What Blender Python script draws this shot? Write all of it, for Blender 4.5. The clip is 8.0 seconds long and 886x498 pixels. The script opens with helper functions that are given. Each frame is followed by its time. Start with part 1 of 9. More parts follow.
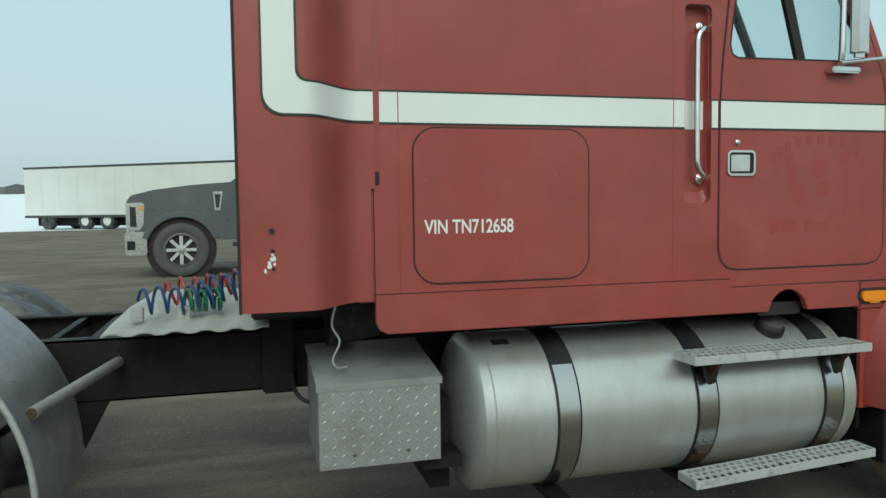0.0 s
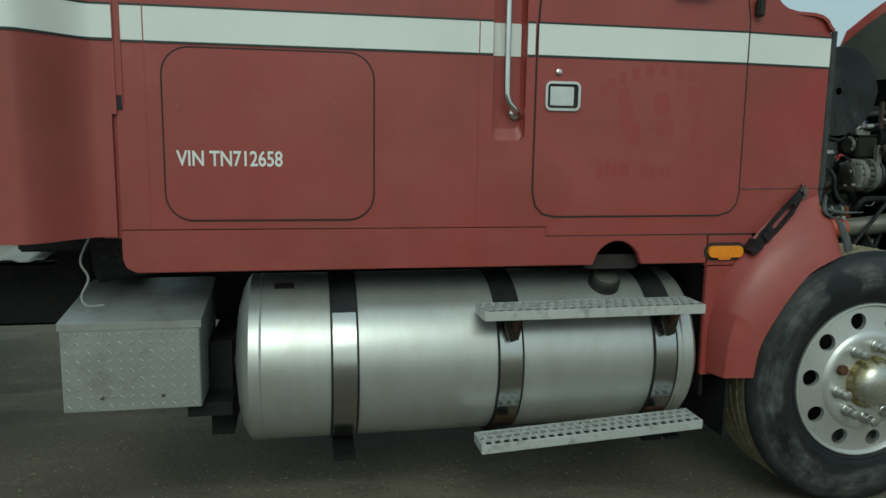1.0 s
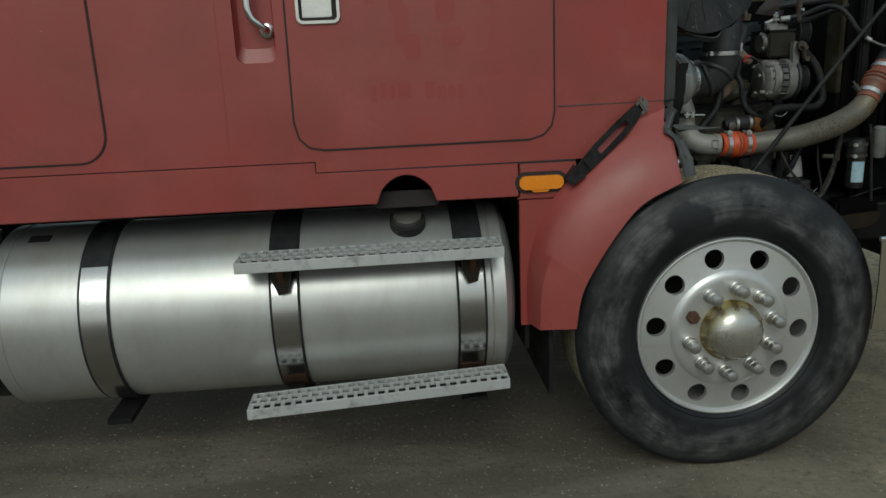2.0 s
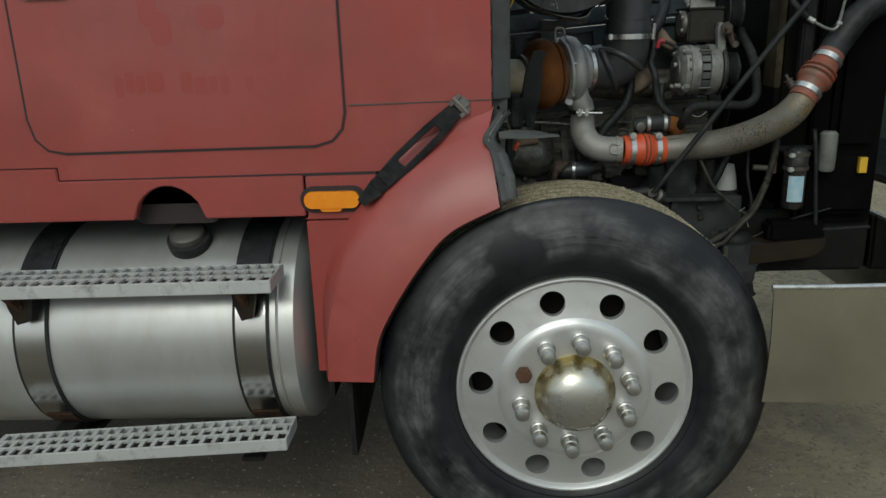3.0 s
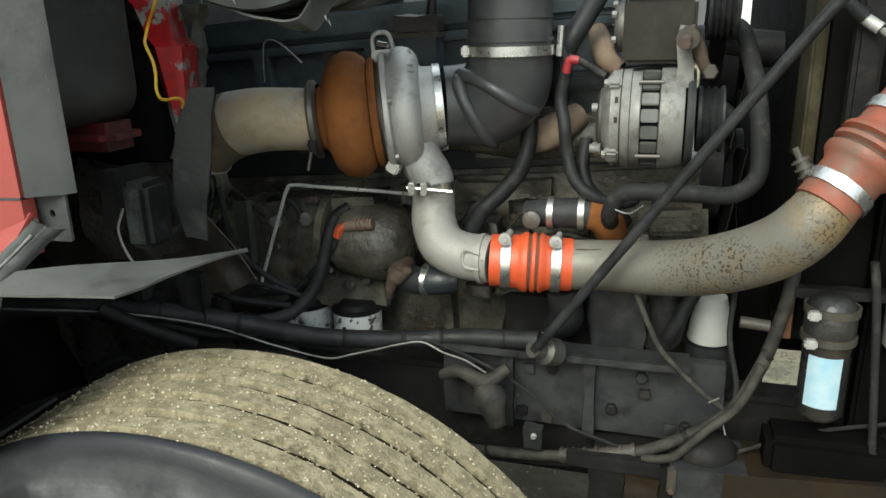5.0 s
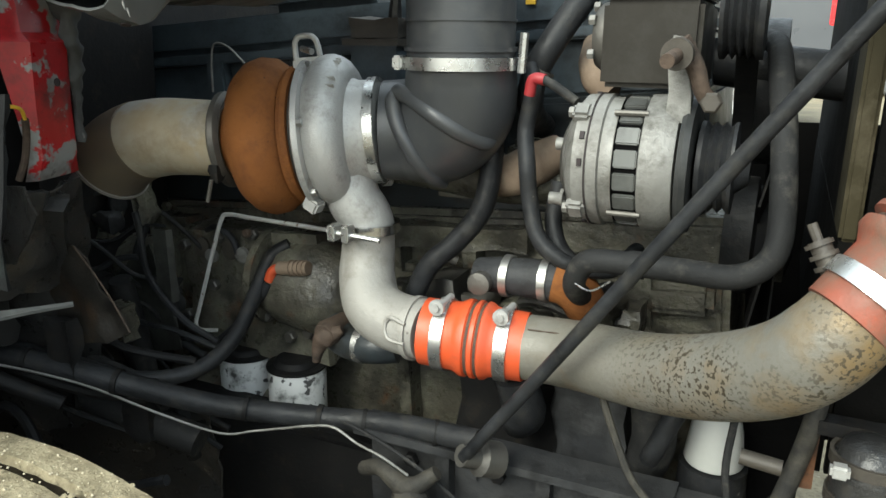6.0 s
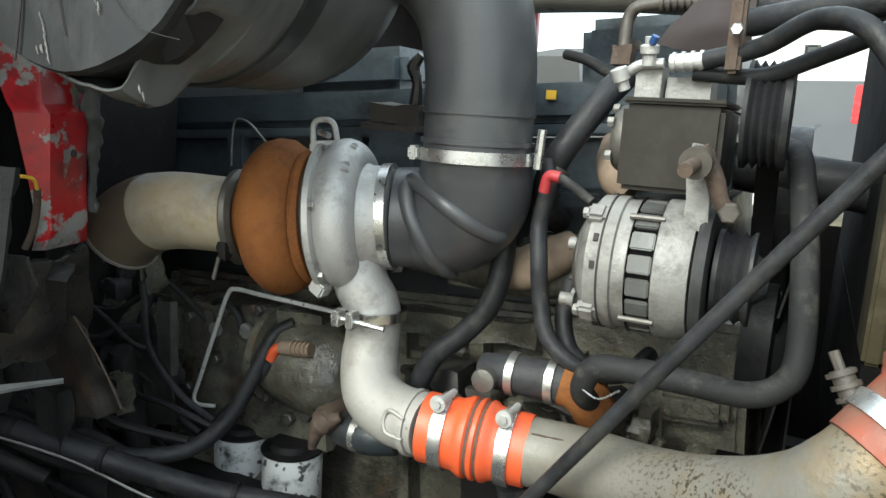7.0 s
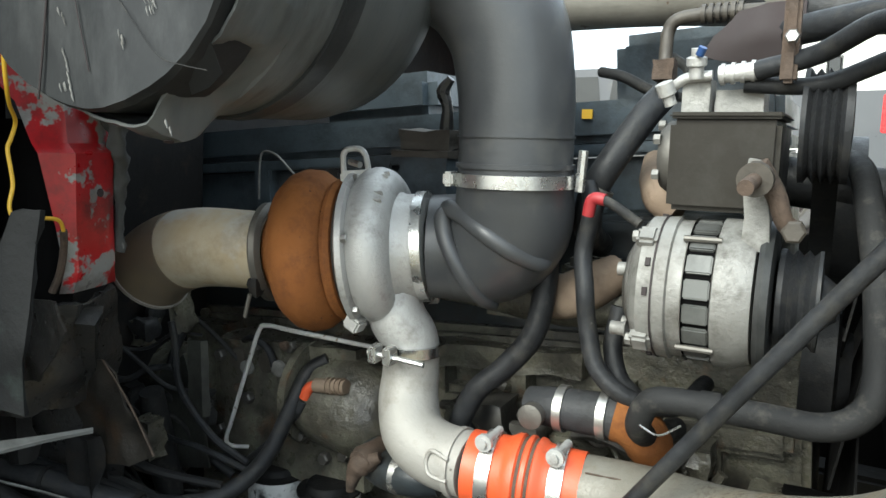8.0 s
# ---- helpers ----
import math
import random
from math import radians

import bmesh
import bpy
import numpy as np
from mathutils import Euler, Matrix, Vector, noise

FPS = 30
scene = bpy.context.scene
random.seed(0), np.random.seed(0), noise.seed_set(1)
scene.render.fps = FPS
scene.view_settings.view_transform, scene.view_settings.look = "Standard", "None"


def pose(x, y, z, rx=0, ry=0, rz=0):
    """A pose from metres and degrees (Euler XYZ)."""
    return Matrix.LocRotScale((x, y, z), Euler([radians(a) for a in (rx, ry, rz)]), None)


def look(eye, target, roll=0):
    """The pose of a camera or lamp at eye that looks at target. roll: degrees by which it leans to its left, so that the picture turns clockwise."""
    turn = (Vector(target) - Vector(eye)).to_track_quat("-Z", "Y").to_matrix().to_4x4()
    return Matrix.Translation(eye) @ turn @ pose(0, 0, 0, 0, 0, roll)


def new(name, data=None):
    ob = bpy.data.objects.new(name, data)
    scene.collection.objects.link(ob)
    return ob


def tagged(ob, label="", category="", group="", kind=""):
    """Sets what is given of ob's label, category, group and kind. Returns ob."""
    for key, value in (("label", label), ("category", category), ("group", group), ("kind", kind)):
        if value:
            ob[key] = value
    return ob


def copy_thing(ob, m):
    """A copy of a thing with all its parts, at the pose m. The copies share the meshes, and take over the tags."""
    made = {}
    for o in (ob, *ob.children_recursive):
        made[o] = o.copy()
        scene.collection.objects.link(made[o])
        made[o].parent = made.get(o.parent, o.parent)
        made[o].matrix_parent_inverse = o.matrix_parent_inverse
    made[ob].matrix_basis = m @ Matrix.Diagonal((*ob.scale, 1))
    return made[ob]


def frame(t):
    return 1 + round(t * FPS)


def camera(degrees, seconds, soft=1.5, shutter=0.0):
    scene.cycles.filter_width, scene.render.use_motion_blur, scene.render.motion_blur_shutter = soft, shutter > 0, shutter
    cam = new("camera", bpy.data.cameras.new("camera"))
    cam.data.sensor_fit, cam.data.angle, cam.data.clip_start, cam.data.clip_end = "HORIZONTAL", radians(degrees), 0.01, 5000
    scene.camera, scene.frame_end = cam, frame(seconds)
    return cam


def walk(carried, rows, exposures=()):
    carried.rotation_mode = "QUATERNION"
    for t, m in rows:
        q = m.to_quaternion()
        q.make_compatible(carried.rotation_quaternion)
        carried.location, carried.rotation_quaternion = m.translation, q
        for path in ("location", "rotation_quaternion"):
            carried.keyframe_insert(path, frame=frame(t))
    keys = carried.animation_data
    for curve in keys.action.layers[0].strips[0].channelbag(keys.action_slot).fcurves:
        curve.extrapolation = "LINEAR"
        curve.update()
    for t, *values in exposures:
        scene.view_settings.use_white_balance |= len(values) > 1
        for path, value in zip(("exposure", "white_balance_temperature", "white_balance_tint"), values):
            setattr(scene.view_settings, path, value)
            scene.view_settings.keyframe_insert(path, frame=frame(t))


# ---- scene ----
cam = camera(62.4, 8.0)
# x runs along the truck to its front, the cab's side is y = 0, the front hub is near x = 0, the ground is about z = 0
PATH = [
    (0, (-3.214, -2.54, 1.404), (-2.693, -0.612, 1.289), -0.8),
    (0.5, (-2.691, -2.579, 1.408), (-2.296, -0.622, 1.281), -0.2),
    (1, (-2.187, -2.523, 1.396), (-1.818, -0.578, 1.107), 0.8),
    (1.5, (-1.656, -2.446, 1.375), (-1.392, -0.5, 0.991), -1.5),
    (1.6, (-1.545, -2.433, 1.376), (-1.335, -0.49, 0.953), -2.1),
    (1.7, (-1.427, -2.411, 1.379), (-1.243, -0.476, 0.905), -2.2),
    (2.8, (-0.419, -1.957, 1.376), (-0.443, -0.022, 0.872), -2.2),
    (3, (-0.263, -1.856, 1.39), (-0.337, 0.064, 0.837), -1.9),
    (3.5, (0.022, -1.505, 1.409), (-0.136, 0.43, 0.928), -1.5),
    (4, (0.295, -1.205, 1.408), (-0.034, 0.693, 0.869), -2.5),
    (4.5, (0.438, -0.916, 1.404), (-0.017, 0.949, 0.843), -2.1),
    (5, (0.528, -0.632, 1.425), (-0.026, 1.196, 0.833), -1.5),
    (5.2, (0.578, -0.521, 1.422), (-0.051, 1.287, 0.841), -0.1),
    (6.3, (0.673, -0.231, 1.403), (-0.167, 1.506, 0.877), 0.6),
    (6.5, (0.671, -0.224, 1.42), (-0.165, 1.528, 0.939), 2.3),
    (7, (0.666, -0.233, 1.427), (-0.206, 1.53, 1.066), 3.3),
    (7.5, (0.663, -0.228, 1.426), (-0.223, 1.525, 1.047), 1.5),
    (8, (0.629, -0.203, 1.425), (-0.308, 1.539, 1.129), 1.1),
]
EXPOSURES = [(0.0, 0.02, 6000, -13), (0.5, -0.24, 5880, -17), (1.0, -0.44, 5860, -17), (1.5, -0.6, 6000, -8), (3.0, -0.22, 6150, -2), (3.5, -0.02, 6150, -2), (4.0, 0.45, 6300, -4), (4.5, 1.0, 6450, -3), (5.0, 1.28, 6450, -2), (6.5, 1.76, 6280, -1), (8.0, 1.88, 6200, 0)]
walk(cam, [(t, look(eye, target, roll)) for t, eye, target, roll in PATH], EXPOSURES)

# ---- world, sun, exposure ----
world = bpy.data.worlds.new("sky")
scene.world = world
world.use_nodes = True
wn, wl = world.node_tree.nodes, world.node_tree.links
bg = wn["Background"]
skytex = wn.new("ShaderNodeTexSky")
skytex.sky_type = "NISHITA"
skytex.sun_disc = False
skytex.sun_elevation, skytex.sun_rotation = radians(38), radians(192)
skytex.dust_density, skytex.air_density = 4.0, 1.0
veil = wn.new("ShaderNodeMix")  # a thin, even overcast over the clear sky
veil.data_type = "RGBA"
veil.inputs[0].default_value = 0.72
# the overcast is brighter overhead than at the skyline
wco, wsep, wramp = wn.new("ShaderNodeTexCoord"), wn.new("ShaderNodeSeparateXYZ"), wn.new("ShaderNodeMix")
wl.new(wco.outputs["Generated"], wsep.inputs[0])
wramp.data_type = "RGBA"
wramp.inputs[6].default_value, wramp.inputs[7].default_value = (5.3, 5.55, 6.1, 1), (7.0, 7.4, 7.9, 1)
wl.new(wsep.outputs["Z"], wramp.inputs[0])
wl.new(wramp.outputs[2], veil.inputs[7])
wl.new(skytex.outputs["Color"], veil.inputs[6])
wl.new(veil.outputs[2], bg.inputs["Color"])
bg.inputs["Strength"].default_value = 0.13
sun = new("sun", bpy.data.lights.new("sun", "SUN"))
sun.data.energy, sun.data.angle, sun.data.color = 1.3, radians(30), (1.0, 0.96, 0.9)
sun.matrix_world = look((-1.5, -6.5, 5.6), (0, 0.5, 0))


# ---- materials ----
def mat(name, base, other=None, rough=0.5, metal=0.0, scale=3.0, amount=0.5, fine=60.0, bump=0.15, coat=0.0,
        specks=None, speck_scale=40.0, speck_cut=0.62, stretch=(1, 1, 1), rough_var=0.12, spec=0.5, big=None, big_scale=0.7, big_cut=0.55, big_soft=0.12,
        grime=None, grime_scale=22.0, grime_cut=0.5, grime_soft=0.16):
    """Two scales of variation: broad patches between base and other, fine grain in the relief and the gloss; specks and big patches of wear."""
    m = bpy.data.materials.new(name)
    m.use_nodes = True
    n, l = m.node_tree.nodes, m.node_tree.links
    b = n["Principled BSDF"]
    b.inputs["Metallic"].default_value = metal
    b.inputs["Coat Weight"].default_value = coat
    b.inputs["Coat Roughness"].default_value = 0.25
    b.inputs["Specular IOR Level"].default_value = spec
    co = n.new("ShaderNodeTexCoord")
    mp = n.new("ShaderNodeMapping")
    mp.inputs["Scale"].default_value = stretch
    l.new(co.outputs["Object"], mp.inputs["Vector"])

    def noise_at(s, detail=6.0, r=0.6):
        t = n.new("ShaderNodeTexNoise")
        t.inputs["Scale"].default_value, t.inputs["Detail"].default_value, t.inputs["Roughness"].default_value = s, detail, r
        l.new(mp.outputs["Vector"], t.inputs["Vector"])
        return t.outputs["Fac"]

    def ramp(fac, a, c):
        r = n.new("ShaderNodeMapRange")
        r.inputs["From Min"].default_value, r.inputs["From Max"].default_value = a, c
        l.new(fac, r.inputs["Value"])
        return r.outputs["Result"]

    def mix(fac, a, c):
        x = n.new("ShaderNodeMix")
        x.data_type = "RGBA"
        l.new(fac, x.inputs[0])
        for socket, v in ((x.inputs[6], a), (x.inputs[7], c)):
            if isinstance(v, tuple):
                socket.default_value = (*v, 1)
            else:
                l.new(v, socket)
        return x.outputs[2]

    other = other or tuple(c * 0.7 for c in base)
    broad = ramp(noise_at(scale), 0.5 - 0.5 * (1.05 - amount), 0.5 + 0.5 * (1.05 - amount))
    color = mix(broad, base, other)
    if big:
        color = mix(ramp(noise_at(big_scale, 5.0, 0.65), big_cut, big_cut + big_soft), color, big)
    if grime:
        color = mix(ramp(noise_at(grime_scale, 9.0, 0.72), grime_cut - grime_soft / 2, grime_cut + grime_soft), color, grime)
    if specks:
        color = mix(ramp(noise_at(speck_scale, 3.0, 0.5), speck_cut, speck_cut + 0.05), color, specks)
    l.new(color, b.inputs["Base Color"])
    grain = noise_at(fine, 5.0, 0.65)
    r = n.new("ShaderNodeMapRange")
    r.inputs["From Min"].default_value, r.inputs["From Max"].default_value = 0.25, 0.75
    r.inputs["To Min"].default_value, r.inputs["To Max"].default_value = max(rough - rough_var, 0.02), min(rough + rough_var, 1)
    l.new(noise_at(scale * 4), r.inputs["Value"])
    l.new(r.outputs["Result"], b.inputs["Roughness"])
    if bump:
        bp = n.new("ShaderNodeBump")
        bp.inputs["Strength"].default_value, bp.inputs["Distance"].default_value = bump, 0.004
        l.new(grain, bp.inputs["Height"])
        l.new(bp.outputs["Normal"], b.inputs["Normal"])
    return m


RED = mat("faded_red_paint", (0.285, 0.038, 0.033), (0.275, 0.068, 0.058), rough=0.44, scale=0.9, amount=0.72, fine=180, bump=0.03, coat=0.14, spec=0.45, rough_var=0.1,
          big=(0.31, 0.066, 0.055), big_scale=3.5, big_cut=0.56, grime=(0.2, 0.044, 0.032), grime_scale=2.6, grime_cut=0.56, grime_soft=0.22, specks=(0.42, 0.17, 0.15), speck_scale=55, speck_cut=0.755)
RED_OLD = mat("unfaded_red_patch", (0.27, 0.035, 0.03), (0.262, 0.059, 0.05), rough=0.45, scale=1.2, amount=0.72, fine=180, bump=0.03, coat=0.12, spec=0.42, rough_var=0.1)
RED_FIRE = mat("red_primer_patched_paint", (0.4, 0.008, 0.014), (0.27, 0.008, 0.011), rough=0.34, scale=9, amount=0.7, fine=120, bump=0.05,
               big=(0.24, 0.245, 0.24), big_scale=11, big_cut=0.52, big_soft=0.025, grime=(0.035, 0.012, 0.012), grime_scale=10, grime_cut=0.56)
WHITE = mat("white_paint", (0.78, 0.79, 0.76), (0.68, 0.69, 0.66), rough=0.4, scale=2.5, fine=150, bump=0.02)
EDGE = mat("dark_pinstripe", (0.012, 0.02, 0.017), (0.02, 0.03, 0.026), rough=0.5, bump=0.0)
# dark rubber and joints; also stands in for shade in holes and hollows
GAP = mat("dark_rubber_seam_and_shade", (0.012, 0.01, 0.01), (0.03, 0.02, 0.02), rough=0.8, bump=0.05)
CHROME = mat("chrome", (0.75, 0.75, 0.74), (0.62, 0.62, 0.6), rough=0.14, metal=1.0, scale=8, fine=90, bump=0.02, rough_var=0.06)
BUMPER = mat("dusty_chrome_bumper", (0.62, 0.61, 0.58), (0.5, 0.48, 0.44), rough=0.13, metal=1.0, scale=6, fine=120, bump=0.03, rough_var=0.08)
TANK = mat("brushed_aluminium", (0.56, 0.56, 0.545), (0.47, 0.47, 0.455), rough=0.34, metal=0.64, scale=2.2, amount=0.55, fine=30, bump=0.006,
           stretch=(1.4, 0.6, 0.6), rough_var=0.03, big=(0.48, 0.465, 0.42), big_scale=2.4, big_cut=0.58, grime=(0.4, 0.38, 0.34), grime_scale=7, grime_cut=0.6, grime_soft=0.3)
ALU = mat("aluminium_tread", (0.62, 0.625, 0.61), (0.5, 0.503, 0.49), rough=0.5, metal=0.5, scale=5, fine=120, bump=0.06, grime=(0.22, 0.21, 0.2), grime_scale=20, grime_cut=0.6)
BOXALU = mat("dull_diamond_plate", (0.4, 0.4, 0.385), (0.3, 0.3, 0.285), rough=0.5, metal=0.6, scale=4, fine=120, bump=0.06,
             grime=(0.24, 0.23, 0.21), grime_scale=6, grime_cut=0.58)
WHEEL = mat("polished_wheel_alloy", (0.64, 0.64, 0.63), (0.53, 0.525, 0.51), rough=0.4, metal=0.7, scale=6, fine=90, bump=0.03, grime=(0.5, 0.48, 0.44), grime_scale=14, grime_cut=0.62)
NUT = mat("dull_steel_nut", (0.5, 0.495, 0.475), (0.37, 0.36, 0.335), rough=0.36, metal=0.9, scale=30, fine=200, bump=0.1)
RUSTNUT = mat("rusty_steel", (0.06, 0.039, 0.027), (0.095, 0.067, 0.048), rough=0.8, metal=0.1, scale=30, fine=200, bump=0.4,
              grime=(0.03, 0.022, 0.017), grime_scale=30, grime_cut=0.53)
TYRE = mat("tyre_sidewall", (0.014, 0.015, 0.017), (0.045, 0.047, 0.05), rough=0.5, scale=4.5, amount=0.85, fine=90, bump=0.15,
           big=(0.1, 0.1, 0.098), big_scale=4.2, big_cut=0.52, rough_var=0.2)
TREAD = mat("muddy_tread", (0.295, 0.254, 0.167), (0.198, 0.168, 0.109), rough=0.95, scale=55, amount=0.9, fine=150, bump=1.0,
            big=(0.185, 0.156, 0.103), big_scale=26, big_cut=0.57, grime=(0.09, 0.075, 0.05), grime_scale=120, grime_cut=0.6, grime_soft=0.12, specks=(0.45, 0.4, 0.28), speck_scale=190, speck_cut=0.66, spec=0.08)
DIRTPLATE = mat("dirty_grey_plate", (0.023, 0.024, 0.026), (0.038, 0.038, 0.038), rough=0.6, scale=9, amount=0.8, fine=110, bump=0.3, spec=0.3,
                grime=(0.008, 0.008, 0.008), grime_scale=16, grime_cut=0.55, specks=(0.12, 0.115, 0.105), speck_scale=45, speck_cut=0.72)
BENTPLATE = mat("black_bent_plate", (0.004, 0.0043, 0.0046), (0.013, 0.0135, 0.014), rough=0.8, scale=9, amount=0.8, fine=60, bump=0.5, spec=0.12,
                grime=(0.03, 0.039, 0.036), grime_scale=16, grime_cut=0.62)
LOOM = mat("dusty_taped_loom", (0.03, 0.028, 0.024), (0.055, 0.05, 0.04), rough=0.7, scale=20, amount=0.8, fine=120, bump=0.4, spec=0.3,
           grime=(0.012, 0.012, 0.012), grime_scale=30, grime_cut=0.52)
GROOVE = mat("tread_groove", (0.007, 0.006, 0.005), (0.03, 0.024, 0.015), rough=0.95, scale=40, fine=120, bump=0.5, spec=0.05)
GRIT = mat("tread_pebbles", (0.36, 0.3, 0.19), (0.58, 0.52, 0.4), rough=0.9, scale=60, bump=0.3)
STRAP = mat("stainless_strap", (0.56, 0.56, 0.55), (0.46, 0.455, 0.44), rough=0.23, metal=1.0, scale=4, fine=120, bump=0.01, rough_var=0.03)
RUBBER = mat("black_rubber", (0.009, 0.0095, 0.0105), (0.024, 0.025, 0.027), rough=0.5, scale=14, amount=0.75, fine=110, bump=0.3, spec=0.24, rough_var=0.2,
             grime=(0.036, 0.034, 0.03), grime_scale=38, grime_cut=0.58, specks=(0.14, 0.13, 0.115), speck_scale=90, speck_cut=0.74)
DUSTRUB = mat("dusty_rubber", (0.012, 0.0122, 0.0128), (0.024, 0.024, 0.0235), rough=0.7, scale=9, fine=120, bump=0.25, spec=0.2,
              grime=(0.075, 0.07, 0.06), grime_scale=26, grime_cut=0.6)
SEAL = mat("grey_rubber_seal", (0.034, 0.036, 0.0355), (0.07, 0.073, 0.072), rough=0.7, scale=9, amount=0.7, fine=80, bump=0.3,
           grime=(0.024, 0.025, 0.025), grime_scale=14, grime_cut=0.58, specks=(0.22, 0.22, 0.21), speck_scale=35, speck_cut=0.75)
GALV = mat("dusty_galvanised_sheet", (0.3, 0.3, 0.305), (0.22, 0.22, 0.225), rough=0.38, metal=0.4, scale=3, amount=0.6, fine=80, bump=0.1,
           grime=(0.16, 0.155, 0.15), grime_scale=7, grime_cut=0.58)
FRAME = mat("black_chassis_paint", (0.008, 0.008, 0.0085), (0.018, 0.0175, 0.017), rough=0.55, scale=5, fine=90, bump=0.3, spec=0.14,
            big=(0.026, 0.023, 0.018), big_scale=4, big_cut=0.62, grime=(0.035, 0.029, 0.021), grime_scale=24, grime_cut=0.62)
GREASE = mat("greasy_cast_iron", (0.132, 0.127, 0.097), (0.07, 0.064, 0.049), rough=0.36, scale=11, amount=0.85, fine=55, bump=1.0, rough_var=0.28,
             big=(0.12, 0.062, 0.03), big_scale=15, big_cut=0.585, grime=(0.013, 0.012, 0.011), grime_scale=14, grime_cut=0.52, grime_soft=0.16, specks=(0.34, 0.32, 0.28), speck_scale=80, speck_cut=0.75)
ENGINE = mat("blue_grey_engine_paint", (0.042, 0.057, 0.069), (0.07, 0.088, 0.1), rough=0.42, scale=4, amount=0.7, fine=90, bump=0.25,
             grime=(0.012, 0.014, 0.016), grime_scale=9, grime_cut=0.54, specks=(0.16, 0.16, 0.15), speck_scale=50, speck_cut=0.75)
ENGDARK = mat("sooty_engine_paint", (0.014, 0.018, 0.021), (0.03, 0.037, 0.042), rough=0.42, scale=6, amount=0.75, fine=90, bump=0.3, grime=(0.02, 0.018, 0.014), grime_scale=16, grime_cut=0.54)
# grimy red with the ledge's shade put into the colour
DARKRED = mat("grimy_shaded_red_paint", (0.1, 0.012, 0.013), (0.05, 0.01, 0.01), rough=0.5, scale=9, amount=0.8, fine=120, bump=0.1, grime=(0.015, 0.012, 0.012), grime_scale=14, grime_cut=0.54)
BLADE = mat("dusty_grey_sheet", (0.075, 0.077, 0.073), (0.12, 0.122, 0.115), rough=0.5, metal=0.2, scale=8, amount=0.7, fine=90, bump=0.12, grime=(0.04, 0.04, 0.037), grime_scale=12, grime_cut=0.55)
SHIELD = mat("rust_stained_shield", (0.013, 0.0125, 0.012), (0.026, 0.023, 0.019), rough=0.5, scale=8, amount=0.8, fine=60, bump=0.5, spec=0.35, big=(0.007, 0.007, 0.007), big_scale=14, big_cut=0.52, grime=(0.055, 0.032, 0.017), grime_scale=12, grime_cut=0.6)
OLDPLATE = mat("oily_grey_green_plate", (0.05, 0.051, 0.044), (0.028, 0.028, 0.025), rough=0.5, scale=9, amount=0.8, fine=60, bump=0.4, spec=0.3, grime=(0.012, 0.012, 0.011), grime_scale=16, grime_cut=0.56)
RUSTIRON = mat("brown_rusty_iron", (0.11, 0.052, 0.027), (0.065, 0.035, 0.022), rough=0.75, scale=25, amount=0.8, fine=160, bump=0.3, spec=0.25,
               grime=(0.03, 0.024, 0.02), grime_scale=40, grime_cut=0.55)
TANIRON = mat("tan_rusty_casting", (0.25, 0.19, 0.14), (0.17, 0.125, 0.09), rough=0.75, scale=14, amount=0.8, fine=160, bump=0.3, spec=0.25)
BEAM = mat("rust_stained_black_tube", (0.022, 0.014, 0.007), (0.011, 0.009, 0.007), rough=0.5, scale=7, amount=0.8, fine=140, bump=0.25, spec=0.3)
ACBODY = mat("oily_brown_casting", (0.02, 0.017, 0.0125), (0.0145, 0.0125, 0.0095), spec=0.25, rough=0.6, scale=6, fine=140, bump=0.06, grime=(0.026, 0.024, 0.02), grime_scale=26, grime_cut=0.56)
COOLPIPE = mat("dirty_tan_pipe", (0.2, 0.19, 0.165), (0.13, 0.12, 0.1), rough=0.6, metal=0.1, scale=10, amount=0.7, fine=160, bump=0.2, specks=(0.08, 0.05, 0.03), speck_scale=60, speck_cut=0.66)
RUST = mat("rust_cast_iron", (0.21, 0.08, 0.02), (0.15, 0.055, 0.017), rough=0.85, scale=9, amount=0.6, fine=160, bump=0.35, spec=0.2,
           grime=(0.09, 0.034, 0.014), grime_scale=16, grime_cut=0.56, specks=(0.06, 0.027, 0.016), speck_scale=75, speck_cut=0.7)
CAST = mat("cast_aluminium", (0.46, 0.455, 0.44), (0.36, 0.355, 0.34), rough=0.48, metal=0.45, scale=9, fine=220, bump=0.35,
           grime=(0.16, 0.15, 0.13), grime_scale=24, grime_cut=0.6)
ELBOW = mat("cast_elbow", (0.31, 0.3, 0.277), (0.245, 0.232, 0.21), rough=0.55, metal=0.2, scale=8, fine=190, bump=0.3,
            grime=(0.14, 0.125, 0.1), grime_scale=15, grime_cut=0.6, specks=(0.1, 0.09, 0.08), speck_scale=70, speck_cut=0.73)
HEAT = mat("heat_stained_steel", (0.42, 0.395, 0.32), (0.33, 0.26, 0.16), rough=0.6, metal=0.1, scale=5, amount=0.8, fine=120, bump=0.12,
           big=(0.36, 0.355, 0.33), big_scale=6, big_cut=0.52, grime=(0.17, 0.125, 0.07), grime_scale=9, grime_cut=0.6)
BURNT = mat("burnt_steel", (0.1, 0.09, 0.076), (0.19, 0.145, 0.09), rough=0.6, metal=0.2, scale=9, amount=0.6, fine=120, bump=0.1)
SILICONE = mat("orange_silicone", (0.56, 0.08, 0.022), (0.43, 0.065, 0.026), rough=0.45, scale=12, fine=160, bump=0.1,
               grime=(0.26, 0.06, 0.03), grime_scale=20, grime_cut=0.6)
SILOLD = mat("dirty_orange_silicone", (0.29, 0.055, 0.024), (0.15, 0.055, 0.034), rough=0.6, scale=14, amount=0.7, fine=160, bump=0.2,
             grime=(0.13, 0.085, 0.06), grime_scale=18, grime_cut=0.52)
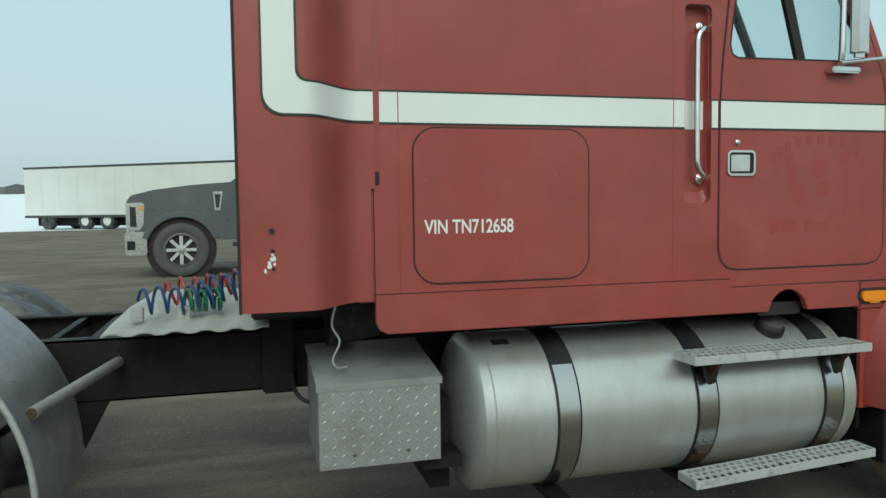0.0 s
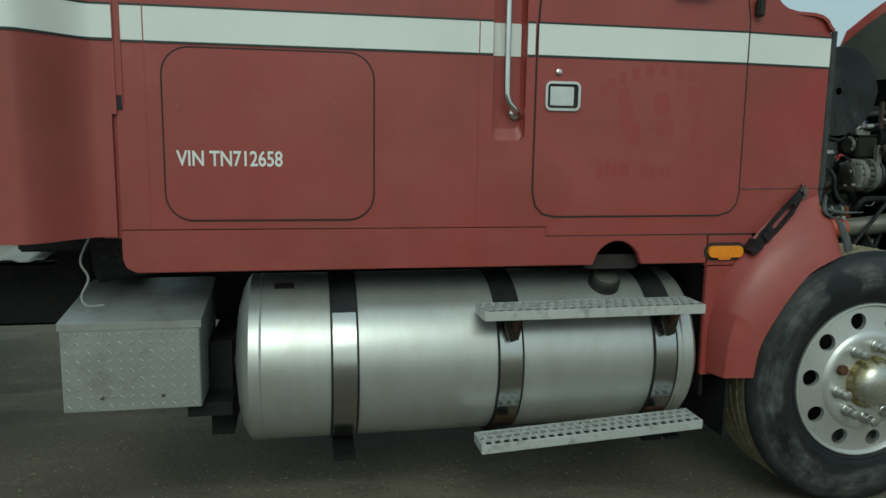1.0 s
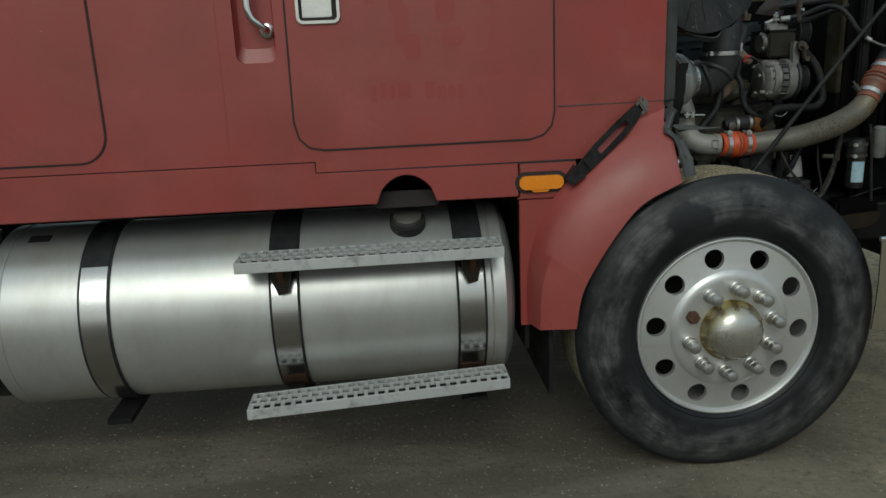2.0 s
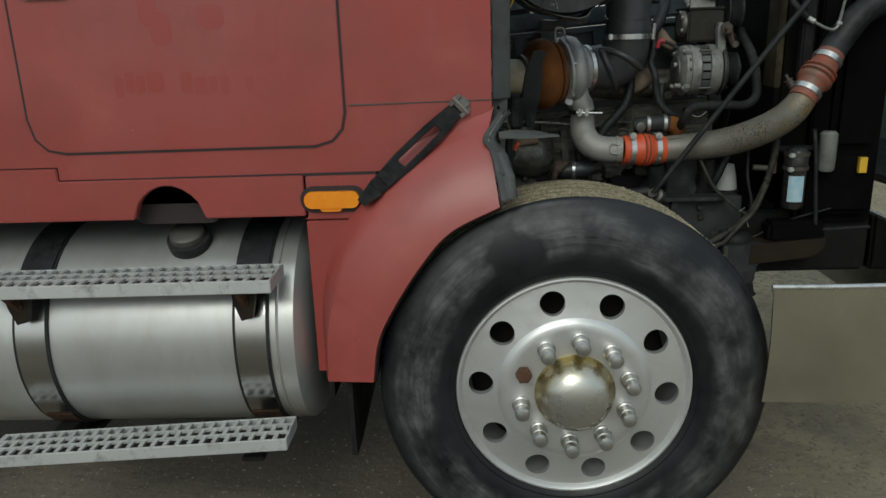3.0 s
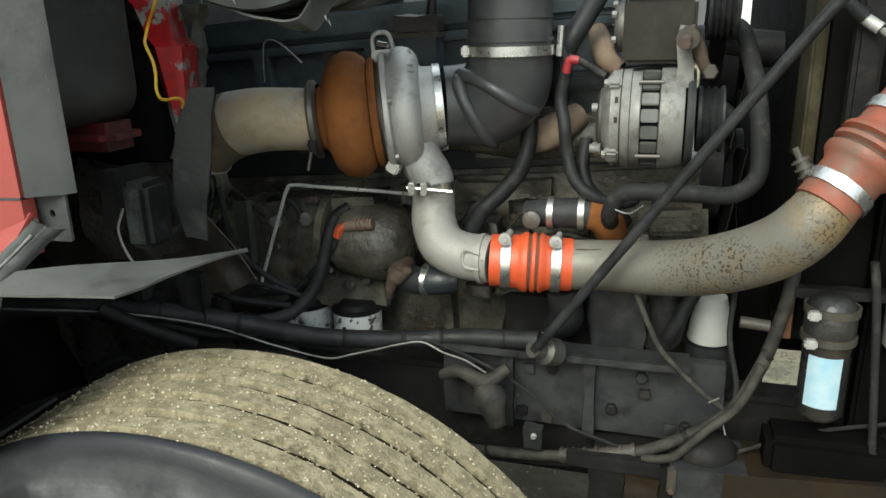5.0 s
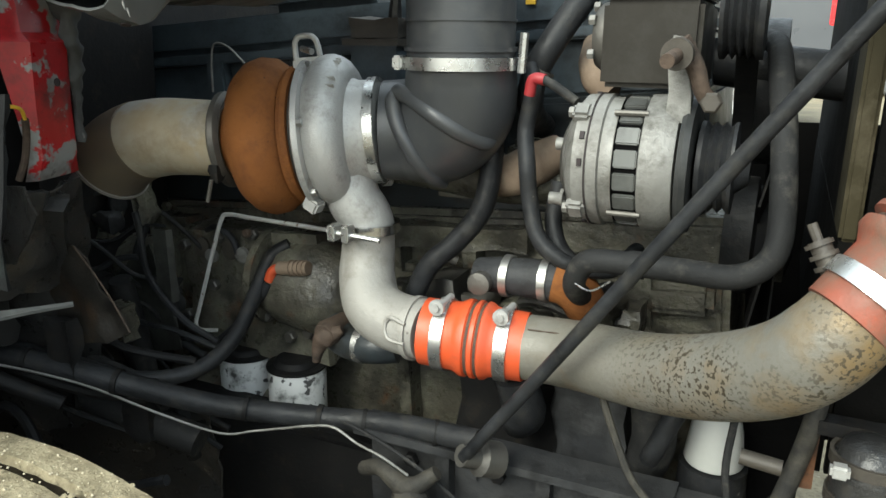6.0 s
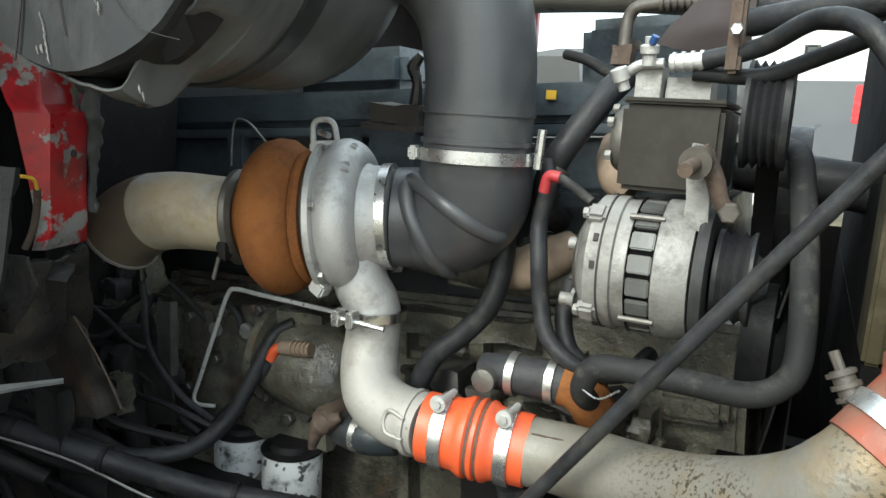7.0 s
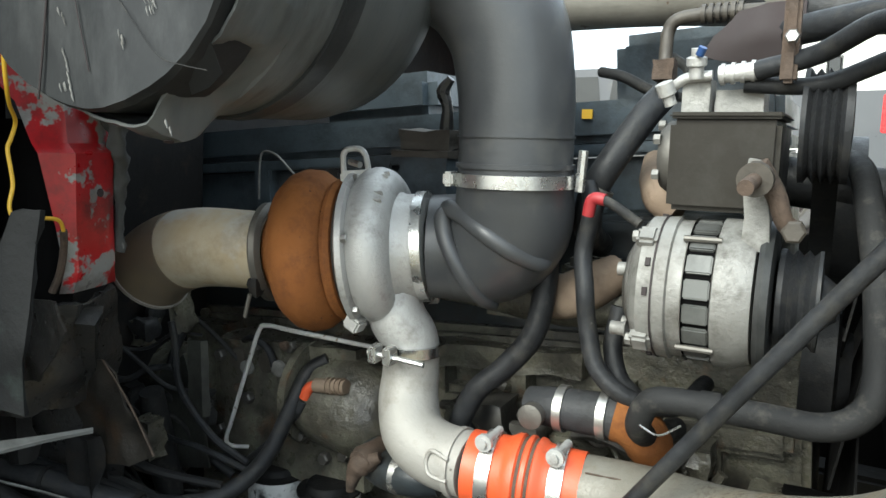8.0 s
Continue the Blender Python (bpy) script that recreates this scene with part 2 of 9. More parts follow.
CLAMP = mat("bright_clamp_steel", (0.62, 0.62, 0.61), (0.48, 0.48, 0.46), rough=0.3, metal=0.9, scale=20, fine=200, bump=0.05,
            grime=(0.25, 0.23, 0.2), grime_scale=40, grime_cut=0.6)
def pipe_rust():
    """Dull grey pipe: fine dark pits in drifts, brown stain along its underside and at its far end."""
    m = mat("corroded_charge_pipe", (0.19, 0.183, 0.16), (0.13, 0.118, 0.092), rough=0.5, metal=0.25, scale=6, amount=0.7, fine=140, bump=0.3,
            big=(0.19, 0.13, 0.065), big_scale=5, big_cut=0.55, grime=(0.14, 0.115, 0.08), grime_scale=13, grime_cut=0.6, rough_var=0.18)
    n, l = m.node_tree.nodes, m.node_tree.links
    b = n["Principled BSDF"]
    old = b.inputs["Base Color"].links[0].from_socket
    co = n.new("ShaderNodeTexCoord")
    facs = []
    for scale, lo, hi in ((230.0, 0.545, 0.6), (8.0, 0.32, 0.5)):
        t, r = n.new("ShaderNodeTexNoise"), n.new("ShaderNodeMapRange")
        t.inputs["Scale"].default_value, t.inputs["Detail"].default_value = scale, 3.0
        l.new(co.outputs["Object"], t.inputs["Vector"])
        r.inputs["From Min"].default_value, r.inputs["From Max"].default_value = lo, hi
        l.new(t.outputs["Fac"], r.inputs["Value"])
        facs.append(r.outputs["Result"])
    both = n.new("ShaderNodeMath")
    both.operation = "MULTIPLY"
    # the pits and the rust bloom lie on the bend, towards the hot end of the pipe
    sep = n.new("ShaderNodeSeparateXYZ")
    l.new(co.outputs["Object"], sep.inputs["Vector"])

    def product(a, c):
        x = n.new("ShaderNodeMath")
        x.operation = "MULTIPLY"
        l.new(a, x.inputs[0])
        l.new(c, x.inputs[1])
        return x.outputs[0]

    def reach(value, lo, hi):
        x = n.new("ShaderNodeMapRange")
        x.inputs["From Min"].default_value, x.inputs["From Max"].default_value = lo, hi
        l.new(value, x.inputs["Value"])
        return x.outputs["Result"]

    bloom_noise = n.new("ShaderNodeTexNoise")
    bloom_noise.inputs["Scale"].default_value, bloom_noise.inputs["Detail"].default_value = 22.0, 8.0
    l.new(co.outputs["Object"], bloom_noise.inputs["Vector"])
    bloom = n.new("ShaderNodeMix")
    bloom.data_type = "RGBA"
    l.new(product(reach(bloom_noise.outputs["Fac"], 0.42, 0.72), reach(sep.outputs["X"], 0.52, 0.74)), bloom.inputs[0])
    l.new(old, bloom.inputs[6])
    bloom.inputs[7].default_value = (0.2, 0.13, 0.05, 1)
    old = bloom.outputs[2]
    l.new(facs[0], both.inputs[0])
    l.new(product(facs[1], reach(sep.outputs["X"], 0.47, 0.6)), both.inputs[1])
    pit = n.new("ShaderNodeMix")
    pit.data_type = "RGBA"
    l.new(both.outputs[0], pit.inputs[0])
    l.new(old, pit.inputs[6])
    pit.inputs[7].default_value = (0.055, 0.045, 0.03, 1)
    l.new(pit.outputs[2], b.inputs["Base Color"])
    return m


CHARGE = pipe_rust()
PLASTIC = mat("black_moulded_plastic", (0.014, 0.015, 0.0155), (0.032, 0.034, 0.034), rough=0.45, scale=5, amount=0.7, fine=100, bump=0.12, spec=0.4,
              grime=(0.055, 0.055, 0.052), grime_scale=9, grime_cut=0.6)
# near black, with the bay's deep shade put into the colour
SHADEBLACK = mat("near_black_shade", (0.0025, 0.0025, 0.0028), (0.006, 0.0058, 0.0055), rough=0.9, scale=8, fine=80, bump=0.4, spec=0.02)
TORN = mat("torn_glossy_black_sheet", (0.015, 0.015, 0.0155), (0.036, 0.035, 0.033), rough=0.32, scale=12, fine=60, bump=0.6, spec=0.5,
           grime=(0.05, 0.04, 0.028), grime_scale=18, grime_cut=0.6)
HOSE = mat("black_intake_rubber", (0.034, 0.036, 0.039), (0.055, 0.057, 0.06), rough=0.4, scale=5, fine=140, bump=0.08,
           grime=(0.07, 0.069, 0.064), grime_scale=10, grime_cut=0.6)
CANISTER = mat("scuffed_black_canister", (0.012, 0.013, 0.0145), (0.022, 0.0235, 0.0245), spec=0.25, rough=0.52, scale=5, amount=0.8, fine=13, bump=0.45, stretch=(1.0, 1.0, 0.45),
               grime=(0.055, 0.057, 0.058), grime_scale=7, grime_cut=0.6, specks=(0.3, 0.3, 0.29), speck_scale=30, speck_cut=0.79)
CANBODY = mat("dull_grey_canister_side", (0.06, 0.064, 0.064), (0.1, 0.104, 0.102), rough=0.42, scale=5, amount=0.7, fine=20, bump=0.25, stretch=(0.6, 2.5, 0.6), grime=(0.03, 0.031, 0.031), grime_scale=7, grime_cut=0.58)
ALTER = mat("alternator_casting", (0.25, 0.247, 0.232), (0.175, 0.17, 0.156), rough=0.5, metal=0.25, scale=14, amount=0.75, fine=190, bump=0.35,
            grime=(0.07, 0.065, 0.055), grime_scale=26, grime_cut=0.57)
BRIGHTLINE = mat("plated_steel_line", (0.66, 0.66, 0.64), (0.5, 0.49, 0.46), rough=0.4, metal=0.2, scale=30, bump=0.05, specks=(0.22, 0.18, 0.13), speck_scale=70, speck_cut=0.64)
DARKMETAL = mat("dark_steel", (0.08, 0.078, 0.072), (0.14, 0.13, 0.115), rough=0.5, metal=0.6, scale=12, fine=150, bump=0.2)
TAUPE = mat("dirty_grey_bracket", (0.048, 0.042, 0.034), (0.072, 0.062, 0.05), rough=0.55, metal=0.1, scale=9, fine=140, bump=0.22,
            grime=(0.026, 0.022, 0.018), grime_scale=14, grime_cut=0.55, specks=(0.15, 0.13, 0.11), speck_scale=60, speck_cut=0.74)
OLIVE = mat("dusty_olive_shroud", (0.042, 0.034, 0.016), (0.022, 0.019, 0.01), rough=0.75, scale=3, amount=0.7, fine=100, bump=0.2, spec=0.2,
            grime=(0.1, 0.085, 0.055), grime_scale=9, grime_cut=0.6)
HOODIN = mat("bare_grey_hood_underside", (0.05, 0.052, 0.046), (0.032, 0.033, 0.03), rough=0.7, scale=2, amount=0.7, fine=60, bump=0.2, spec=0.3)
# radiator and shroud colour, blackened for shade and dirt in the bay
RADIATOR = mat("shade_dark_radiator", (0.0035, 0.0035, 0.0033), (0.007, 0.0066, 0.006), rough=0.85, scale=6, fine=150, bump=0.4, spec=0.05)
PALE = mat("peeled_white_filter", (0.62, 0.63, 0.62), (0.5, 0.51, 0.5), rough=0.45, scale=10, fine=120, bump=0.06,
           big=(0.04, 0.042, 0.04), big_scale=13, big_cut=0.56, specks=(0.05, 0.05, 0.05), speck_scale=60, speck_cut=0.6)
DULLWHITE = mat("grimy_white_canister", (0.2, 0.2, 0.187), (0.14, 0.14, 0.13), rough=0.5, scale=12, amount=0.7, bump=0.08, grime=(0.08, 0.08, 0.075), grime_scale=18, grime_cut=0.6)
BOTTLE = mat("translucent_white_plastic", (0.55, 0.56, 0.54), (0.42, 0.42, 0.39), rough=0.5, scale=8, bump=0.05)
LABEL = mat("pale_blue_label", (0.27, 0.44, 0.53), (0.42, 0.52, 0.56), rough=0.5, scale=35, amount=0.7, bump=0.02)
YELLOW = mat("yellow_wire", (0.62, 0.38, 0.03), (0.6, 0.36, 0.03), rough=0.5, bump=0.0)
SIGNAL = mat("amber_lens", (0.85, 0.3, 0.01), (0.75, 0.22, 0.01), rough=0.25, scale=20, bump=0.03, coat=0.4)
REDHOSE = mat("red_air_hose", (0.33, 0.025, 0.03), rough=0.45, bump=0.05)
BLUEHOSE = mat("blue_air_hose", (0.02, 0.06, 0.18), rough=0.45, bump=0.05)
GREENHOSE = mat("green_air_hose", (0.015, 0.15, 0.085), rough=0.45, bump=0.05)
DECK = mat("dusty_white_deck_panel", (0.42, 0.415, 0.39), (0.3, 0.295, 0.27), rough=0.6, scale=5, amount=0.6, fine=100, bump=0.1)
PICKUP = mat("dark_grey_car_paint", (0.075, 0.08, 0.088), (0.088, 0.093, 0.1), rough=0.35, scale=1.5, bump=0.0, coat=0.25,
             big=(0.12, 0.117, 0.11), big_scale=1.2, big_cut=0.56)
DUSTYRE = mat("dust_grey_tyre", (0.06, 0.058, 0.057), (0.095, 0.091, 0.088), rough=0.85, scale=6, fine=60, bump=0.4)
TREES = mat("far_bare_trees", (0.1, 0.095, 0.095), (0.16, 0.155, 0.155), rough=0.9, scale=0.1, bump=0.0)
TRAILER = mat("white_trailer_panel", (0.72, 0.72, 0.69), (0.62, 0.62, 0.58), rough=0.5, scale=0.7, fine=30, bump=0.03)
TAIL = mat("red_tail_lens", (0.6, 0.02, 0.025), (0.5, 0.015, 0.02), rough=0.25, bump=0.0, coat=0.4)
STONE = mat("ground_pebbles", (0.12, 0.1, 0.078), (0.19, 0.165, 0.135), rough=0.9, scale=9, amount=0.8, bump=0.2)



def round_smears():
    """The front tyre's wall: black rubber with dust wiped round it in arcs."""
    m = mat("smeared_tyre_wall", (0.0065, 0.007, 0.0085), (0.014, 0.015, 0.017), spec=0.3, rough=0.42, scale=6, amount=0.8, fine=110, bump=0.12, rough_var=0.15)
    n, l = m.node_tree.nodes, m.node_tree.links
    b = n["Principled BSDF"]
    old = b.inputs["Base Color"].links[0].from_socket
    co, sep = n.new("ShaderNodeTexCoord"), n.new("ShaderNodeSeparateXYZ")
    l.new(co.outputs["Object"], sep.inputs[0])

    def calc(op, a, c=0.0, d=0.0):
        x = n.new("ShaderNodeMath")
        x.operation = op
        for s, v in zip(x.inputs, (a, c, d)):
            if isinstance(v, (int, float)):
                s.default_value = v
            else:
                l.new(v, s)
        return x.outputs[0]

    up = calc("SUBTRACT", sep.outputs["Z"], 0.503)
    far = calc("SQRT", calc("ADD", calc("MULTIPLY", up, up), calc("MULTIPLY", sep.outputs["X"], sep.outputs["X"])))
    def arcs(across, round_it, detail, lo, hi):
        """Noise drawn out round the tyre, cut between lo and hi."""
        both, smear, edge = n.new("ShaderNodeCombineXYZ"), n.new("ShaderNodeTexNoise"), n.new("ShaderNodeMapRange")
        l.new(calc("MULTIPLY", far, across), both.inputs[0])
        l.new(calc("MULTIPLY", calc("DIVIDE", up, far), round_it), both.inputs[1])
        l.new(calc("MULTIPLY", calc("DIVIDE", sep.outputs["X"], far), round_it), both.inputs[2])
        smear.inputs["Scale"].default_value, smear.inputs["Detail"].default_value, smear.inputs["Roughness"].default_value = 1.0, detail, 0.6
        l.new(both.outputs[0], smear.inputs["Vector"])
        edge.inputs["From Min"].default_value, edge.inputs["From Max"].default_value = lo, hi
        l.new(smear.outputs["Fac"], edge.inputs["Value"])
        return edge.outputs["Result"]

    broad = arcs(9.0, 1.8, 4.0, 0.36, 0.58)
    fine = arcs(110.0, 2.6, 5.0, 0.0, 0.75)
    cloud = arcs(18.0, 6.0, 6.0, 0.28, 0.66)
    # a hand's breadth wiped clean near the top
    dx, dz = calc("ADD", sep.outputs["X"], 0.15), calc("SUBTRACT", up, 0.36)
    near = calc("SQRT", calc("ADD", calc("MULTIPLY", dx, dx), calc("MULTIPLY", dz, dz)))
    ragged = n.new("ShaderNodeTexNoise")
    ragged.inputs["Scale"].default_value = 16.0
    l.new(co.outputs["Object"], ragged.inputs["Vector"])
    clean = n.new("ShaderNodeMapRange")
    clean.inputs["From Min"].default_value, clean.inputs["From Max"].default_value = 0.105, 0.12
    l.new(calc("MULTIPLY_ADD", ragged.outputs["Fac"], 0.08, near), clean.inputs["Value"])
    # dust holds on the bulge of the wall, less by the rim and the shoulder
    inner, outer = n.new("ShaderNodeMapRange"), n.new("ShaderNodeMapRange")
    waver = calc("MULTIPLY_ADD", ragged.outputs["Fac"], 0.03, far)
    inner.inputs["From Min"].default_value, inner.inputs["From Max"].default_value = 0.365, 0.395
    outer.inputs["From Min"].default_value, outer.inputs["From Max"].default_value = 0.51, 0.475
    for socket in (inner.inputs["Value"], outer.inputs["Value"]):
        l.new(waver, socket)
    belt = calc("MULTIPLY", inner.outputs["Result"], outer.outputs["Result"])
    wiped = calc("MULTIPLY", calc("MULTIPLY", broad, clean.outputs["Result"]), calc("MULTIPLY", fine, calc("MULTIPLY", cloud, belt)))
    dust = n.new("ShaderNodeMix")
    dust.data_type = "RGBA"
    l.new(wiped, dust.inputs[0])
    l.new(old, dust.inputs[6])
    dust.inputs[7].default_value = (0.13, 0.13, 0.128, 1)
    l.new(dust.outputs[2], b.inputs["Base Color"])
    return m


WALL = round_smears()


def stained_dome():
    """The hub's oil cap: dull silver, with a brown-yellow stain creeping in from its rim."""
    m = mat("stained_hub_cap", (0.57, 0.56, 0.52), (0.48, 0.465, 0.41), rough=0.3, metal=0.85, scale=9, fine=120, bump=0.03)
    n, l = m.node_tree.nodes, m.node_tree.links
    b = n["Principled BSDF"]
    old = b.inputs["Base Color"].links[0].from_socket
    co, shift, length = n.new("ShaderNodeTexCoord"), n.new("ShaderNodeVectorMath"), n.new("ShaderNodeVectorMath")
    l.new(co.outputs["Object"], shift.inputs[0])
    shift.operation, shift.inputs[1].default_value = "MULTIPLY_ADD", (1, 0, 1)
    shift.inputs[2].default_value = (0, 0, -0.503)
    l.new(shift.outputs[0], length.inputs[0])
    length.operation = "LENGTH"
    blotch, add, ramp, mix = n.new("ShaderNodeTexNoise"), n.new("ShaderNodeMath"), n.new("ShaderNodeMapRange"), n.new("ShaderNodeMix")
    blotch.inputs["Scale"].default_value, blotch.inputs["Detail"].default_value = 24.0, 6.0
    l.new(co.outputs["Object"], blotch.inputs["Vector"])
    add.operation, add.inputs[1].default_value = "MULTIPLY_ADD", 0.06
    l.new(blotch.outputs["Fac"], add.inputs[0])
    l.new(length.outputs["Value"], add.inputs[2])
    ramp.inputs["From Min"].default_value, ramp.inputs["From Max"].default_value = 0.098, 0.132
    l.new(add.outputs[0], ramp.inputs["Value"])
    mix.data_type = "RGBA"
    l.new(ramp.outputs["Result"], mix.inputs[0])
    l.new(old, mix.inputs[6])
    mix.inputs[7].default_value = (0.36, 0.28, 0.1, 1)
    l.new(mix.outputs[2], b.inputs["Base Color"])
    return m


CAP = stained_dome()


def glass_mat(name, tint, rough=0.02):
    m = bpy.data.materials.new(name)
    m.use_nodes = True
    b = m.node_tree.nodes["Principled BSDF"]
    b.inputs["Base Color"].default_value = (*tint, 1)
    b.inputs["Transmission Weight"].default_value = 1.0
    b.inputs["Roughness"].default_value = rough
    b.inputs["IOR"].default_value = 1.3
    return m


GLASS = glass_mat("tinted_window_glass", (0.86, 0.93, 0.92))
DARKGLASS = mat("dark_car_glass", (0.02, 0.024, 0.026), rough=0.08, bump=0.0, coat=0.3)


def ground_mat():
    """Packed dirt with dust, damp patches and tyre smears, turning to snow far off."""
    m = bpy.data.materials.new("packed_dirt_and_snow")
    m.use_nodes = True
    n, l = m.node_tree.nodes, m.node_tree.links
    b = n["Principled BSDF"]
    co = n.new("ShaderNodeTexCoord")

    def noise_at(s, detail=7.0, r=0.62, stretch=(1, 1, 1)):
        mp = n.new("ShaderNodeMapping")
        mp.inputs["Scale"].default_value = stretch
        l.new(co.outputs["Object"], mp.inputs["Vector"])
        t = n.new("ShaderNodeTexNoise")
        t.inputs["Scale"].default_value, t.inputs["Detail"].default_value, t.inputs["Roughness"].default_value = s, detail, r
        l.new(mp.outputs["Vector"], t.inputs["Vector"])
        return t.outputs["Fac"]

    def ramp(v, a, c):
        r = n.new("ShaderNodeMapRange")
        r.inputs["From Min"].default_value, r.inputs["From Max"].default_value = a, c
        l.new(v, r.inputs["Value"])
        return r.outputs["Result"]

    def mix(f, a, c):
        x = n.new("ShaderNodeMix")
        x.data_type = "RGBA"
        l.new(f, x.inputs[0])
        for s, v in ((x.inputs[6], a), (x.inputs[7], c)):
            if isinstance(v, tuple):
                s.default_value = (*v, 1)
            else:
                l.new(v, s)
        return x.outputs[2]

    # dirt colours lowered to hold the shade beside and under the truck
    dirt = mix(ramp(noise_at(0.8), 0.35, 0.65), (0.15, 0.128, 0.096), (0.092, 0.079, 0.061))
    dirt = mix(ramp(noise_at(0.5, 5, 0.6, (1, 4, 1)), 0.5, 0.66), dirt, (0.205, 0.178, 0.134))
    dirt = mix(ramp(noise_at(38, 4, 0.6), 0.55, 0.75), dirt, (0.09, 0.077, 0.058))
    dirt = mix(ramp(noise_at(70, 3, 0.5), 0.66, 0.72), dirt, (0.42, 0.37, 0.29))
    sep = n.new("ShaderNodeSeparateXYZ")
    l.new(co.outputs["Object"], sep.inputs[0])
    # paler, sandier dirt beyond the truck's nose, the open light there painted in
    ahead = n.new("ShaderNodeMath")
    ahead.operation = "MULTIPLY_ADD"
    l.new(noise_at(1.3, 5), ahead.inputs[0])
    ahead.inputs[1].default_value = 4.0
    l.new(sep.outputs["X"], ahead.inputs[2])
    sand = mix(ramp(noise_at(3.0, 6), 0.35, 0.65), (0.32, 0.275, 0.18), (0.235, 0.2, 0.13))
    sand = mix(ramp(noise_at(11, 6, 0.7), 0.5, 0.66), sand, (0.175, 0.148, 0.1))
    sand = mix(ramp(noise_at(45, 4, 0.6), 0.54, 0.66), sand, (0.135, 0.112, 0.075))
    dirt = mix(ramp(ahead.outputs[0], 2.0, 3.6), dirt, sand)
    far = n.new("ShaderNodeMath")
    far.operation = "MULTIPLY_ADD"
    l.new(noise_at(0.06, 4), far.inputs[0])
    far.inputs[1].default_value = 26.0
    l.new(sep.outputs["Y"], far.inputs[2])
    color = mix(ramp(far.outputs[0], 52, 56), dirt, (0.78, 0.8, 0.83))
    l.new(color, b.inputs["Base Color"])
    b.inputs["Roughness"].default_value = 0.9
    b.inputs["Specular IOR Level"].default_value = 0.25
    bp = n.new("ShaderNodeBump")
    bp.inputs["Strength"].default_value, bp.inputs["Distance"].default_value = 0.6, 0.02
    l.new(noise_at(30, 8, 0.7), bp.inputs["Height"])
    l.new(bp.outputs["Normal"], b.inputs["Normal"])
    return m


GROUND = ground_mat()


# ---- mesh helpers ----
def part(name, bm, material, parent=None, label="", smooth=40, bevel=0.0):
    """Links a bmesh as one mesh object, under a thing or a part."""
    if bevel:
        bmesh.ops.bevel(bm, geom=[e for e in bm.edges if len(e.link_faces) == 2 and e.calc_face_angle(0) > 0.6], offset=bevel, segments=2, affect="EDGES", clamp_overlap=True)
    bmesh.ops.recalc_face_normals(bm, faces=bm.faces)
    me = bpy.data.meshes.new(name)
    for f in bm.faces:
        f.smooth = True
    for e in bm.edges:
        if len(e.link_faces) == 2 and e.calc_face_angle(0) > radians(smooth):
            e.smooth = False
    bm.to_mesh(me)
    bm.free()
    me.materials.append(material)
    ob = new(name, me)
    if parent is not None:
        ob.parent = parent
        if parent.type == "EMPTY":
            ob.matrix_parent_inverse = Matrix.Translation(-parent.location)
    if label:
        tagged(ob, label)
    return ob


def thing(name, base, label, category, kind="", group=""):
    ob = new(name)
    ob.location = base
    ob.empty_display_size = 0.2
    return tagged(ob, label, category, group, kind)


def box(bm, lo, hi, m=None):
    """A box between two corners, into bm."""
    c = [(a + b) / 2 for a, b in zip(lo, hi)]
    s = [abs(b - a) for a, b in zip(lo, hi)]
    t = Matrix.Translation(c) @ Matrix.Diagonal((*s, 1))
    bmesh.ops.create_cube(bm, size=1, matrix=(m @ t) if m is not None else t)
    return bm


def boxes(*pairs):
    bm = bmesh.new()
    for lo, hi in pairs:
        box(bm, lo, hi)
    return bm


def smoothline(points, n):
    """Catmull-Rom through the points, n samples for each stretch."""
    p = [Vector(q) for q in points]
    p = [p[0] * 2 - p[1]] + p + [p[-1] * 2 - p[-2]]
    out = []
    for i in range(1, len(p) - 2):
        a, b, c, d = p[i - 1 : i + 3]
        for k in range(n):
            t = k / n
            out.append(0.5 * (2 * b + (c - a) * t + (2 * a - 5 * b + 4 * c - d) * t * t + (3 * b - a - 3 * c + d) * t ** 3))
    out.append(p[-2])
    return out


def tube(points, radius, n=6, sides=14, bm=None, cap=True):
    """A round tube along a smooth line; radius a number, or one for each point."""
    bm = bm or bmesh.new()
    line = smoothline(points, n) if n > 1 else [Vector(q) for q in points]
    radii = list(radius) if isinstance(radius, (list, tuple)) else [radius] * len(points)
    full = []
    for i in range(len(line)):
        u = i / max(n, 1) if n > 1 else i
        k = min(int(u), len(radii) - 2)
        full.append(radii[k] + (radii[k + 1] - radii[k]) * (u - k))
    ahead = (line[1] - line[0]).normalized()
    side = ahead.orthogonal().normalized()
    rings = []
    for i, q in enumerate(line):
        now = (line[min(i + 1, len(line) - 1)] - line[max(i - 1, 0)]).normalized()
        side = (ahead.rotation_difference(now) @ side).normalized()
        side = (side - now * side.dot(now)).normalized()
        ahead = now
        up = now.cross(side)
        rings.append([bm.verts.new(q + full[i] * (math.cos(a) * side + math.sin(a) * up)) for a in (2 * math.pi * j / sides for j in range(sides))])
    for a, b in zip(rings, rings[1:]):
        for j in range(sides):
            bm.faces.new((a[j], a[(j + 1) % sides], b[(j + 1) % sides], b[j]))
    if cap:
        bm.faces.new(rings[0][::-1])
        bm.faces.new(rings[-1])
    return bm


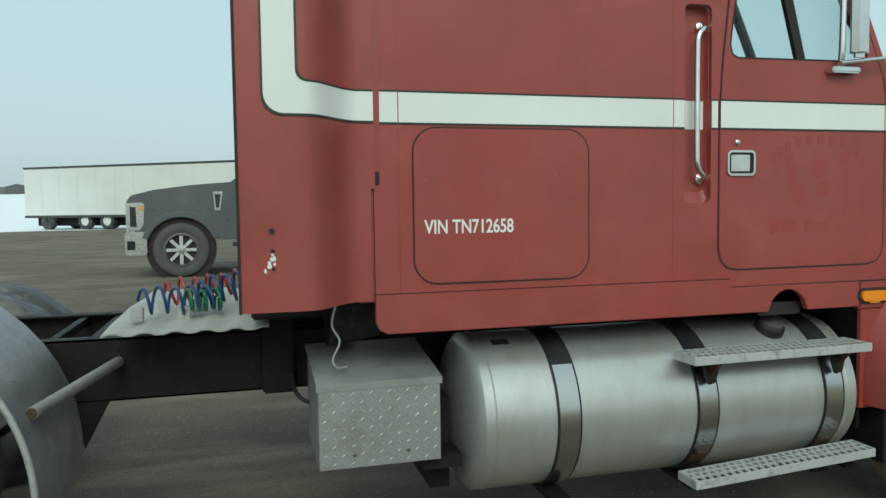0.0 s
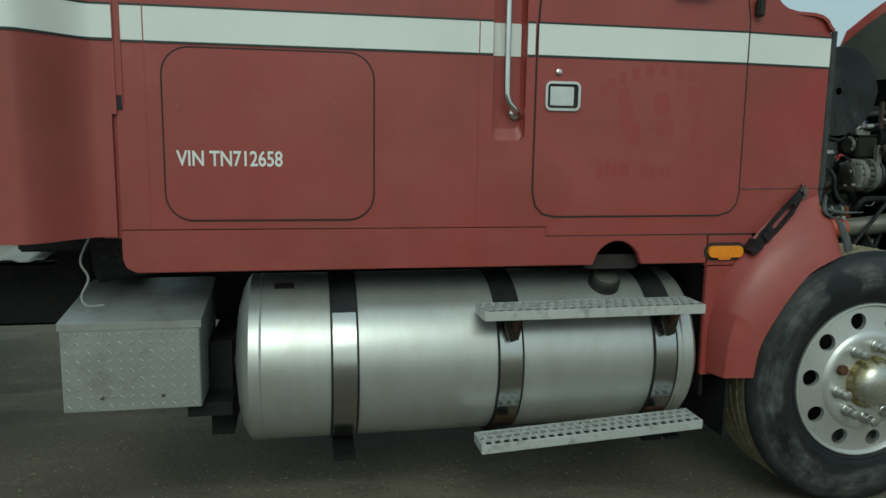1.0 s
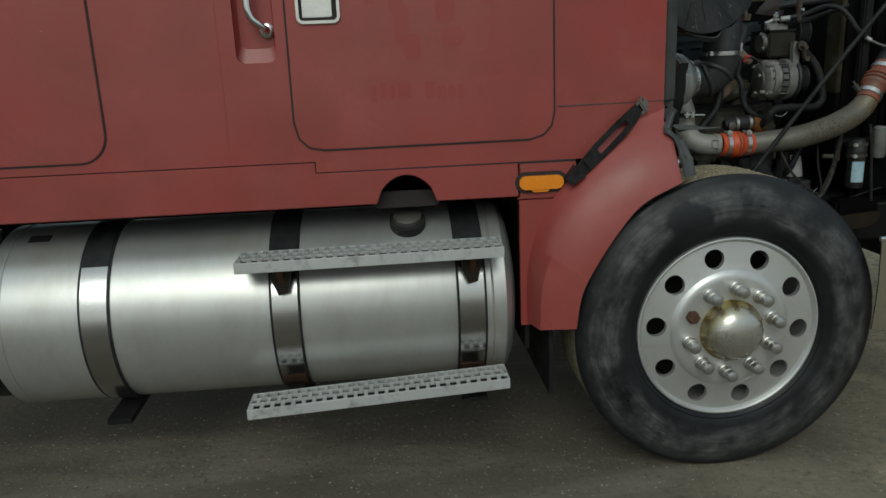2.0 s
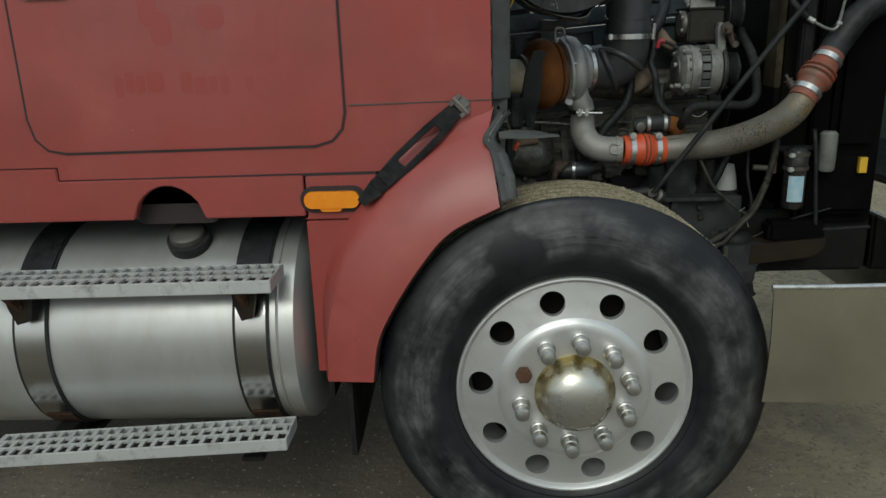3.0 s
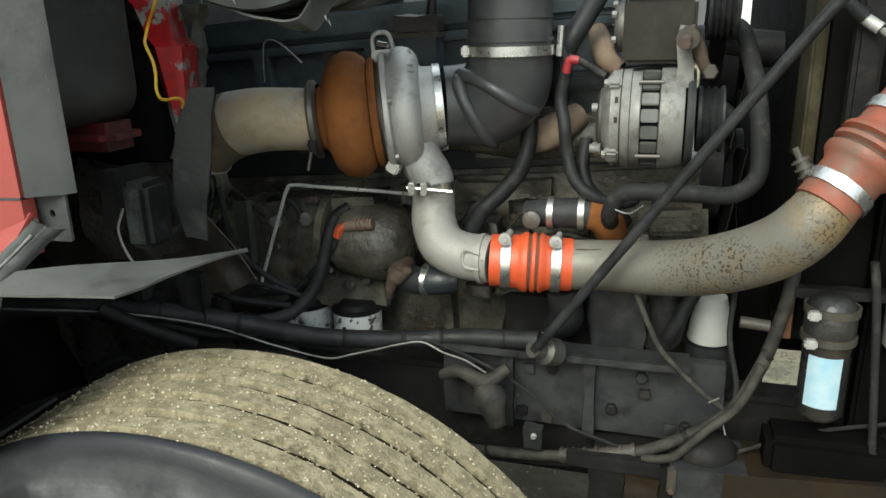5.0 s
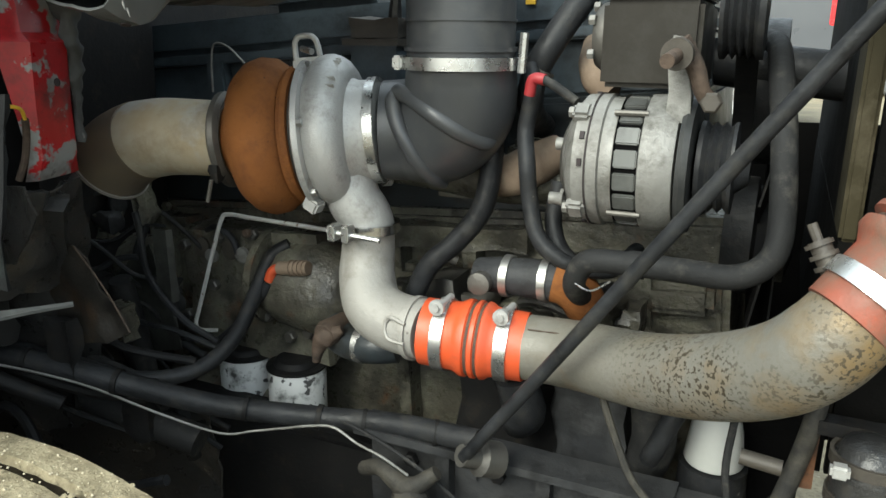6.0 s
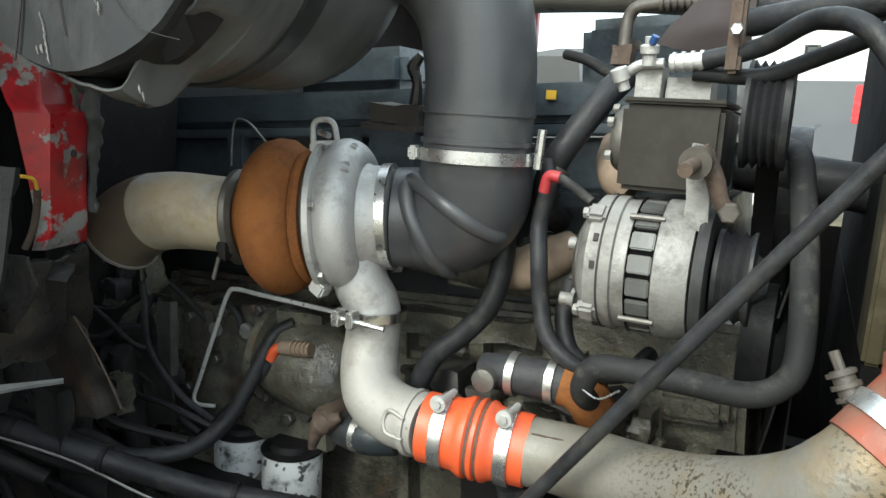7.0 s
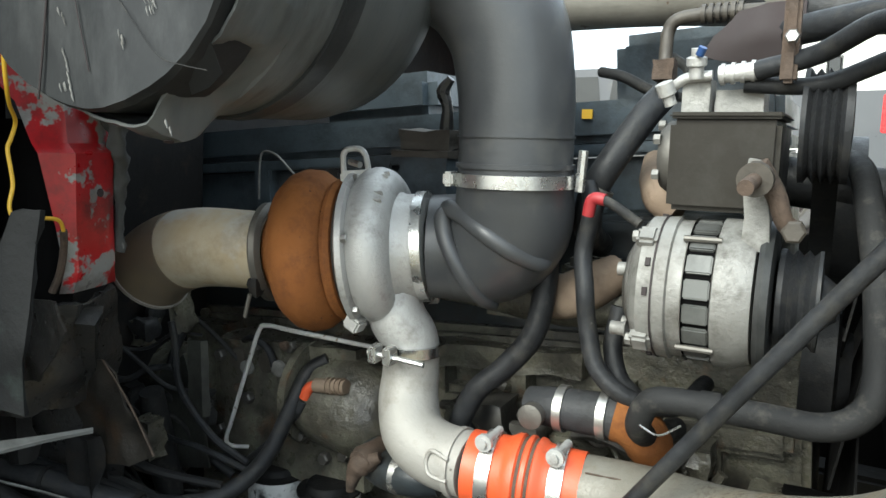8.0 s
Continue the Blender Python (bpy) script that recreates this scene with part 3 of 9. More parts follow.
def lathe(profile, m, sides=48, bm=None, closed=False):
    """Turns (along, radius) round the local x axis, and lays it by m."""
    bm = bm or bmesh.new()
    rings = []
    for x, r in profile:
        if r < 1e-5:
            rings.append([bm.verts.new(m @ Vector((x, 0, 0)))])
        else:
            rings.append([bm.verts.new(m @ Vector((x, r * math.cos(a), r * math.sin(a)))) for a in (2 * math.pi * j / sides for j in range(sides))])
    pairs = list(zip(rings, rings[1:])) + ([(rings[-1], rings[0])] if closed else [])
    for a, b in pairs:
        for j in range(sides):
            k = (j + 1) % sides
            vs = [a[j], a[k], b[k], b[j]] if len(a) > 1 and len(b) > 1 else ([a[0], b[k], b[j]] if len(a) == 1 else [a[j], a[k], b[0]])
            bm.faces.new(vs)
    return bm


def lumpy(bm, amp, scale=14.0, cuts=3):
    """Cuts a block finer and pushes its skin in and out, like rough casting."""
    bmesh.ops.subdivide_edges(bm, edges=bm.edges[:], cuts=cuts, use_grid_fill=True)
    bm.normal_update()
    for v in bm.verts:
        v.co += v.normal * amp * (noise.noise(v.co * scale) + 0.6 * noise.noise(v.co * scale * 2.7))
    return bm


def axis(at, way):
    """A pose at a point whose local x axis points along way."""
    return Matrix.Translation(at) @ Vector(way).to_track_quat("X", "Z").to_matrix().to_4x4()


def rounded(x0, x1, z0, z1, r, n=6):
    """A rounded rectangle, as a loop of (x, z); r one number or four: bottom right, top right, top left, bottom left."""
    rs = r if isinstance(r, tuple) else (r,) * 4
    out = []
    for (cx, cz, a0), q in zip(((x1, z0, -90), (x1, z1, 0), (x0, z1, 90), (x0, z0, 180)), rs):
        sx, sz = (-1 if cx == x1 else 1), (-1 if cz == z1 else 1)
        for k in range(n + 1):
            a = radians(a0 + 90 * k / n)
            out.append((cx + sx * q + q * math.cos(a), cz + sz * q + q * math.sin(a)))
    return out


def plate(outline, holes=(), y=0.0, thick=0.02, bm=None):
    """A flat plate in x and z with holes through it; its outer face at y, its body behind."""
    bm = bm or bmesh.new()
    loops = [outline, *holes]
    made = []
    for loop in loops:
        vs = [bm.verts.new((x, y, z)) for x, z in loop]
        made += [bm.edges.new((vs[i], vs[(i + 1) % len(vs)])) for i in range(len(vs))]
    faces = bmesh.ops.triangle_fill(bm, use_beauty=True, use_dissolve=True, edges=made)["geom"]
    faces = [f for f in faces if isinstance(f, bmesh.types.BMFace)]
    more = bmesh.ops.extrude_face_region(bm, geom=faces)["geom"]
    bmesh.ops.translate(bm, vec=(0, thick, 0), verts=[v for v in more if isinstance(v, bmesh.types.BMVert)])
    return bm


def ring(outline, width, y, thick):
    """A thin frame that follows an outline, growing outward by width."""
    c = Vector((sum(p[0] for p in outline) / len(outline), sum(p[1] for p in outline) / len(outline)))
    outer = []
    n = len(outline)
    for i in range(n):
        a, b = Vector(outline[i - 1]), Vector(outline[(i + 1) % n])
        t = (b - a).normalized()
        nrm = Vector((t.y, -t.x))
        if nrm.dot(Vector(outline[i]) - c) < 0:
            nrm = -nrm
        outer.append(tuple(Vector(outline[i]) + nrm * width))
    bm = bmesh.new()
    rows = [[bm.verts.new((x, yy, z)) for x, z in loop] for loop, yy in ((outline, y), (outer, y), (outer, y + thick), (outline, y + thick))]
    for a, b in zip(rows, rows[1:] + rows[:1]):
        for i in range(n):
            bm.faces.new((a[i], a[(i + 1) % n], b[(i + 1) % n], b[i]))
    return bm


def loft(curves, thick=0.0):
    """A surface over curves of equal length; thick gives it a body."""
    bm = bmesh.new()
    rows = [[bm.verts.new(p) for p in c] for c in curves]
    for a, b in zip(rows, rows[1:]):
        for i in range(len(a) - 1):
            bm.faces.new((a[i], a[i + 1], b[i + 1], b[i]))
    if thick:
        bmesh.ops.recalc_face_normals(bm, faces=bm.faces)
        bmesh.ops.solidify(bm, geom=bm.faces[:], thickness=thick)
    return bm


def prism(loop, lo, hi, along="y"):
    """An outline in two axes pushed along the third."""
    bm = bmesh.new()
    place = {"y": lambda a, b, c: (a, c, b), "x": lambda a, b, c: (c, a, b), "z": lambda a, b, c: (a, b, c)}[along]
    ends = [[bm.verts.new(place(a, b, c)) for a, b in loop] for c in (lo, hi)]
    bm.faces.new(ends[0][::-1])
    bm.faces.new(ends[1])
    for i in range(len(loop)):
        k = (i + 1) % len(loop)
        bm.faces.new((ends[0][i], ends[0][k], ends[1][k], ends[1][i]))
    return bm


def hexbolt(at, way, r, h, bm=None):
    return lathe([(0, 0), (0, r), (h * 0.85, r), (h, r * 0.8), (h, 0)], axis(at, way), sides=6, bm=bm)


def band(at, way, r, width, thick=0.004, sides=40):
    return lathe([(-width / 2, r), (-width / 2, r + thick), (width / 2, r + thick), (width / 2, r)], axis(at, way), sides=sides, closed=True)


# ---- ground ----
def height(x, y):
    """Level under the truck, up a little behind it, and rising to snowy hills far off."""
    def step(a, b, v):
        t = min(max((v - a) / (b - a), 0), 1)
        return t * t * (3 - 2 * t)
    near = -0.04 + 0.46 * step(2.2, 8.5, y)
    return near + 7.5 * step(45, 300, y) + 3.0 * step(300, 900, y) * (1 + math.sin(x / 90)) + 0.012 * noise.noise((x * 0.9, y * 0.9, 0)) * (1 if abs(y) < 30 else 0)


def grid_lines(near, step, far):
    out = [i * step for i in range(int(-near / step), int(near / step) + 1)]
    v, s = near, step
    while v < far:
        s *= 1.35
        v += s
        out += [v, -v]
    return sorted(out)


bm = bmesh.new()
gx, gy = grid_lines(14, 0.5, 2500), grid_lines(16, 0.5, 2500)
rows = [[bm.verts.new((x, y, height(x, y))) for x in gx] for y in gy]
for a, b in zip(rows, rows[1:]):
    for i in range(len(a) - 1):
        bm.faces.new((a[i], a[i + 1], b[i + 1], b[i]))
tagged(part("ground", bm, GROUND), "packed brown dirt yard turning to snow far off", "ground", kind="structure")

# ---- the truck ----
truck = thing("semi_truck", (-2.0, 1.07, 0), "faded red semi tractor with a white stripe, hood tilted open", "truck")
MID = 1.07  # the truck's middle line

# cab side: openings for the door, the grab handle's recess, the filler neck
DOOR = [(-1.385, 1.22), (-1.385, 1.75), (-1.372, 1.96), (-1.345, 2.2), (-1.30, 2.45), (-1.24, 2.56), (-1.1, 2.6), (-0.92, 2.58), (-0.84, 2.5), (-0.70, 2.2),
        (-0.585, 1.93), (-0.571, 1.85), (-0.571, 1.215), (-0.58, 1.175), (-0.605, 1.148), (-0.65, 1.135), (-1.30, 1.133), (-1.345, 1.142), (-1.373, 1.17)]
RECESS = rounded(-1.54, -1.42, 1.405, 2.18, 0.025)
HATCH = rounded(-2.632, -1.956, 1.13, 1.684, 0.085, 8)
side_outline = [(-2.775, 1.099), (-1.33, 1.099), (-1.33, 1.065), (-0.43, 1.065), (-0.37, 1.085), (-0.2, 1.165), (-0.2, 1.82), (-0.212, 1.85), (-0.23, 1.875), (-0.255, 1.89), (-0.29, 1.897), (-0.36, 1.899), (-0.405, 1.907), (-0.43, 1.919), (-0.452, 1.937), (-0.49, 1.965), (-0.58, 2.0),
                (-0.86, 2.62), (-0.95, 2.68), (-1.5, 2.72), (-1.62, 2.95), (-2.775, 2.98)]
def drawn_in(bm):
    """Bends the panel ahead of the door in towards the bay."""
    for v in bm.verts:
        v.co.y += 0.04 * min(max((v.co.x + 0.566) / 0.366, 0), 1)
    return bm


cab = part("cab_side", drawn_in(plate(side_outline, [DOOR, RECESS], 0.0, 0.02)), RED, truck, "faded chalky red sheet metal")
# the far side, floor, back, roof and firewall close the cab
far_side = plate([p for p in side_outline], (), 2.12, 0.02)
part("cab_side", far_side, RED, truck)
shell = [(-0.212, 1.85), (-0.23, 1.875), (-0.255, 1.89), (-0.29, 1.897), (-0.36, 1.899), (-0.405, 1.907), (-0.43, 1.919), (-0.452, 1.937), (-0.49, 1.965), (-0.58, 2.0)]
roof = [(-0.86, 2.62), (-0.95, 2.68), (-1.5, 2.72), (-1.62, 2.95), (-2.775, 2.98)]
part("cowl", loft([[(x, y, z) for x, z in [(-0.2, 1.84)] + shell] for y in (0.021, 0.6, MID, 1.55, 2.119)], 0.012), RED, truck)
part("roof", loft([[(x + (bow if k == 0 else 0), y, z + dz) for k, (x, z) in enumerate(roof)] for y, dz, bow in ((0.002, 0, 0), (0.2, 0.05, 0.07), (0.5, 0.07, 0.18), (MID, 0.09, 0.25), (1.64, 0.07, 0.18), (1.94, 0.05, 0.07), (2.138, 0, 0))], 0.015), RED, truck)
BOW = ((0.06, 0.0), (0.2, 0.07), (0.4, 0.15), (0.7, 0.22), (MID, 0.25), (1.44, 0.22), (1.74, 0.15), (1.94, 0.07), (2.08, 0.0))
part("windshield_post", tube([(-0.295, MID - 0.02, 1.92), (-0.42, MID - 0.02, 2.22), (-0.595, MID - 0.02, 2.61)], 0.027, 4, 10), GAP, truck, "black rubber windshield post")
part("windshield", loft([[(-0.545 + d, y, 1.91), (-0.72 + d, y, 2.31), (-0.855 + d, y, 2.615)] for y, d in BOW], 0.006), GLASS, truck, "tinted windshield glass")
part("windshield_pillar", boxes(((-0.62, 0.021, 1.99), (-0.56, 0.06, 2.02))), RED, truck)
for y in (0.021, 2.08):
    part("windshield_frame", tube([(-0.575, y + 0.02, 1.99), (-0.86, y + 0.02, 2.63)], 0.022, 1, 8), RED, truck)
part("cab_back", boxes(((-2.775, 0.021, 1.1), (-2.755, 2.119, 2.98))), RED, truck)
part("cab_floor", boxes(((-2.76, 0.021, 1.08), (-0.56, 2.119, 1.098))), FRAME, truck)
part("firewall", boxes(((-0.56, 0.06, 0.95), (-0.535, 2.08, 1.9))), FRAME, truck, "black dirty firewall")
part("seat", boxes(((-1.35, 0.25, 1.1), (-0.95, 0.75, 1.62)), ((-1.42, 0.25, 1.5), (-1.28, 0.75, 2.2))), PLASTIC, truck, bevel=0.04)
part("dashboard", boxes(((-0.8, 0.05, 1.6), (-0.55, 2.1, 1.96))), PLASTIC, truck, bevel=0.04)

# skirt under the seams, with the filler cut-out
CUT = [(-0.955 - 0.19 * k / 12, 0.958 + 0.086 * max(math.sin(math.pi * k / 12), 0.0) ** 0.55) for k in range(13)]
skirt_loop = [(-2.776, 1.0955), (-2.776, 1.0), (-2.765, 0.972), (-2.735, 0.955), (-1.145, 0.955)] + CUT[::-1] + [(-0.955, 0.955), (-0.69, 0.955), (-0.69, 1.0615), (-1.3325, 1.0615), (-1.3325, 1.0955)]
part("skirt", plate(skirt_loop, (), -0.006, 0.03), RED, truck, "red skirt panel with a filler cut-out", bevel=0.004)
part("skirt", plate([(-0.695, 0.945), (-0.50, 0.945), (-0.50, 1.059), (-0.684, 1.059), (-0.684, 0.95)], (), -0.004, 0.028), RED, truck, bevel=0.003)
seams = [((-2.775, 0.004, 1.0925), (-1.33, 0.019, 1.0995)), ((-1.34, 0.004, 1.0585), (-0.5, 0.019, 1.0655)), ((-1.3365, 0.004, 1.06), (-1.3295, 0.018, 1.098))]
for lo, hi in seams:
    part("seam", boxes((lo, hi)), GAP, truck)
for x in (-2.685,):
    part("seam", boxes(((x - 0.002, -0.0008, 1.1), (x + 0.002, 0.01, 2.9))), RED_OLD, truck)
part("seam", boxes(((-1.592, -0.0008, 1.1), (-1.588, 0.01, 2.9))), RED_OLD, truck)
part("seam", drawn_in(boxes(((-0.56, -0.0012, 1.2345), (-0.2, 0.01, 1.2375)))), SEAL, truck)
# dark strip and plate added as the shade behind the skirt and its cut-out
part("skirt_shade_strip", boxes(((-2.7, 0.05, 0.985), (-0.7, 0.09, 1.079))), GAP, truck)
part("filler_recess", plate(rounded(-1.16, -0.94, 0.93, 1.06, 0.02), (), 0.05, 0.01), GAP, truck)

# luggage hatch with its writing
hatch = part("luggage_hatch", plate(HATCH, (), -0.005, 0.005), RED, truck, "red rounded luggage hatch with white lettering", bevel=0.0015)
part("hatch_seal", ring(HATCH, 0.0055, -0.0022, 0.004), GAP, hatch)
text = bpy.data.curves.new("lettering", "FONT")
text.body, text.size, text.extrude, text.offset = "VIN TN712658", 0.074, 0.0005, 0.0012
text_ob = new("lettering_source", text)
letters = bpy.data.meshes.new_from_object(text_ob.evaluated_get(bpy.context.evaluated_depsgraph_get()))
bpy.data.objects.remove(text_ob)
xs = [v.co.x for v in letters.vertices]
ys = [v.co.y for v in letters.vertices]
fit_x, fit_y = 0.338 / (max(xs) - min(xs)), 0.052 / (max(ys) - min(ys))
letters.transform(Matrix.Translation((-2.597, -0.0062, 1.307)) @ Matrix.Rotation(radians(90), 4, "X") @ Matrix.Diagonal((fit_x, fit_y, 1, 1)) @ Matrix.Translation((-min(xs), -min(ys), 0)))
letters.materials.clear()
letters.materials.append(WHITE)
lettering = new("lettering", letters)
lettering.parent = hatch
tagged(lettering, "white stencilled lettering")

# cab door
WINDOW = [(-1.335, 2.03), (-1.32, 2.15), (-1.275, 2.4), (-1.23, 2.48), (-1.1, 2.51), (-0.95, 2.49), (-0.90, 2.44), (-0.78, 2.18), (-0.675, 2.01), (-0.70, 1.99), (-1.30, 1.983), (-1.325, 1.995)]
c = Vector((-0.98, 1.85))
inner = [tuple(Vector(p) + (c - Vector(p)).normalized() * 0.004) for p in DOOR]
door = part("cab_door", plate(inner, [WINDOW], -0.004, 0.024), RED, truck, "faded red cab door with ghosts of old lettering", bevel=0.0015)
part("door_seal", ring(inner, 0.006, -0.0022, 0.018), GAP, door)
part("window_seal", ring(WINDOW, 0.006, -0.0055, 0.006), GAP, door)
part("window_pane", plate(WINDOW, (), 0.008, 0.004), GLASS, door, "pale tinted window pane").visible_shadow = False
part("window_divider", prism([(-1.018, 1.975), (-0.978, 1.975), (-1.12, 2.505), (-1.165, 2.505)], -0.003, 0.02), GAP, door, "black window divider bar", bevel=0.003)
part("handle_frame", ring(rounded(-1.342, -1.230, 1.521, 1.605, 0.012), 0.009, -0.012, 0.008), CHROME, door, "chrome handle surround", bevel=0.002)
part("handle_cup", plate(rounded(-1.342, -1.230, 1.521, 1.605, 0.012), (), -0.0046, 0.001), GAP, door)
part("handle_paddle", boxes(((-1.335, -0.010, 1.53), (-1.245, -0.0047, 1.596))), CHROME, door, "worn chrome paddle handle", bevel=0.003)
part("key_lock", lathe([(0, 0.011), (0.006, 0.011), (0.008, 0.008), (0.008, 0)], axis((-1.303, -0.004, 1.645), (0, -1, 0)), 20), CHROME, door)
# ghosts of old signs, a darker red
random.seed(15)
x, k = -1.145, 0
blocks = []
while x < -0.7:
    w = random.choice((0.022, 0.03, 0.042))
    if k not in (4, 9):
        blocks.append((x, x + w, 1.272 - 0.015 * (x + 1.15) + random.uniform(0, 0.012), 1.338 - 0.02 * (x + 1.15) - random.uniform(0, 0.018), 0.007))
    x += w + 0.006
    k += 1
blocks += [(-1.06, -1.015, 1.44, 1.56, 0.02), (-1.035, -0.985, 1.395, 1.475, 0.02), (-1.075, -1.03, 1.53, 1.6, 0.02), (-0.935, -0.875, 1.5, 1.585, 0.028), (-0.92, -0.85, 1.43, 1.49, 0.025),
           (-0.775, -0.725, 1.36, 1.47, 0.02), (-0.765, -0.705, 1.46, 1.57, 0.025), (-0.8, -0.745, 1.55, 1.61, 0.02)]
for k in range(11):
    a = math.pi * (0.15 + 0.7 * k / 10)
    cx, cz = -0.9 - 0.26 * math.cos(a), 1.52 + 0.14 * math.sin(a)
    blocks.append((cx - 0.015, cx + 0.013, cz - 0.02, cz + 0.022, 0.006))
for k, (x0, x1, z0, z1, r) in enumerate(blocks):
    part("sign_ghost", plate(rounded(x0, x1, z0, z1, r, 3), (), -0.0043 - 0.00002 * k, 0.0003), RED_OLD, door)

# grab handle in its recess
part("handle_recess", loft([[(x, y, z) for x, z in loop + loop[:1]] for loop, y in ((RECESS, 0.0205), (RECESS, 0.03), (rounded(-1.53, -1.43, 1.45, 2.17, 0.02), 0.045))], 0.0), RED, truck)
part("handle_recess_back", plate(rounded(-1.532, -1.428, 1.448, 2.172, 0.022), (), 0.044, 0.01), RED, truck)
grab = part("grab_handle", tube([(-1.446, 0.04, 1.50), (-1.447, 0.012, 1.503), (-1.462, -0.006, 1.515), (-1.487, -0.012, 1.545), (-1.492, -0.012, 1.62), (-1.492, -0.012, 1.98), (-1.487, -0.012, 2.055), (-1.462, -0.006, 2.085), (-1.447, 0.012, 2.097), (-1.446, 0.04, 2.1)], 0.011, 5, 14), CHROME, truck, "polished steel grab handle")
for z in (1.5, 2.1):
    part("mount", lathe([(0, 0.022), (0.012, 0.022), (0.016, 0.016), (0.016, 0)], axis((-1.446, 0.044, z), (0, -1, 0)), 20), CHROME, grab)

# stripe along the side, with its dark edges
STRIPES = [(-2.752, -2.687), (-2.683, -1.592), (-1.588, -1.542), (-1.418, -1.391), (-0.569, -0.2005)]
for x0, x1 in STRIPES:
    s = part("stripe", drawn_in(boxes(((x0, -0.002, 1.699), (x1, 0.004, 1.811)))), WHITE, truck, "white painted stripe with dark edges")
    for z in (1.699, 1.811):
        part("stripe_edge", drawn_in(boxes(((x0, -0.0026, z - 0.0035), (x1, 0.003, z + 0.0035)))), EDGE, s)
s = part("stripe", boxes(((-1.379, -0.006, 1.699), (-0.577, -0.003, 1.811))), WHITE, door, "white painted stripe with dark edges")
for z in (1.699, 1.811):
    part("stripe_edge", boxes(((-1.379, -0.0066, z - 0.0035), (-0.577, -0.003, z + 0.0035))), EDGE, door)
s = part("stripe", boxes(((-1.53, 0.0405, 1.699), (-1.43, 0.0445, 1.811))), WHITE, truck)

# rear side fairing, bowed out to the back
def fair_y(x):
    t = min(max((x + 3.02) / 0.19, 0), 1)
    return -0.172 + 0.164 * (t * t * (3 - 2 * t))


FX = [-3.233, -3.2, -3.15, -3.1, -3.06, -3.02] + [-3.02 + 0.19 * k / 18 for k in range(1, 19)] + [-2.8]
part("side_fairing", loft([[(x, fair_y(x), z) for x in FX + [-2.787]] for z in (1.076, 1.3, 1.47)] , 0.006), RED, truck, "red rear side fairing, chipped near its foot")
part("side_fairing", loft([[(x, fair_y(x), z) for x in FX + [-2.772]] for z in (1.47, 2.0, 2.98)], 0.006), RED, truck)
part("fairing_edge", boxes(((-3.239, -0.176, 1.074), (-3.230, -0.12, 2.98))), GAP, truck)
part("fairing_groove", boxes(((-2.773, -0.004, 1.5), (-2.752, 0.02, 2.98))), RED_OLD, truck, "dark red gap strip")
part("fairing_groove", boxes(((-2.7725, -0.0045, 1.485), (-2.756, 0.0, 1.53))), GAP, truck)
part("fairing_backing", boxes(((-2.83, 0.006, 1.07), (-2.777, 0.03, 2.98))), RED_OLD, truck)
# the stripe over the fairing: along, round the corner and up
up0, up1 = -3.152, -3.05


def on_fairing(lo, hi, n, off, name, material, parent, label=""):
    """A band on the fairing's skin between two offsets of the stripe's path, in n strips."""
    rows3 = [[(x, fair_y(x) - off, z) for x, z in corner(lo + (hi - lo) * k / n)] for k in range(n + 1)]
    return part(name, loft(rows3, 0.001), material, parent, label)


def corner(dx):
    """The stripe's path with its offset dx from the lower outer edge, from the seam round the corner and up."""
    r = 0.062 - min(dx, 0.1) * 0.25
    x_turn, z_turn = up0 + dx, 1.702 + dx
    pts = [(-2.775 + (x_turn + r + 2.775) * k / 40, z_turn) for k in range(41)]
    pts += [(x_turn + r - r * math.sin(radians(a)), z_turn + r - r * math.cos(radians(a))) for a in (15, 30, 45, 60, 75, 90)]
    return pts + [(x_turn, z) for z in (1.9, 2.2, 2.97)]


fs = on_fairing(0.0, 0.106, 14, 0.004, "stripe", WHITE, truck, "white painted stripe turning up the fairing")
on_fairing(-0.004, 0.003, 1, 0.0048, "stripe_edge", EDGE, fs)
on_fairing(0.103, 0.110, 1, 0.0048, "stripe_edge", EDGE, fs)
for x, z, r in ((-3.133, 1.335, 0.009), (-3.132, 1.272, 0.007), (-3.13, 1.215, 0.006)):
    part("bolt_hole", lathe([(0, r), (0.0015, r), (0.0015, 0)], axis((x, -0.175, z), (0, -1, 0)), 12), GAP, truck)
random.seed(4)
for k in range(7):
    x, z, r = -3.145 + random.uniform(-0.02, 0.02), 1.235 + random.uniform(-0.035, 0.04), random.uniform(0.004, 0.009)
    part("paint_chip", plate([(x + r * random.uniform(0.5, 1.3) * math.cos(a), z + r * random.uniform(0.6, 1.8) * math.sin(a)) for a in (0, 0.9, 1.8, 2.7, 3.6, 4.5, 5.4)], (), -0.1737, 0.0008), WHITE, truck)

# cowl edge, bracket, fender
part("cowl_seal", loft([[(-0.198, 0.046, z), (-0.19, 0.052, z), (-0.164, 0.067, z), (-0.157, 0.08, z)] for z in (1.238, 1.4, 1.6, 1.84)], 0.008), SEAL, truck, "worn grey rubber cowl seal")
part("rust_spot", lathe([(0, 0.008), (0.001, 0.007), (0.0015, 0)], axis((-0.1785, 0.0575, 1.266), (0.5, -0.85, 0)), 10), RUST, truck, "orange rust spot")
part("hood_latch_bracket", plate(rounded(-0.204, -0.159, 1.178, 1.244, 0.004), [rounded(-0.186, -0.178, 1.208, 1.218, 0.0039)], 0.065, 0.004), SEAL, truck, "grey steel bracket with a bolt hole")
part("fender_panel", plate([(-0.688, 0.515), (-0.53, 0.515), (-0.5, 0.75), (-0.42, 0.942), (-0.688, 0.942)], (), -0.012, 0.02), RED, truck, bevel=0.002)
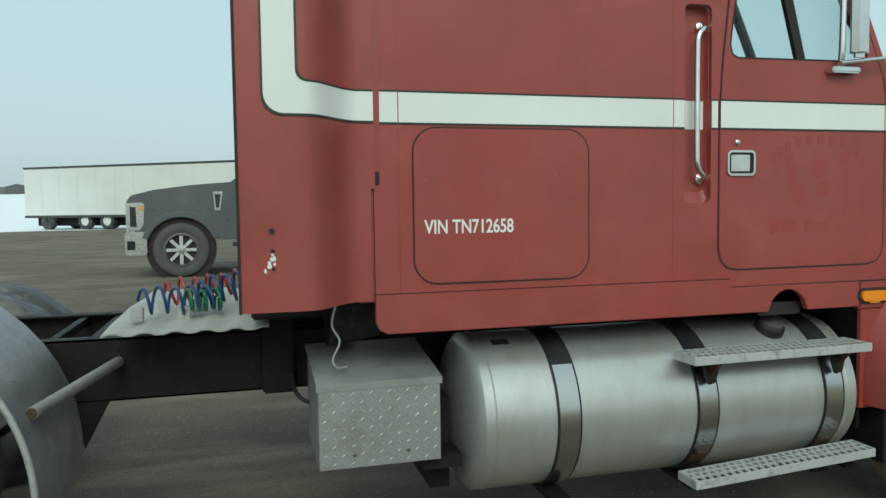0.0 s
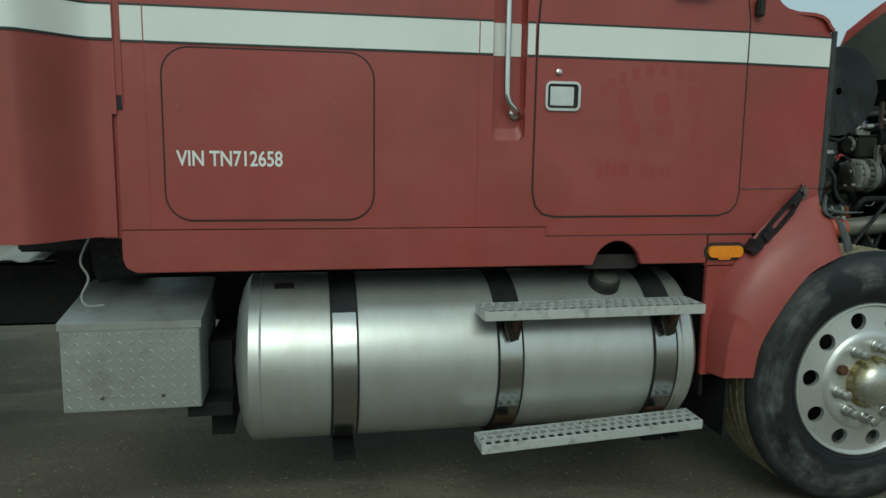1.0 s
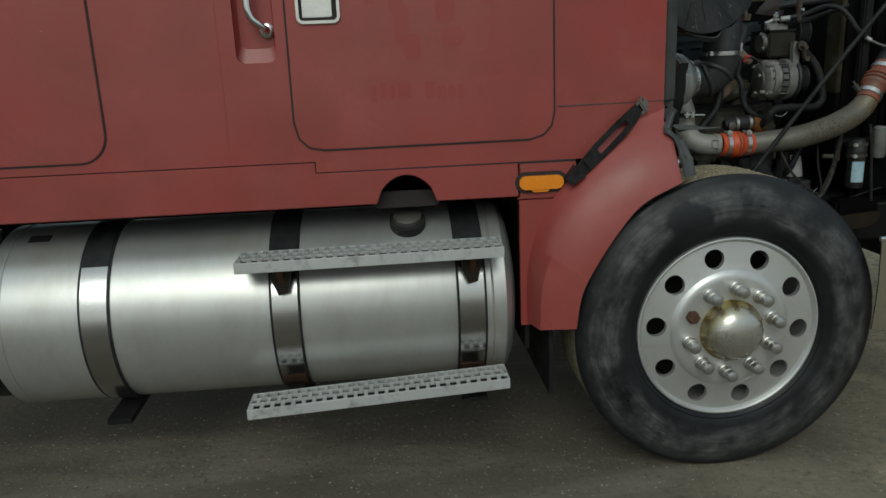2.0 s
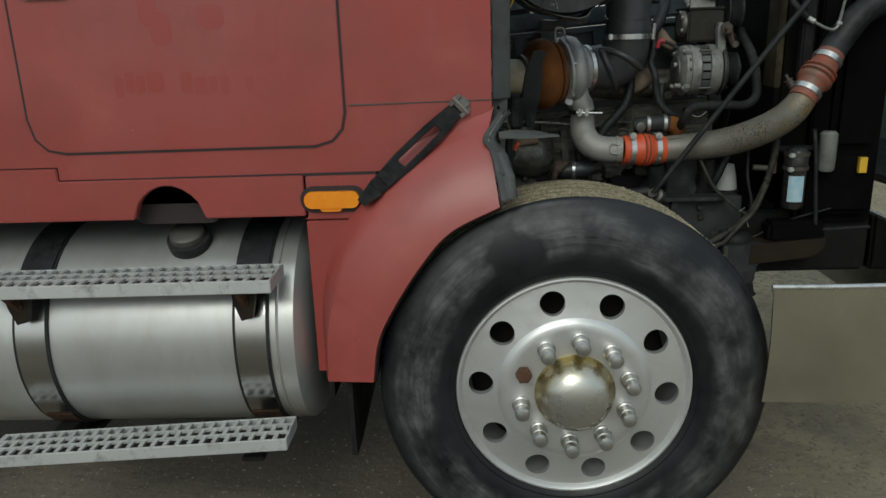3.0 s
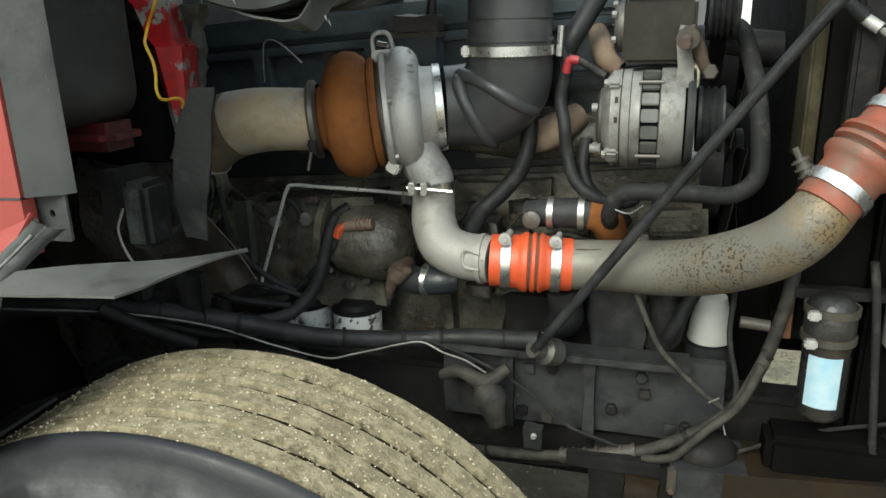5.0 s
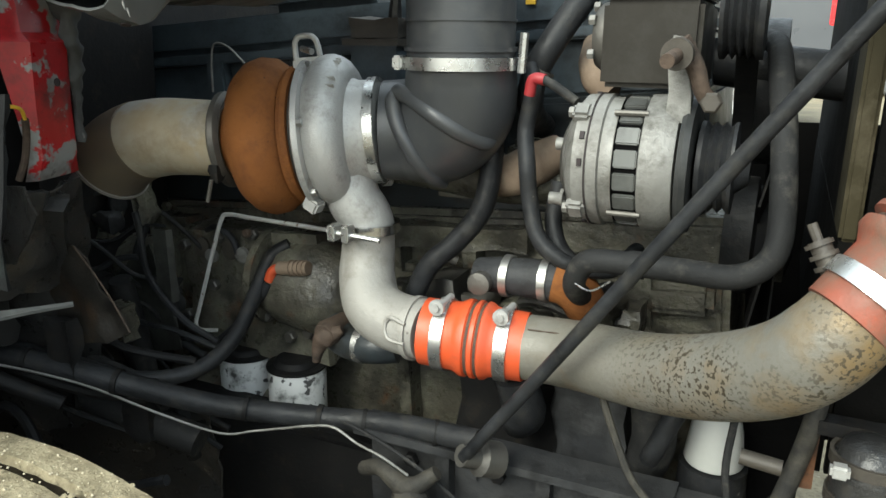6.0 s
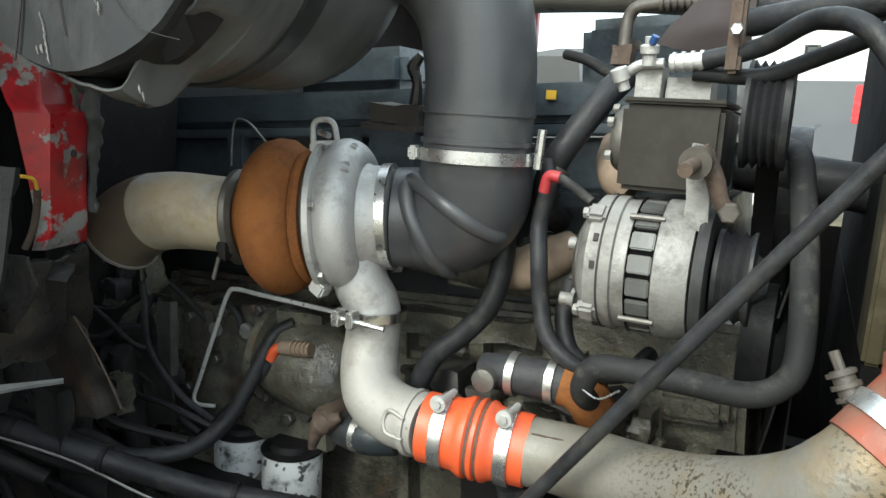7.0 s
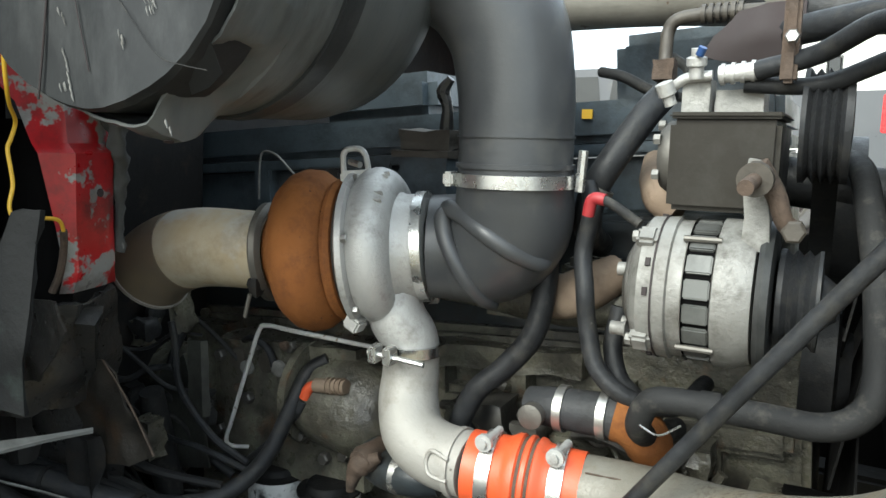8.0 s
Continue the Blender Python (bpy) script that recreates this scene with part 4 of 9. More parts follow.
C0 = [(-0.668, -0.014, 0.53), (-0.662, -0.014, 0.72), (-0.62, -0.012, 0.87), (-0.535, -0.004, 1.0), (-0.40, 0.018, 1.13), (-0.195, 0.046, 1.219)]
CR = [(-0.655, -0.07, 0.53), (-0.643, -0.07, 0.71), (-0.592, -0.06, 0.87), (-0.49, -0.03, 1.01), (-0.345, 0.0, 1.118), (-0.208, 0.014, 1.174)]
C1 = [(-0.645, -0.108, 0.53), (-0.628, -0.108, 0.705), (-0.56, -0.108, 0.865), (-0.445, -0.098, 0.998), (-0.325, -0.083, 1.08), (-0.206, -0.068, 1.115)]
C2 = [(-0.525, -0.112, 0.527), (-0.507, -0.112, 0.638), (-0.462, -0.112, 0.732), (-0.383, -0.112, 0.851), (-0.308, -0.111, 0.931), (-0.188, -0.108, 0.99)]
SEAL_IN = smoothline([(-0.176, 0.034, 1.217), (-0.203, 0.004, 1.179), (-0.226, -0.036, 1.147), (-0.21, -0.078, 1.121), (-0.197, -0.102, 1.064), (-0.187, -0.117, 1.008)], 6)
SEAL_OUT = smoothline([(-0.15, 0.05, 1.2), (-0.175, 0.025, 1.172), (-0.192, -0.012, 1.141), (-0.168, -0.053, 1.116), (-0.153, -0.083, 1.068), (-0.144, -0.103, 1.014)], 6)
C3 = [(x + 0.004, y, z - 0.004) for (x, _, z), y in zip(C2, (0.5, 0.5, 0.45, 0.28, 0.08, 0.02))]
rows = [smoothline(cc, 8) for cc in (C0, CR, C1, C2, [(x + 0.002, -0.095, z - 0.006) for x, _, z in C2])]
fender = part("fender", loft(rows, 0.004), RED, truck, "red front fender flare round the wheel", smooth=60)
part("fender_liner", loft([smoothline([(x + 0.003, -0.093, z - 0.006) for x, _, z in C2], 8), smoothline(C3, 8)], 0.004), FRAME, fender, "black inner fender lip")
part("fender_seal", lumpy(loft([[Vector(p) + (Vector(q) - Vector(p)) * u + Vector((0, -dy, 0)) for p, q in zip(SEAL_IN, SEAL_OUT)] for u, dy in ((0.0, 0.002), (0.08, 0.01), (0.3, 0.012), (0.5, 0.0085), (0.6, 0.0125), (0.9, 0.0105), (1.0, 0.0))], 0.006), 0.003, 26, 1), SEAL, fender, "torn grey rubber edge seal", smooth=60)
part("worn_edge", tube([Vector(p) + (Vector(q) - Vector(p)) * 0.42 + Vector((0, -0.011, 0)) for p, q in zip(SEAL_IN[2:14], SEAL_OUT[2:14])], 0.0018, 1, 6), ALTER, fender, "bare worn metal edge")
for k, u in ((11, 0.45), (17, 0.5), (23, 0.35)):
    q = Vector(SEAL_IN[k]) + (Vector(SEAL_OUT[k]) - Vector(SEAL_IN[k])) * u
    part("rivet", lathe([(0, 0.007), (0.003, 0.006), (0.004, 0)], axis(q + Vector((0, -0.0125, 0)), (0.15, -1, 0)), 12), SEAL, fender)
part("splash_wall", lumpy(boxes(((-0.668, 0.02, 0.42), (-0.656, 0.7, 0.99))), 0.006, 8, 4), FRAME, truck, "black splash wall behind the wheel", smooth=60)
# added flap covers the rear tread, which lies in the fender's shade
part("wheel_shade_flap", lumpy(boxes(((-0.605, -0.06, 0.28), (-0.59, 0.4, 0.62))), 0.006, 8, 4), FRAME, truck, "black flap added for the shade behind the wheel", smooth=60)
# amber side marker
marker = part("side_marker", prism(rounded(-0.70, -0.530, 0.965, 1.033, 0.033), -0.010, -0.004), GAP, truck, "amber side marker lamp in a black base", bevel=0.003)
part("lens", prism(rounded(-0.688, -0.545, 0.977, 1.021, 0.02), -0.022, -0.009), SIGNAL, marker, "amber plastic lens", bevel=0.008)
part("lens", prism(rounded(-0.648, -0.592, 0.968, 0.985, 0.008), -0.018, -0.009), SIGNAL, marker, bevel=0.004)
# rubber hood strap
a, b = Vector((-0.278, 0, 1.226)), Vector((-0.520, 0, 1.012))
way = (b - a).normalized()
nrm = Vector((-way.z, 0, way.x))


def along(u, v):
    p = a + (b - a) * u + nrm * v
    return (p.x, p.z)


so = [along(u, 0.5 * w) for u, w in ((-0.04, 0.03), (0.1, 0.046), (0.3, 0.056), (0.62, 0.058), (0.8, 0.048), (0.95, 0.038), (1.0, 0.02))]
so += [along(u, -0.5 * w) for u, w in ((1.0, 0.02), (0.95, 0.038), (0.8, 0.048), (0.62, 0.058), (0.3, 0.056), (0.1, 0.046), (-0.04, 0.03))]
slot = [along(u, v) for u, v in ((0.24, 0.009), (0.34, 0.011), (0.64, 0.012), (0.64, -0.012), (0.34, -0.011), (0.24, -0.009))]
def strapped(bm):
    """Leans the strap with the fender under it, its upper end drawn in."""
    for v in bm.verts:
        u = (a.x - v.co.x) / (a.x - b.x)
        v.co.y += 0.06 - 0.06 * min(max(u, 0), 1.1) + 0.13 * max(0.14 - u, 0)
    return bm


strap = part("hood_strap", strapped(plate(so, [slot], -0.056, 0.016)), RUBBER, truck, "black rubber hood hold-down strap", bevel=0.003)
def bent(v0, v1, path):
    """A strip of the hook between two widths, bent along the strap's upper end."""
    return strapped(loft([[(along(u, v)[0], y, along(u, v)[1]) for u, y in path] for v in (v0, v0 + 0.002, v1 - 0.002, v1)], 0.0035))


hook = part("strap_hook", bent(-0.013, 0.013, ((0.03, -0.064), (-0.01, -0.069), (-0.045, -0.07), (-0.065, -0.06), (-0.06, -0.04))), ALTER, strap, "bare bent steel hook", smooth=30)
for v0, v1 in ((-0.026, -0.015), (0.015, 0.026)):
    part("hook_prong", bent(v0, v1, ((0.06, -0.058), (0.02, -0.064), (-0.03, -0.061), (-0.05, -0.05), (-0.04, -0.038))), ALTER, hook, smooth=30)
part("hook_pin", strapped(tube([(along(0.0, v)[0], -0.062, along(0.0, v)[1]) for v in (-0.028, 0.028)], 0.006, 1, 12)), NUT, hook)
part("strap_buckle", strapped(prism([along(u, v) for u, v in ((0.72, -0.02), (0.72, 0.02), (0.82, 0.02), (0.82, -0.02))], -0.062, -0.03)), RUBBER, strap, bevel=0.004)
part("strap_anchor", strapped(prism([along(u, v) for u, v in ((0.9, -0.022), (0.9, 0.022), (1.06, 0.012), (1.06, -0.012))], -0.062, 0.0)), RUBBER, strap, bevel=0.004)

# mirror on its arms
mirror = part("mirror", tube([(-0.838, -0.03, 1.95), (-0.838, -0.04, 1.99), (-0.838, -0.045, 2.1), (-0.835, -0.045, 2.5), (-0.835, -0.03, 2.6)], 0.013, 6, 12), CHROME, truck, "chrome mirror on a tubular arm")
part("mirror_foot", boxes(((-0.885, -0.05, 1.93), (-0.745, -0.003, 1.955))), CHROME, mirror, bevel=0.006)
part("mirror_head", boxes(((-0.812, -0.085, 1.99), (-0.725, -0.035, 2.42))), CHROME, mirror, bevel=0.02)
part("mirror_brace", tube([(-0.85, -0.05, 1.968), (-0.7, -0.055, 1.985), (-0.6, -0.055, 2.0), (-0.42, -0.02, 2.05)], 0.009, 6, 10), CHROME, mirror)
part("mirror_brace", tube([(-0.42, -0.02, 2.05), (-0.45, -0.06, 2.2), (-0.52, -0.03, 2.3)], 0.007, 6, 10), GAP, mirror)
part("antenna_mount", boxes(((-0.56, -0.03, 1.865), (-0.53, -0.002, 1.93))), GAP, truck, bevel=0.006)

# fuel tank with straps, filler and steps
TY, TZ, TR = 0.26, 0.583, 0.312
tank = part("fuel_tank", lathe([(-2.445, 0), (-2.442, 0.12), (-2.432, 0.2), (-2.415, 0.265), (-2.40, 0.295), (-2.385, TR), (-2.35, TR), (-2.346, TR + 0.003), (-2.342, TR),
                                (-1.75, TR), (-1.2, TR), (-0.79, TR), (-0.786, TR + 0.003), (-0.782, TR), (-0.742, TR), (-0.725, 0.295), (-0.71, 0.265), (-0.695, 0.2), (-0.685, 0.12), (-0.682, 0)],
                               Matrix.Translation((0, TY, TZ)), 72), TANK, truck, "brushed aluminium cylindrical fuel tank", smooth=30)
for x in (-2.057, -1.46, -0.856):
    st = part("tank_strap", band((x, TY, TZ), (1, 0, 0), TR + 0.003, 0.082, 0.004, 72), STRAP, tank, "stainless tank strap with rubber edges")
    for dx in (-0.044, 0.044):
        part("strap_rubber", band((x + dx, TY, TZ), (1, 0, 0), TR + 0.0005, 0.01, 0.005, 72), RUBBER, tank)
    part("strap_rubber", loft([[(x + dx, TY - (TR + 0.009) * math.cos(radians(an)), TZ + (TR + 0.009) * math.sin(radians(an))) for an in range(42, 100, 6)] for dx in (-0.043, 0.043)], 0.002), RUBBER, tank)
    part("tank_bracket", loft([[(x + dx, y, z) for y, z in ((0.02, 0.245), (0.16, 0.25), (0.3, 0.258), (0.5, 0.3), (0.64, 0.5))] for dx in (-0.04, 0.04)], 0.02), FRAME, truck)
filler = part("filler_neck", lathe([(0, 0.06), (0.03, 0.06), (0.032, 0.058), (0.032, 0)], axis((-1.05, TY - TR * math.cos(radians(62)), TZ + TR * math.sin(radians(62)) - 0.005), (0, -math.cos(radians(62)), math.sin(radians(62)))), 32), DUSTRUB, tank, "dull black filler cap")
part("filler_cap", lathe([(0.03, 0.05), (0.05, 0.048), (0.054, 0.04), (0.054, 0)], axis((-1.05, TY - TR * math.cos(radians(62)), TZ + TR * math.sin(radians(62)) - 0.005), (0, -math.cos(radians(62)), math.sin(radians(62)))), 24), DARKMETAL, tank)
tag_a = radians(68)
part("warning_plate", loft([[(x, TY - (TR + 0.002) * math.cos(q), TZ + (TR + 0.002) * math.sin(q)) for q in (tag_a - 0.06, tag_a, tag_a + 0.06)] for x in (-2.30, -2.23)], 0.001), GAP, tank)


def make_step(x0, x1, y0, y1, z, lip, drop, name_label):
    """A grip-strut step: rails with three rows of oblong holes; drop: how much lower its rear end hangs."""
    def hung(bm):
        for v in bm.verts:
            v.co.z -= drop * (x1 - v.co.x) / (x1 - x0)
        return bm

    st = part("step", hung(boxes(((x0, y0, z - lip), (x1, y0 + 0.006, z)), ((x0, y1 - 0.006, z - lip), (x1, y1, z)), ((x0, y0 + 0.006, z - lip), (x0 + 0.006, y1 - 0.006, z)), ((x1 - 0.006, y0 + 0.006, z - lip), (x1, y1 - 0.006, z)))), ALU, truck, name_label, bevel=0.0015)
    n, rows_n = 25, 3
    w = (y1 - y0 - 0.012) / rows_n
    bm = bmesh.new()
    for r in range(1, rows_n):
        y = y0 + 0.006 + r * w
        box(bm, (x0 + 0.006, y - 0.004, z - 0.007), (x1 - 0.006, y + 0.004, z + 0.001))
    pitch = (x1 - x0 - 0.012) / n
    for r in range(rows_n):
        y = y0 + 0.006 + (r + 0.5) * w
        for k in range(n + 1):
            x = x0 + 0.006 + (k + 0.5 * (r % 2)) * pitch
            if x < x1 - 0.018:
                box(bm, (x, y - w * 0.5 + 0.003, z - 0.006), (x + 0.0115, y + w * 0.5 - 0.003, z + 0.0005))
    part("grating", hung(bm), ALU, st, "open non-slip grating")
    # dark plate added so the holes look shaded
    part("step_shade_plate", hung(boxes(((x0 + 0.008, y0 + 0.009, z - lip), (x1 - 0.008, y1 - 0.009, z - lip + 0.004)))), GAP, st, "dark plate standing in for the shade under the grating")
    return st


make_step(-1.587, -0.762, -0.148, -0.004, 0.827, 0.034, 0.004, "aluminium grip-strut step in front of the tank")
make_step(-1.592, -0.755, -0.168, -0.045, 0.396, 0.034, 0.045, "lower aluminium grip-strut step")
for x in (-1.46, -0.856):
    bk = part("step_bracket", prism([(x - 0.034, 0.792), (x + 0.034, 0.792), (x + 0.03, 0.755), (x + 0.018, 0.7), (x - 0.012, 0.692), (x - 0.03, 0.742)], -0.075, -0.058), BEAM, truck, "dark rusty step bracket", bevel=0.004)
    part("bracket_web", prism([(-0.135, 0.792), (-0.06, 0.792), (-0.06, 0.72), (-0.085, 0.74)], x - 0.008, x + 0.008, "x"), RUSTIRON, bk, bevel=0.002)
    part("bolt", hexbolt((x + 0.006, -0.075, 0.745), (0, -1, 0), 0.008, 0.007), RUSTIRON, bk)
    part("step_bracket", boxes(((x - 0.03, -0.15, 0.318), (x + 0.03, 0.1, 0.33)), ((x - 0.03, 0.06, 0.25), (x + 0.03, 0.1, 0.318))), FRAME, truck, bevel=0.003)
    # rust bleeding up the strap from its foot
    part("strap_rust", loft([[(x + dx, TY - (TR + 0.0085) * math.cos(radians(an)), TZ - (TR + 0.0085) * math.sin(radians(an))) for an in range(38, 66, 4)] for dx in (-0.039, 0.039)], 0.0012), RUSTIRON, tank, "rusted lower end of the strap")

# diamond-plate box behind the tank
tool = part("tool_box", prism([(0.006, 0.484), (0.006, 0.776), (0.45, 0.838), (0.45, 0.484)], -2.985, -2.545, "x"), BOXALU, truck, "dull aluminium diamond-plate box", bevel=0.003)
part("lid", prism([(-0.004, 0.765), (-0.004, 0.79), (0.002, 0.7925), (0.455, 0.856), (0.455, 0.842), (0.006, 0.779), (0.004, 0.765)], -2.992, -2.538, "x"), BOXALU, tool, "sloping diamond-plate lid", bevel=0.0015)
part("front_panel", boxes(((-2.985, -0.003, 0.486), (-2.547, 0.0055, 0.764))), BOXALU, tool, bevel=0.0015)
bm = bmesh.new()
k = 0
for i in range(13):
    for j in range(9):
        x, z = -2.966 + i * 0.0332, 0.502 + j * 0.031
        d = 0.0085
        s = 1 if (i + j) % 2 else -1
        top = bm.verts.new((x, -0.0055, z))
        q = [bm.verts.new((x + u, -0.003, z + v * s)) for u, v in ((-d, -d), (d * 0.35, -d * 0.35), (d, d), (-d * 0.35, d * 0.35))]
        for e in range(4):
            bm.faces.new((q[e], q[(e + 1) % 4], top))
tagged(part("tread_pattern", bm, BOXALU, tool), kind="stuff")
for x in (-2.862, -2.668):
    part("bolt", hexbolt((x, -0.003, 0.533), (0, -1, 0), 0.007, 0.006), DARKMETAL, tool)
part("box_bracket", boxes(((-2.54, 0.2, 0.3), (-2.46, 0.62, 0.66)), ((-2.60, 0.05, 0.43), (-2.45, 0.64, 0.478))), FRAME, truck)
part("loose_wire", tube([(-2.9, 0.1, 1.07), (-2.925, 0.06, 0.99), (-2.9, 0.05, 0.93), (-2.925, 0.05, 0.87), (-2.91, 0.06, 0.835), (-2.87, 0.1, 0.828)], 0.004, 6, 6), DECK, truck, "dangling pale wire")

# chassis
part("frame_rail", boxes(((-6.4, 0.64, 0.636), (-0.7, 0.648, 0.892)), ((-6.4, 0.64, 0.884), (-0.7, 0.72, 0.892)), ((-6.4, 0.64, 0.636), (-0.7, 0.72, 0.644))), FRAME, truck, "black steel frame rail")
part("frame_rail", boxes(((-6.4, 1.49, 0.636), (-0.7, 1.498, 0.892)), ((-6.4, 1.42, 0.884), (-0.7, 1.498, 0.892)), ((-6.4, 1.42, 0.636), (-0.7, 1.498, 0.644))), FRAME, truck)
for y in (0.64, 1.42):
    part("frame_rail", boxes(((-0.72, y, 0.56), (1.12, y + 0.08, 0.77))), FRAME, truck, bevel=0.01)
for x in (-4.0, -3.84, -3.2, -2.0, 0.95):
    part("cross_member", boxes(((x - 0.012, 0.648, 0.84), (x + 0.02, 1.49, 0.88))), FRAME, truck)
part("cross_member", boxes(((-0.9, 0.72, 0.64), (-0.75, 1.42, 0.8))), FRAME, truck)
part("cab_mount", boxes(((-3.16, 0.58, 0.63), (-3.03, 0.64, 0.99)), ((-3.2, 0.3, 0.985), (-2.8, 1.8, 1.03))), FRAME, truck, bevel=0.008)
part("air_hose", tube([(-3.05, 0.5, 0.72), (-3.03, 0.42, 0.66), (-2.98, 0.4, 0.63), (-2.92, 0.42, 0.66)], 0.009, 6, 8), RUBBER, truck)
part("rubber_boot", lathe([(0, 0.10), (0.2, 0.13)], axis((-2.72, 0.3, 1.0), (-1, 0, 0)), 20), DUSTRUB, truck)
# light deck panel behind the cab, corrugated
bm = bmesh.new()
px = [-3.74 + 0.0275 * i for i in range(23)]
crv = []
for y, z, sx in ((0.36, 0.945, 0.0), (0.5, 0.965, 0.012), (0.9, 0.985, 0.03), (1.2, 0.985, 0.05), (1.5, 0.985, 0.05)):
    crv.append([(x + sx, y, z + (0.009 if (i % 4) in (1, 2) else 0)) for i, x in enumerate(px)])
part("deck_panel", loft(crv, 0.006), DECK, truck, "pale ribbed deck panel, dusty")


def coil(at, way, r, turns, length, wire, n=14):
    m = axis(at, way)
    pts = [m @ Vector((length * k / (turns * n), r * (1 + 0.35 * noise.noise((k * 0.11, r * 90, 1))) * math.cos(2 * math.pi * k / n), r * (1 + 0.35 * noise.noise((k * 0.09, r * 90, 7))) * math.sin(2 * math.pi * k / n) + 0.012 * noise.noise((k * 0.07, r * 50, 3)))) for k in range(turns * n + 1)]
    return tube(pts, wire, 1, 6)


for at, way, r, turns, length, material, label in (((-3.62, 0.5, 1.05), (1, 0.25, 0), 0.048, 5, 0.3, BLUEHOSE, "coiled blue trailer air hose"), ((-3.55, 0.75, 1.05), (1, 0.1, 0.12), 0.05, 6, 0.34, REDHOSE, "coiled red trailer air hose"),
                                                  ((-3.45, 0.55, 1.04), (1, 0.3, 0), 0.042, 5, 0.14, GREENHOSE, "coiled green trailer cable"), ((-3.40, 0.62, 1.06), (1, 0.2, 0.2), 0.05, 4, 0.2, BLUEHOSE, "coiled blue trailer air hose")):
    ch = thing("coiled_hose", (at[0], at[1], 0.98), label, "hose", group="trailer hoses on the deck")
    part("coil", coil(at, way, r, turns, length, 0.0065), material, ch)
    end = Vector(at)
    part("coupler", boxes((end - Vector((0.03, 0.02, 0.075)), end + Vector((0.015, 0.02, -0.02)))), CAST, ch, bevel=0.004)


# wheels
def make_tyre(parent, muddy):
    """A truck tyre round (0, 0.01, 0.503), its outer wall towards -y."""
    R, m = 0.508, Matrix.Translation((0, 0, 0.503)) @ Matrix.Rotation(radians(90), 4, "Z")
    # along +x of the lathe is +y of the world
    wall = [(-0.09, 0.285), (-0.112, 0.303), (-0.125, 0.318), (-0.134, 0.35), (-0.138, 0.372), (-0.1385, 0.376), (-0.138, 0.40), (-0.132, 0.44), (-0.122, 0.468), (-0.117, 0.48), (-0.113, 0.491)]
    ty = part("tyre", lathe(wall + [(-0.109, 0.502), (-0.104, 0.5075), (-0.099, 0.509), (-0.096, 0.507), (-0.0955, 0.4985), (0.12, 0.4985), (0.135, 0.48), (0.152, 0.41), (0.14, 0.34), (0.11, 0.285)], m, 96, closed=True), WALL if muddy else TYRE, parent, "worn dusty rubber tyre", smooth=50)
    ribs = [(-0.0905, -0.058), (-0.048, -0.015), (-0.005, 0.031), (0.041, 0.077), (0.087, 0.126)]
    bm = bmesh.new()
    random.seed(7)
    for a, b in ribs:
        edge = 0.004
        sides = 200
        rings = []
        for u, r in ((a, 0.496), (a + edge, R), (b - edge, R), (b, 0.496)):
            rings.append([bm.verts.new(m @ Vector((u + random.uniform(-0.0012, 0.0012), (r + 0.0007 * noise.noise((j * 0.9, u * 60, 3))) * math.cos(2 * math.pi * j / sides), r * math.sin(2 * math.pi * j / sides)))) for j in range(sides)])
        for p, q in zip(rings, rings[1:]):
            for j in range(sides):
                bm.faces.new((p[j], p[(j + 1) % sides], q[(j + 1) % sides], q[j]))
    part("tread", bm, TREAD if muddy else TYRE, ty, "tread caked with pale mud" if muddy else "")
    if muddy:
        for r, x in ((0.322, -0.1265),):
            part("wall_bead", band((0, x, 0.503), (0, 1, 0), r, 0.003, 0.0025, 96), WALL, ty)
        for k, (a0, w) in enumerate(((100, 7), (92, 5), (85, 6), (77, 5), (238, 6), (230, 7), (221, 5), (150, 5), (20, 6))):
            # raised characters too worn to read
            bm = bmesh.new()
            mm = Matrix.Translation((0, 0, 0.503)) @ Matrix.Rotation(radians(90 - a0), 4, "Y")
            box(bm, (-0.018, -0.1385, 0.395), (0.018, -0.134, 0.402), mm)
            box(bm, (-0.018, -0.138, 0.415), (0.012, -0.134, 0.419), mm)
            part("wall_mark", bm, WALL, ty)
    if muddy:
        # mud packed unevenly into the grooves
        bm = bmesh.new()
        for c, w in ((-0.053, 0.006), (-0.01, 0.006), (0.036, 0.006), (0.082, 0.006)):
            rings = [[bm.verts.new(m @ Vector((c + du, r * math.cos(2 * math.pi * j / 220), r * math.sin(2 * math.pi * j / 220)))) for j in range(220) for r in (0.4985 + min(max(0.012 * (noise.noise((j * 0.16, c * 70, 5)) + 0.4 * noise.noise((j * 0.9, c * 70, 9))) - 0.0028, 0.0), 0.0093) * (1.0 if du == 0 else 0.8),)] for du in (-w, 0, w)]
            for p, q in zip(rings, rings[1:]):
                for j in range(220):
                    bm.faces.new((p[j], p[(j + 1) % 220], q[(j + 1) % 220], q[j]))
        part("packed_mud", bm, TREAD, ty)
    part("tread_groove", lathe([(-0.1, 0.499), (0.12, 0.499)], m, 96), GROOVE, ty)
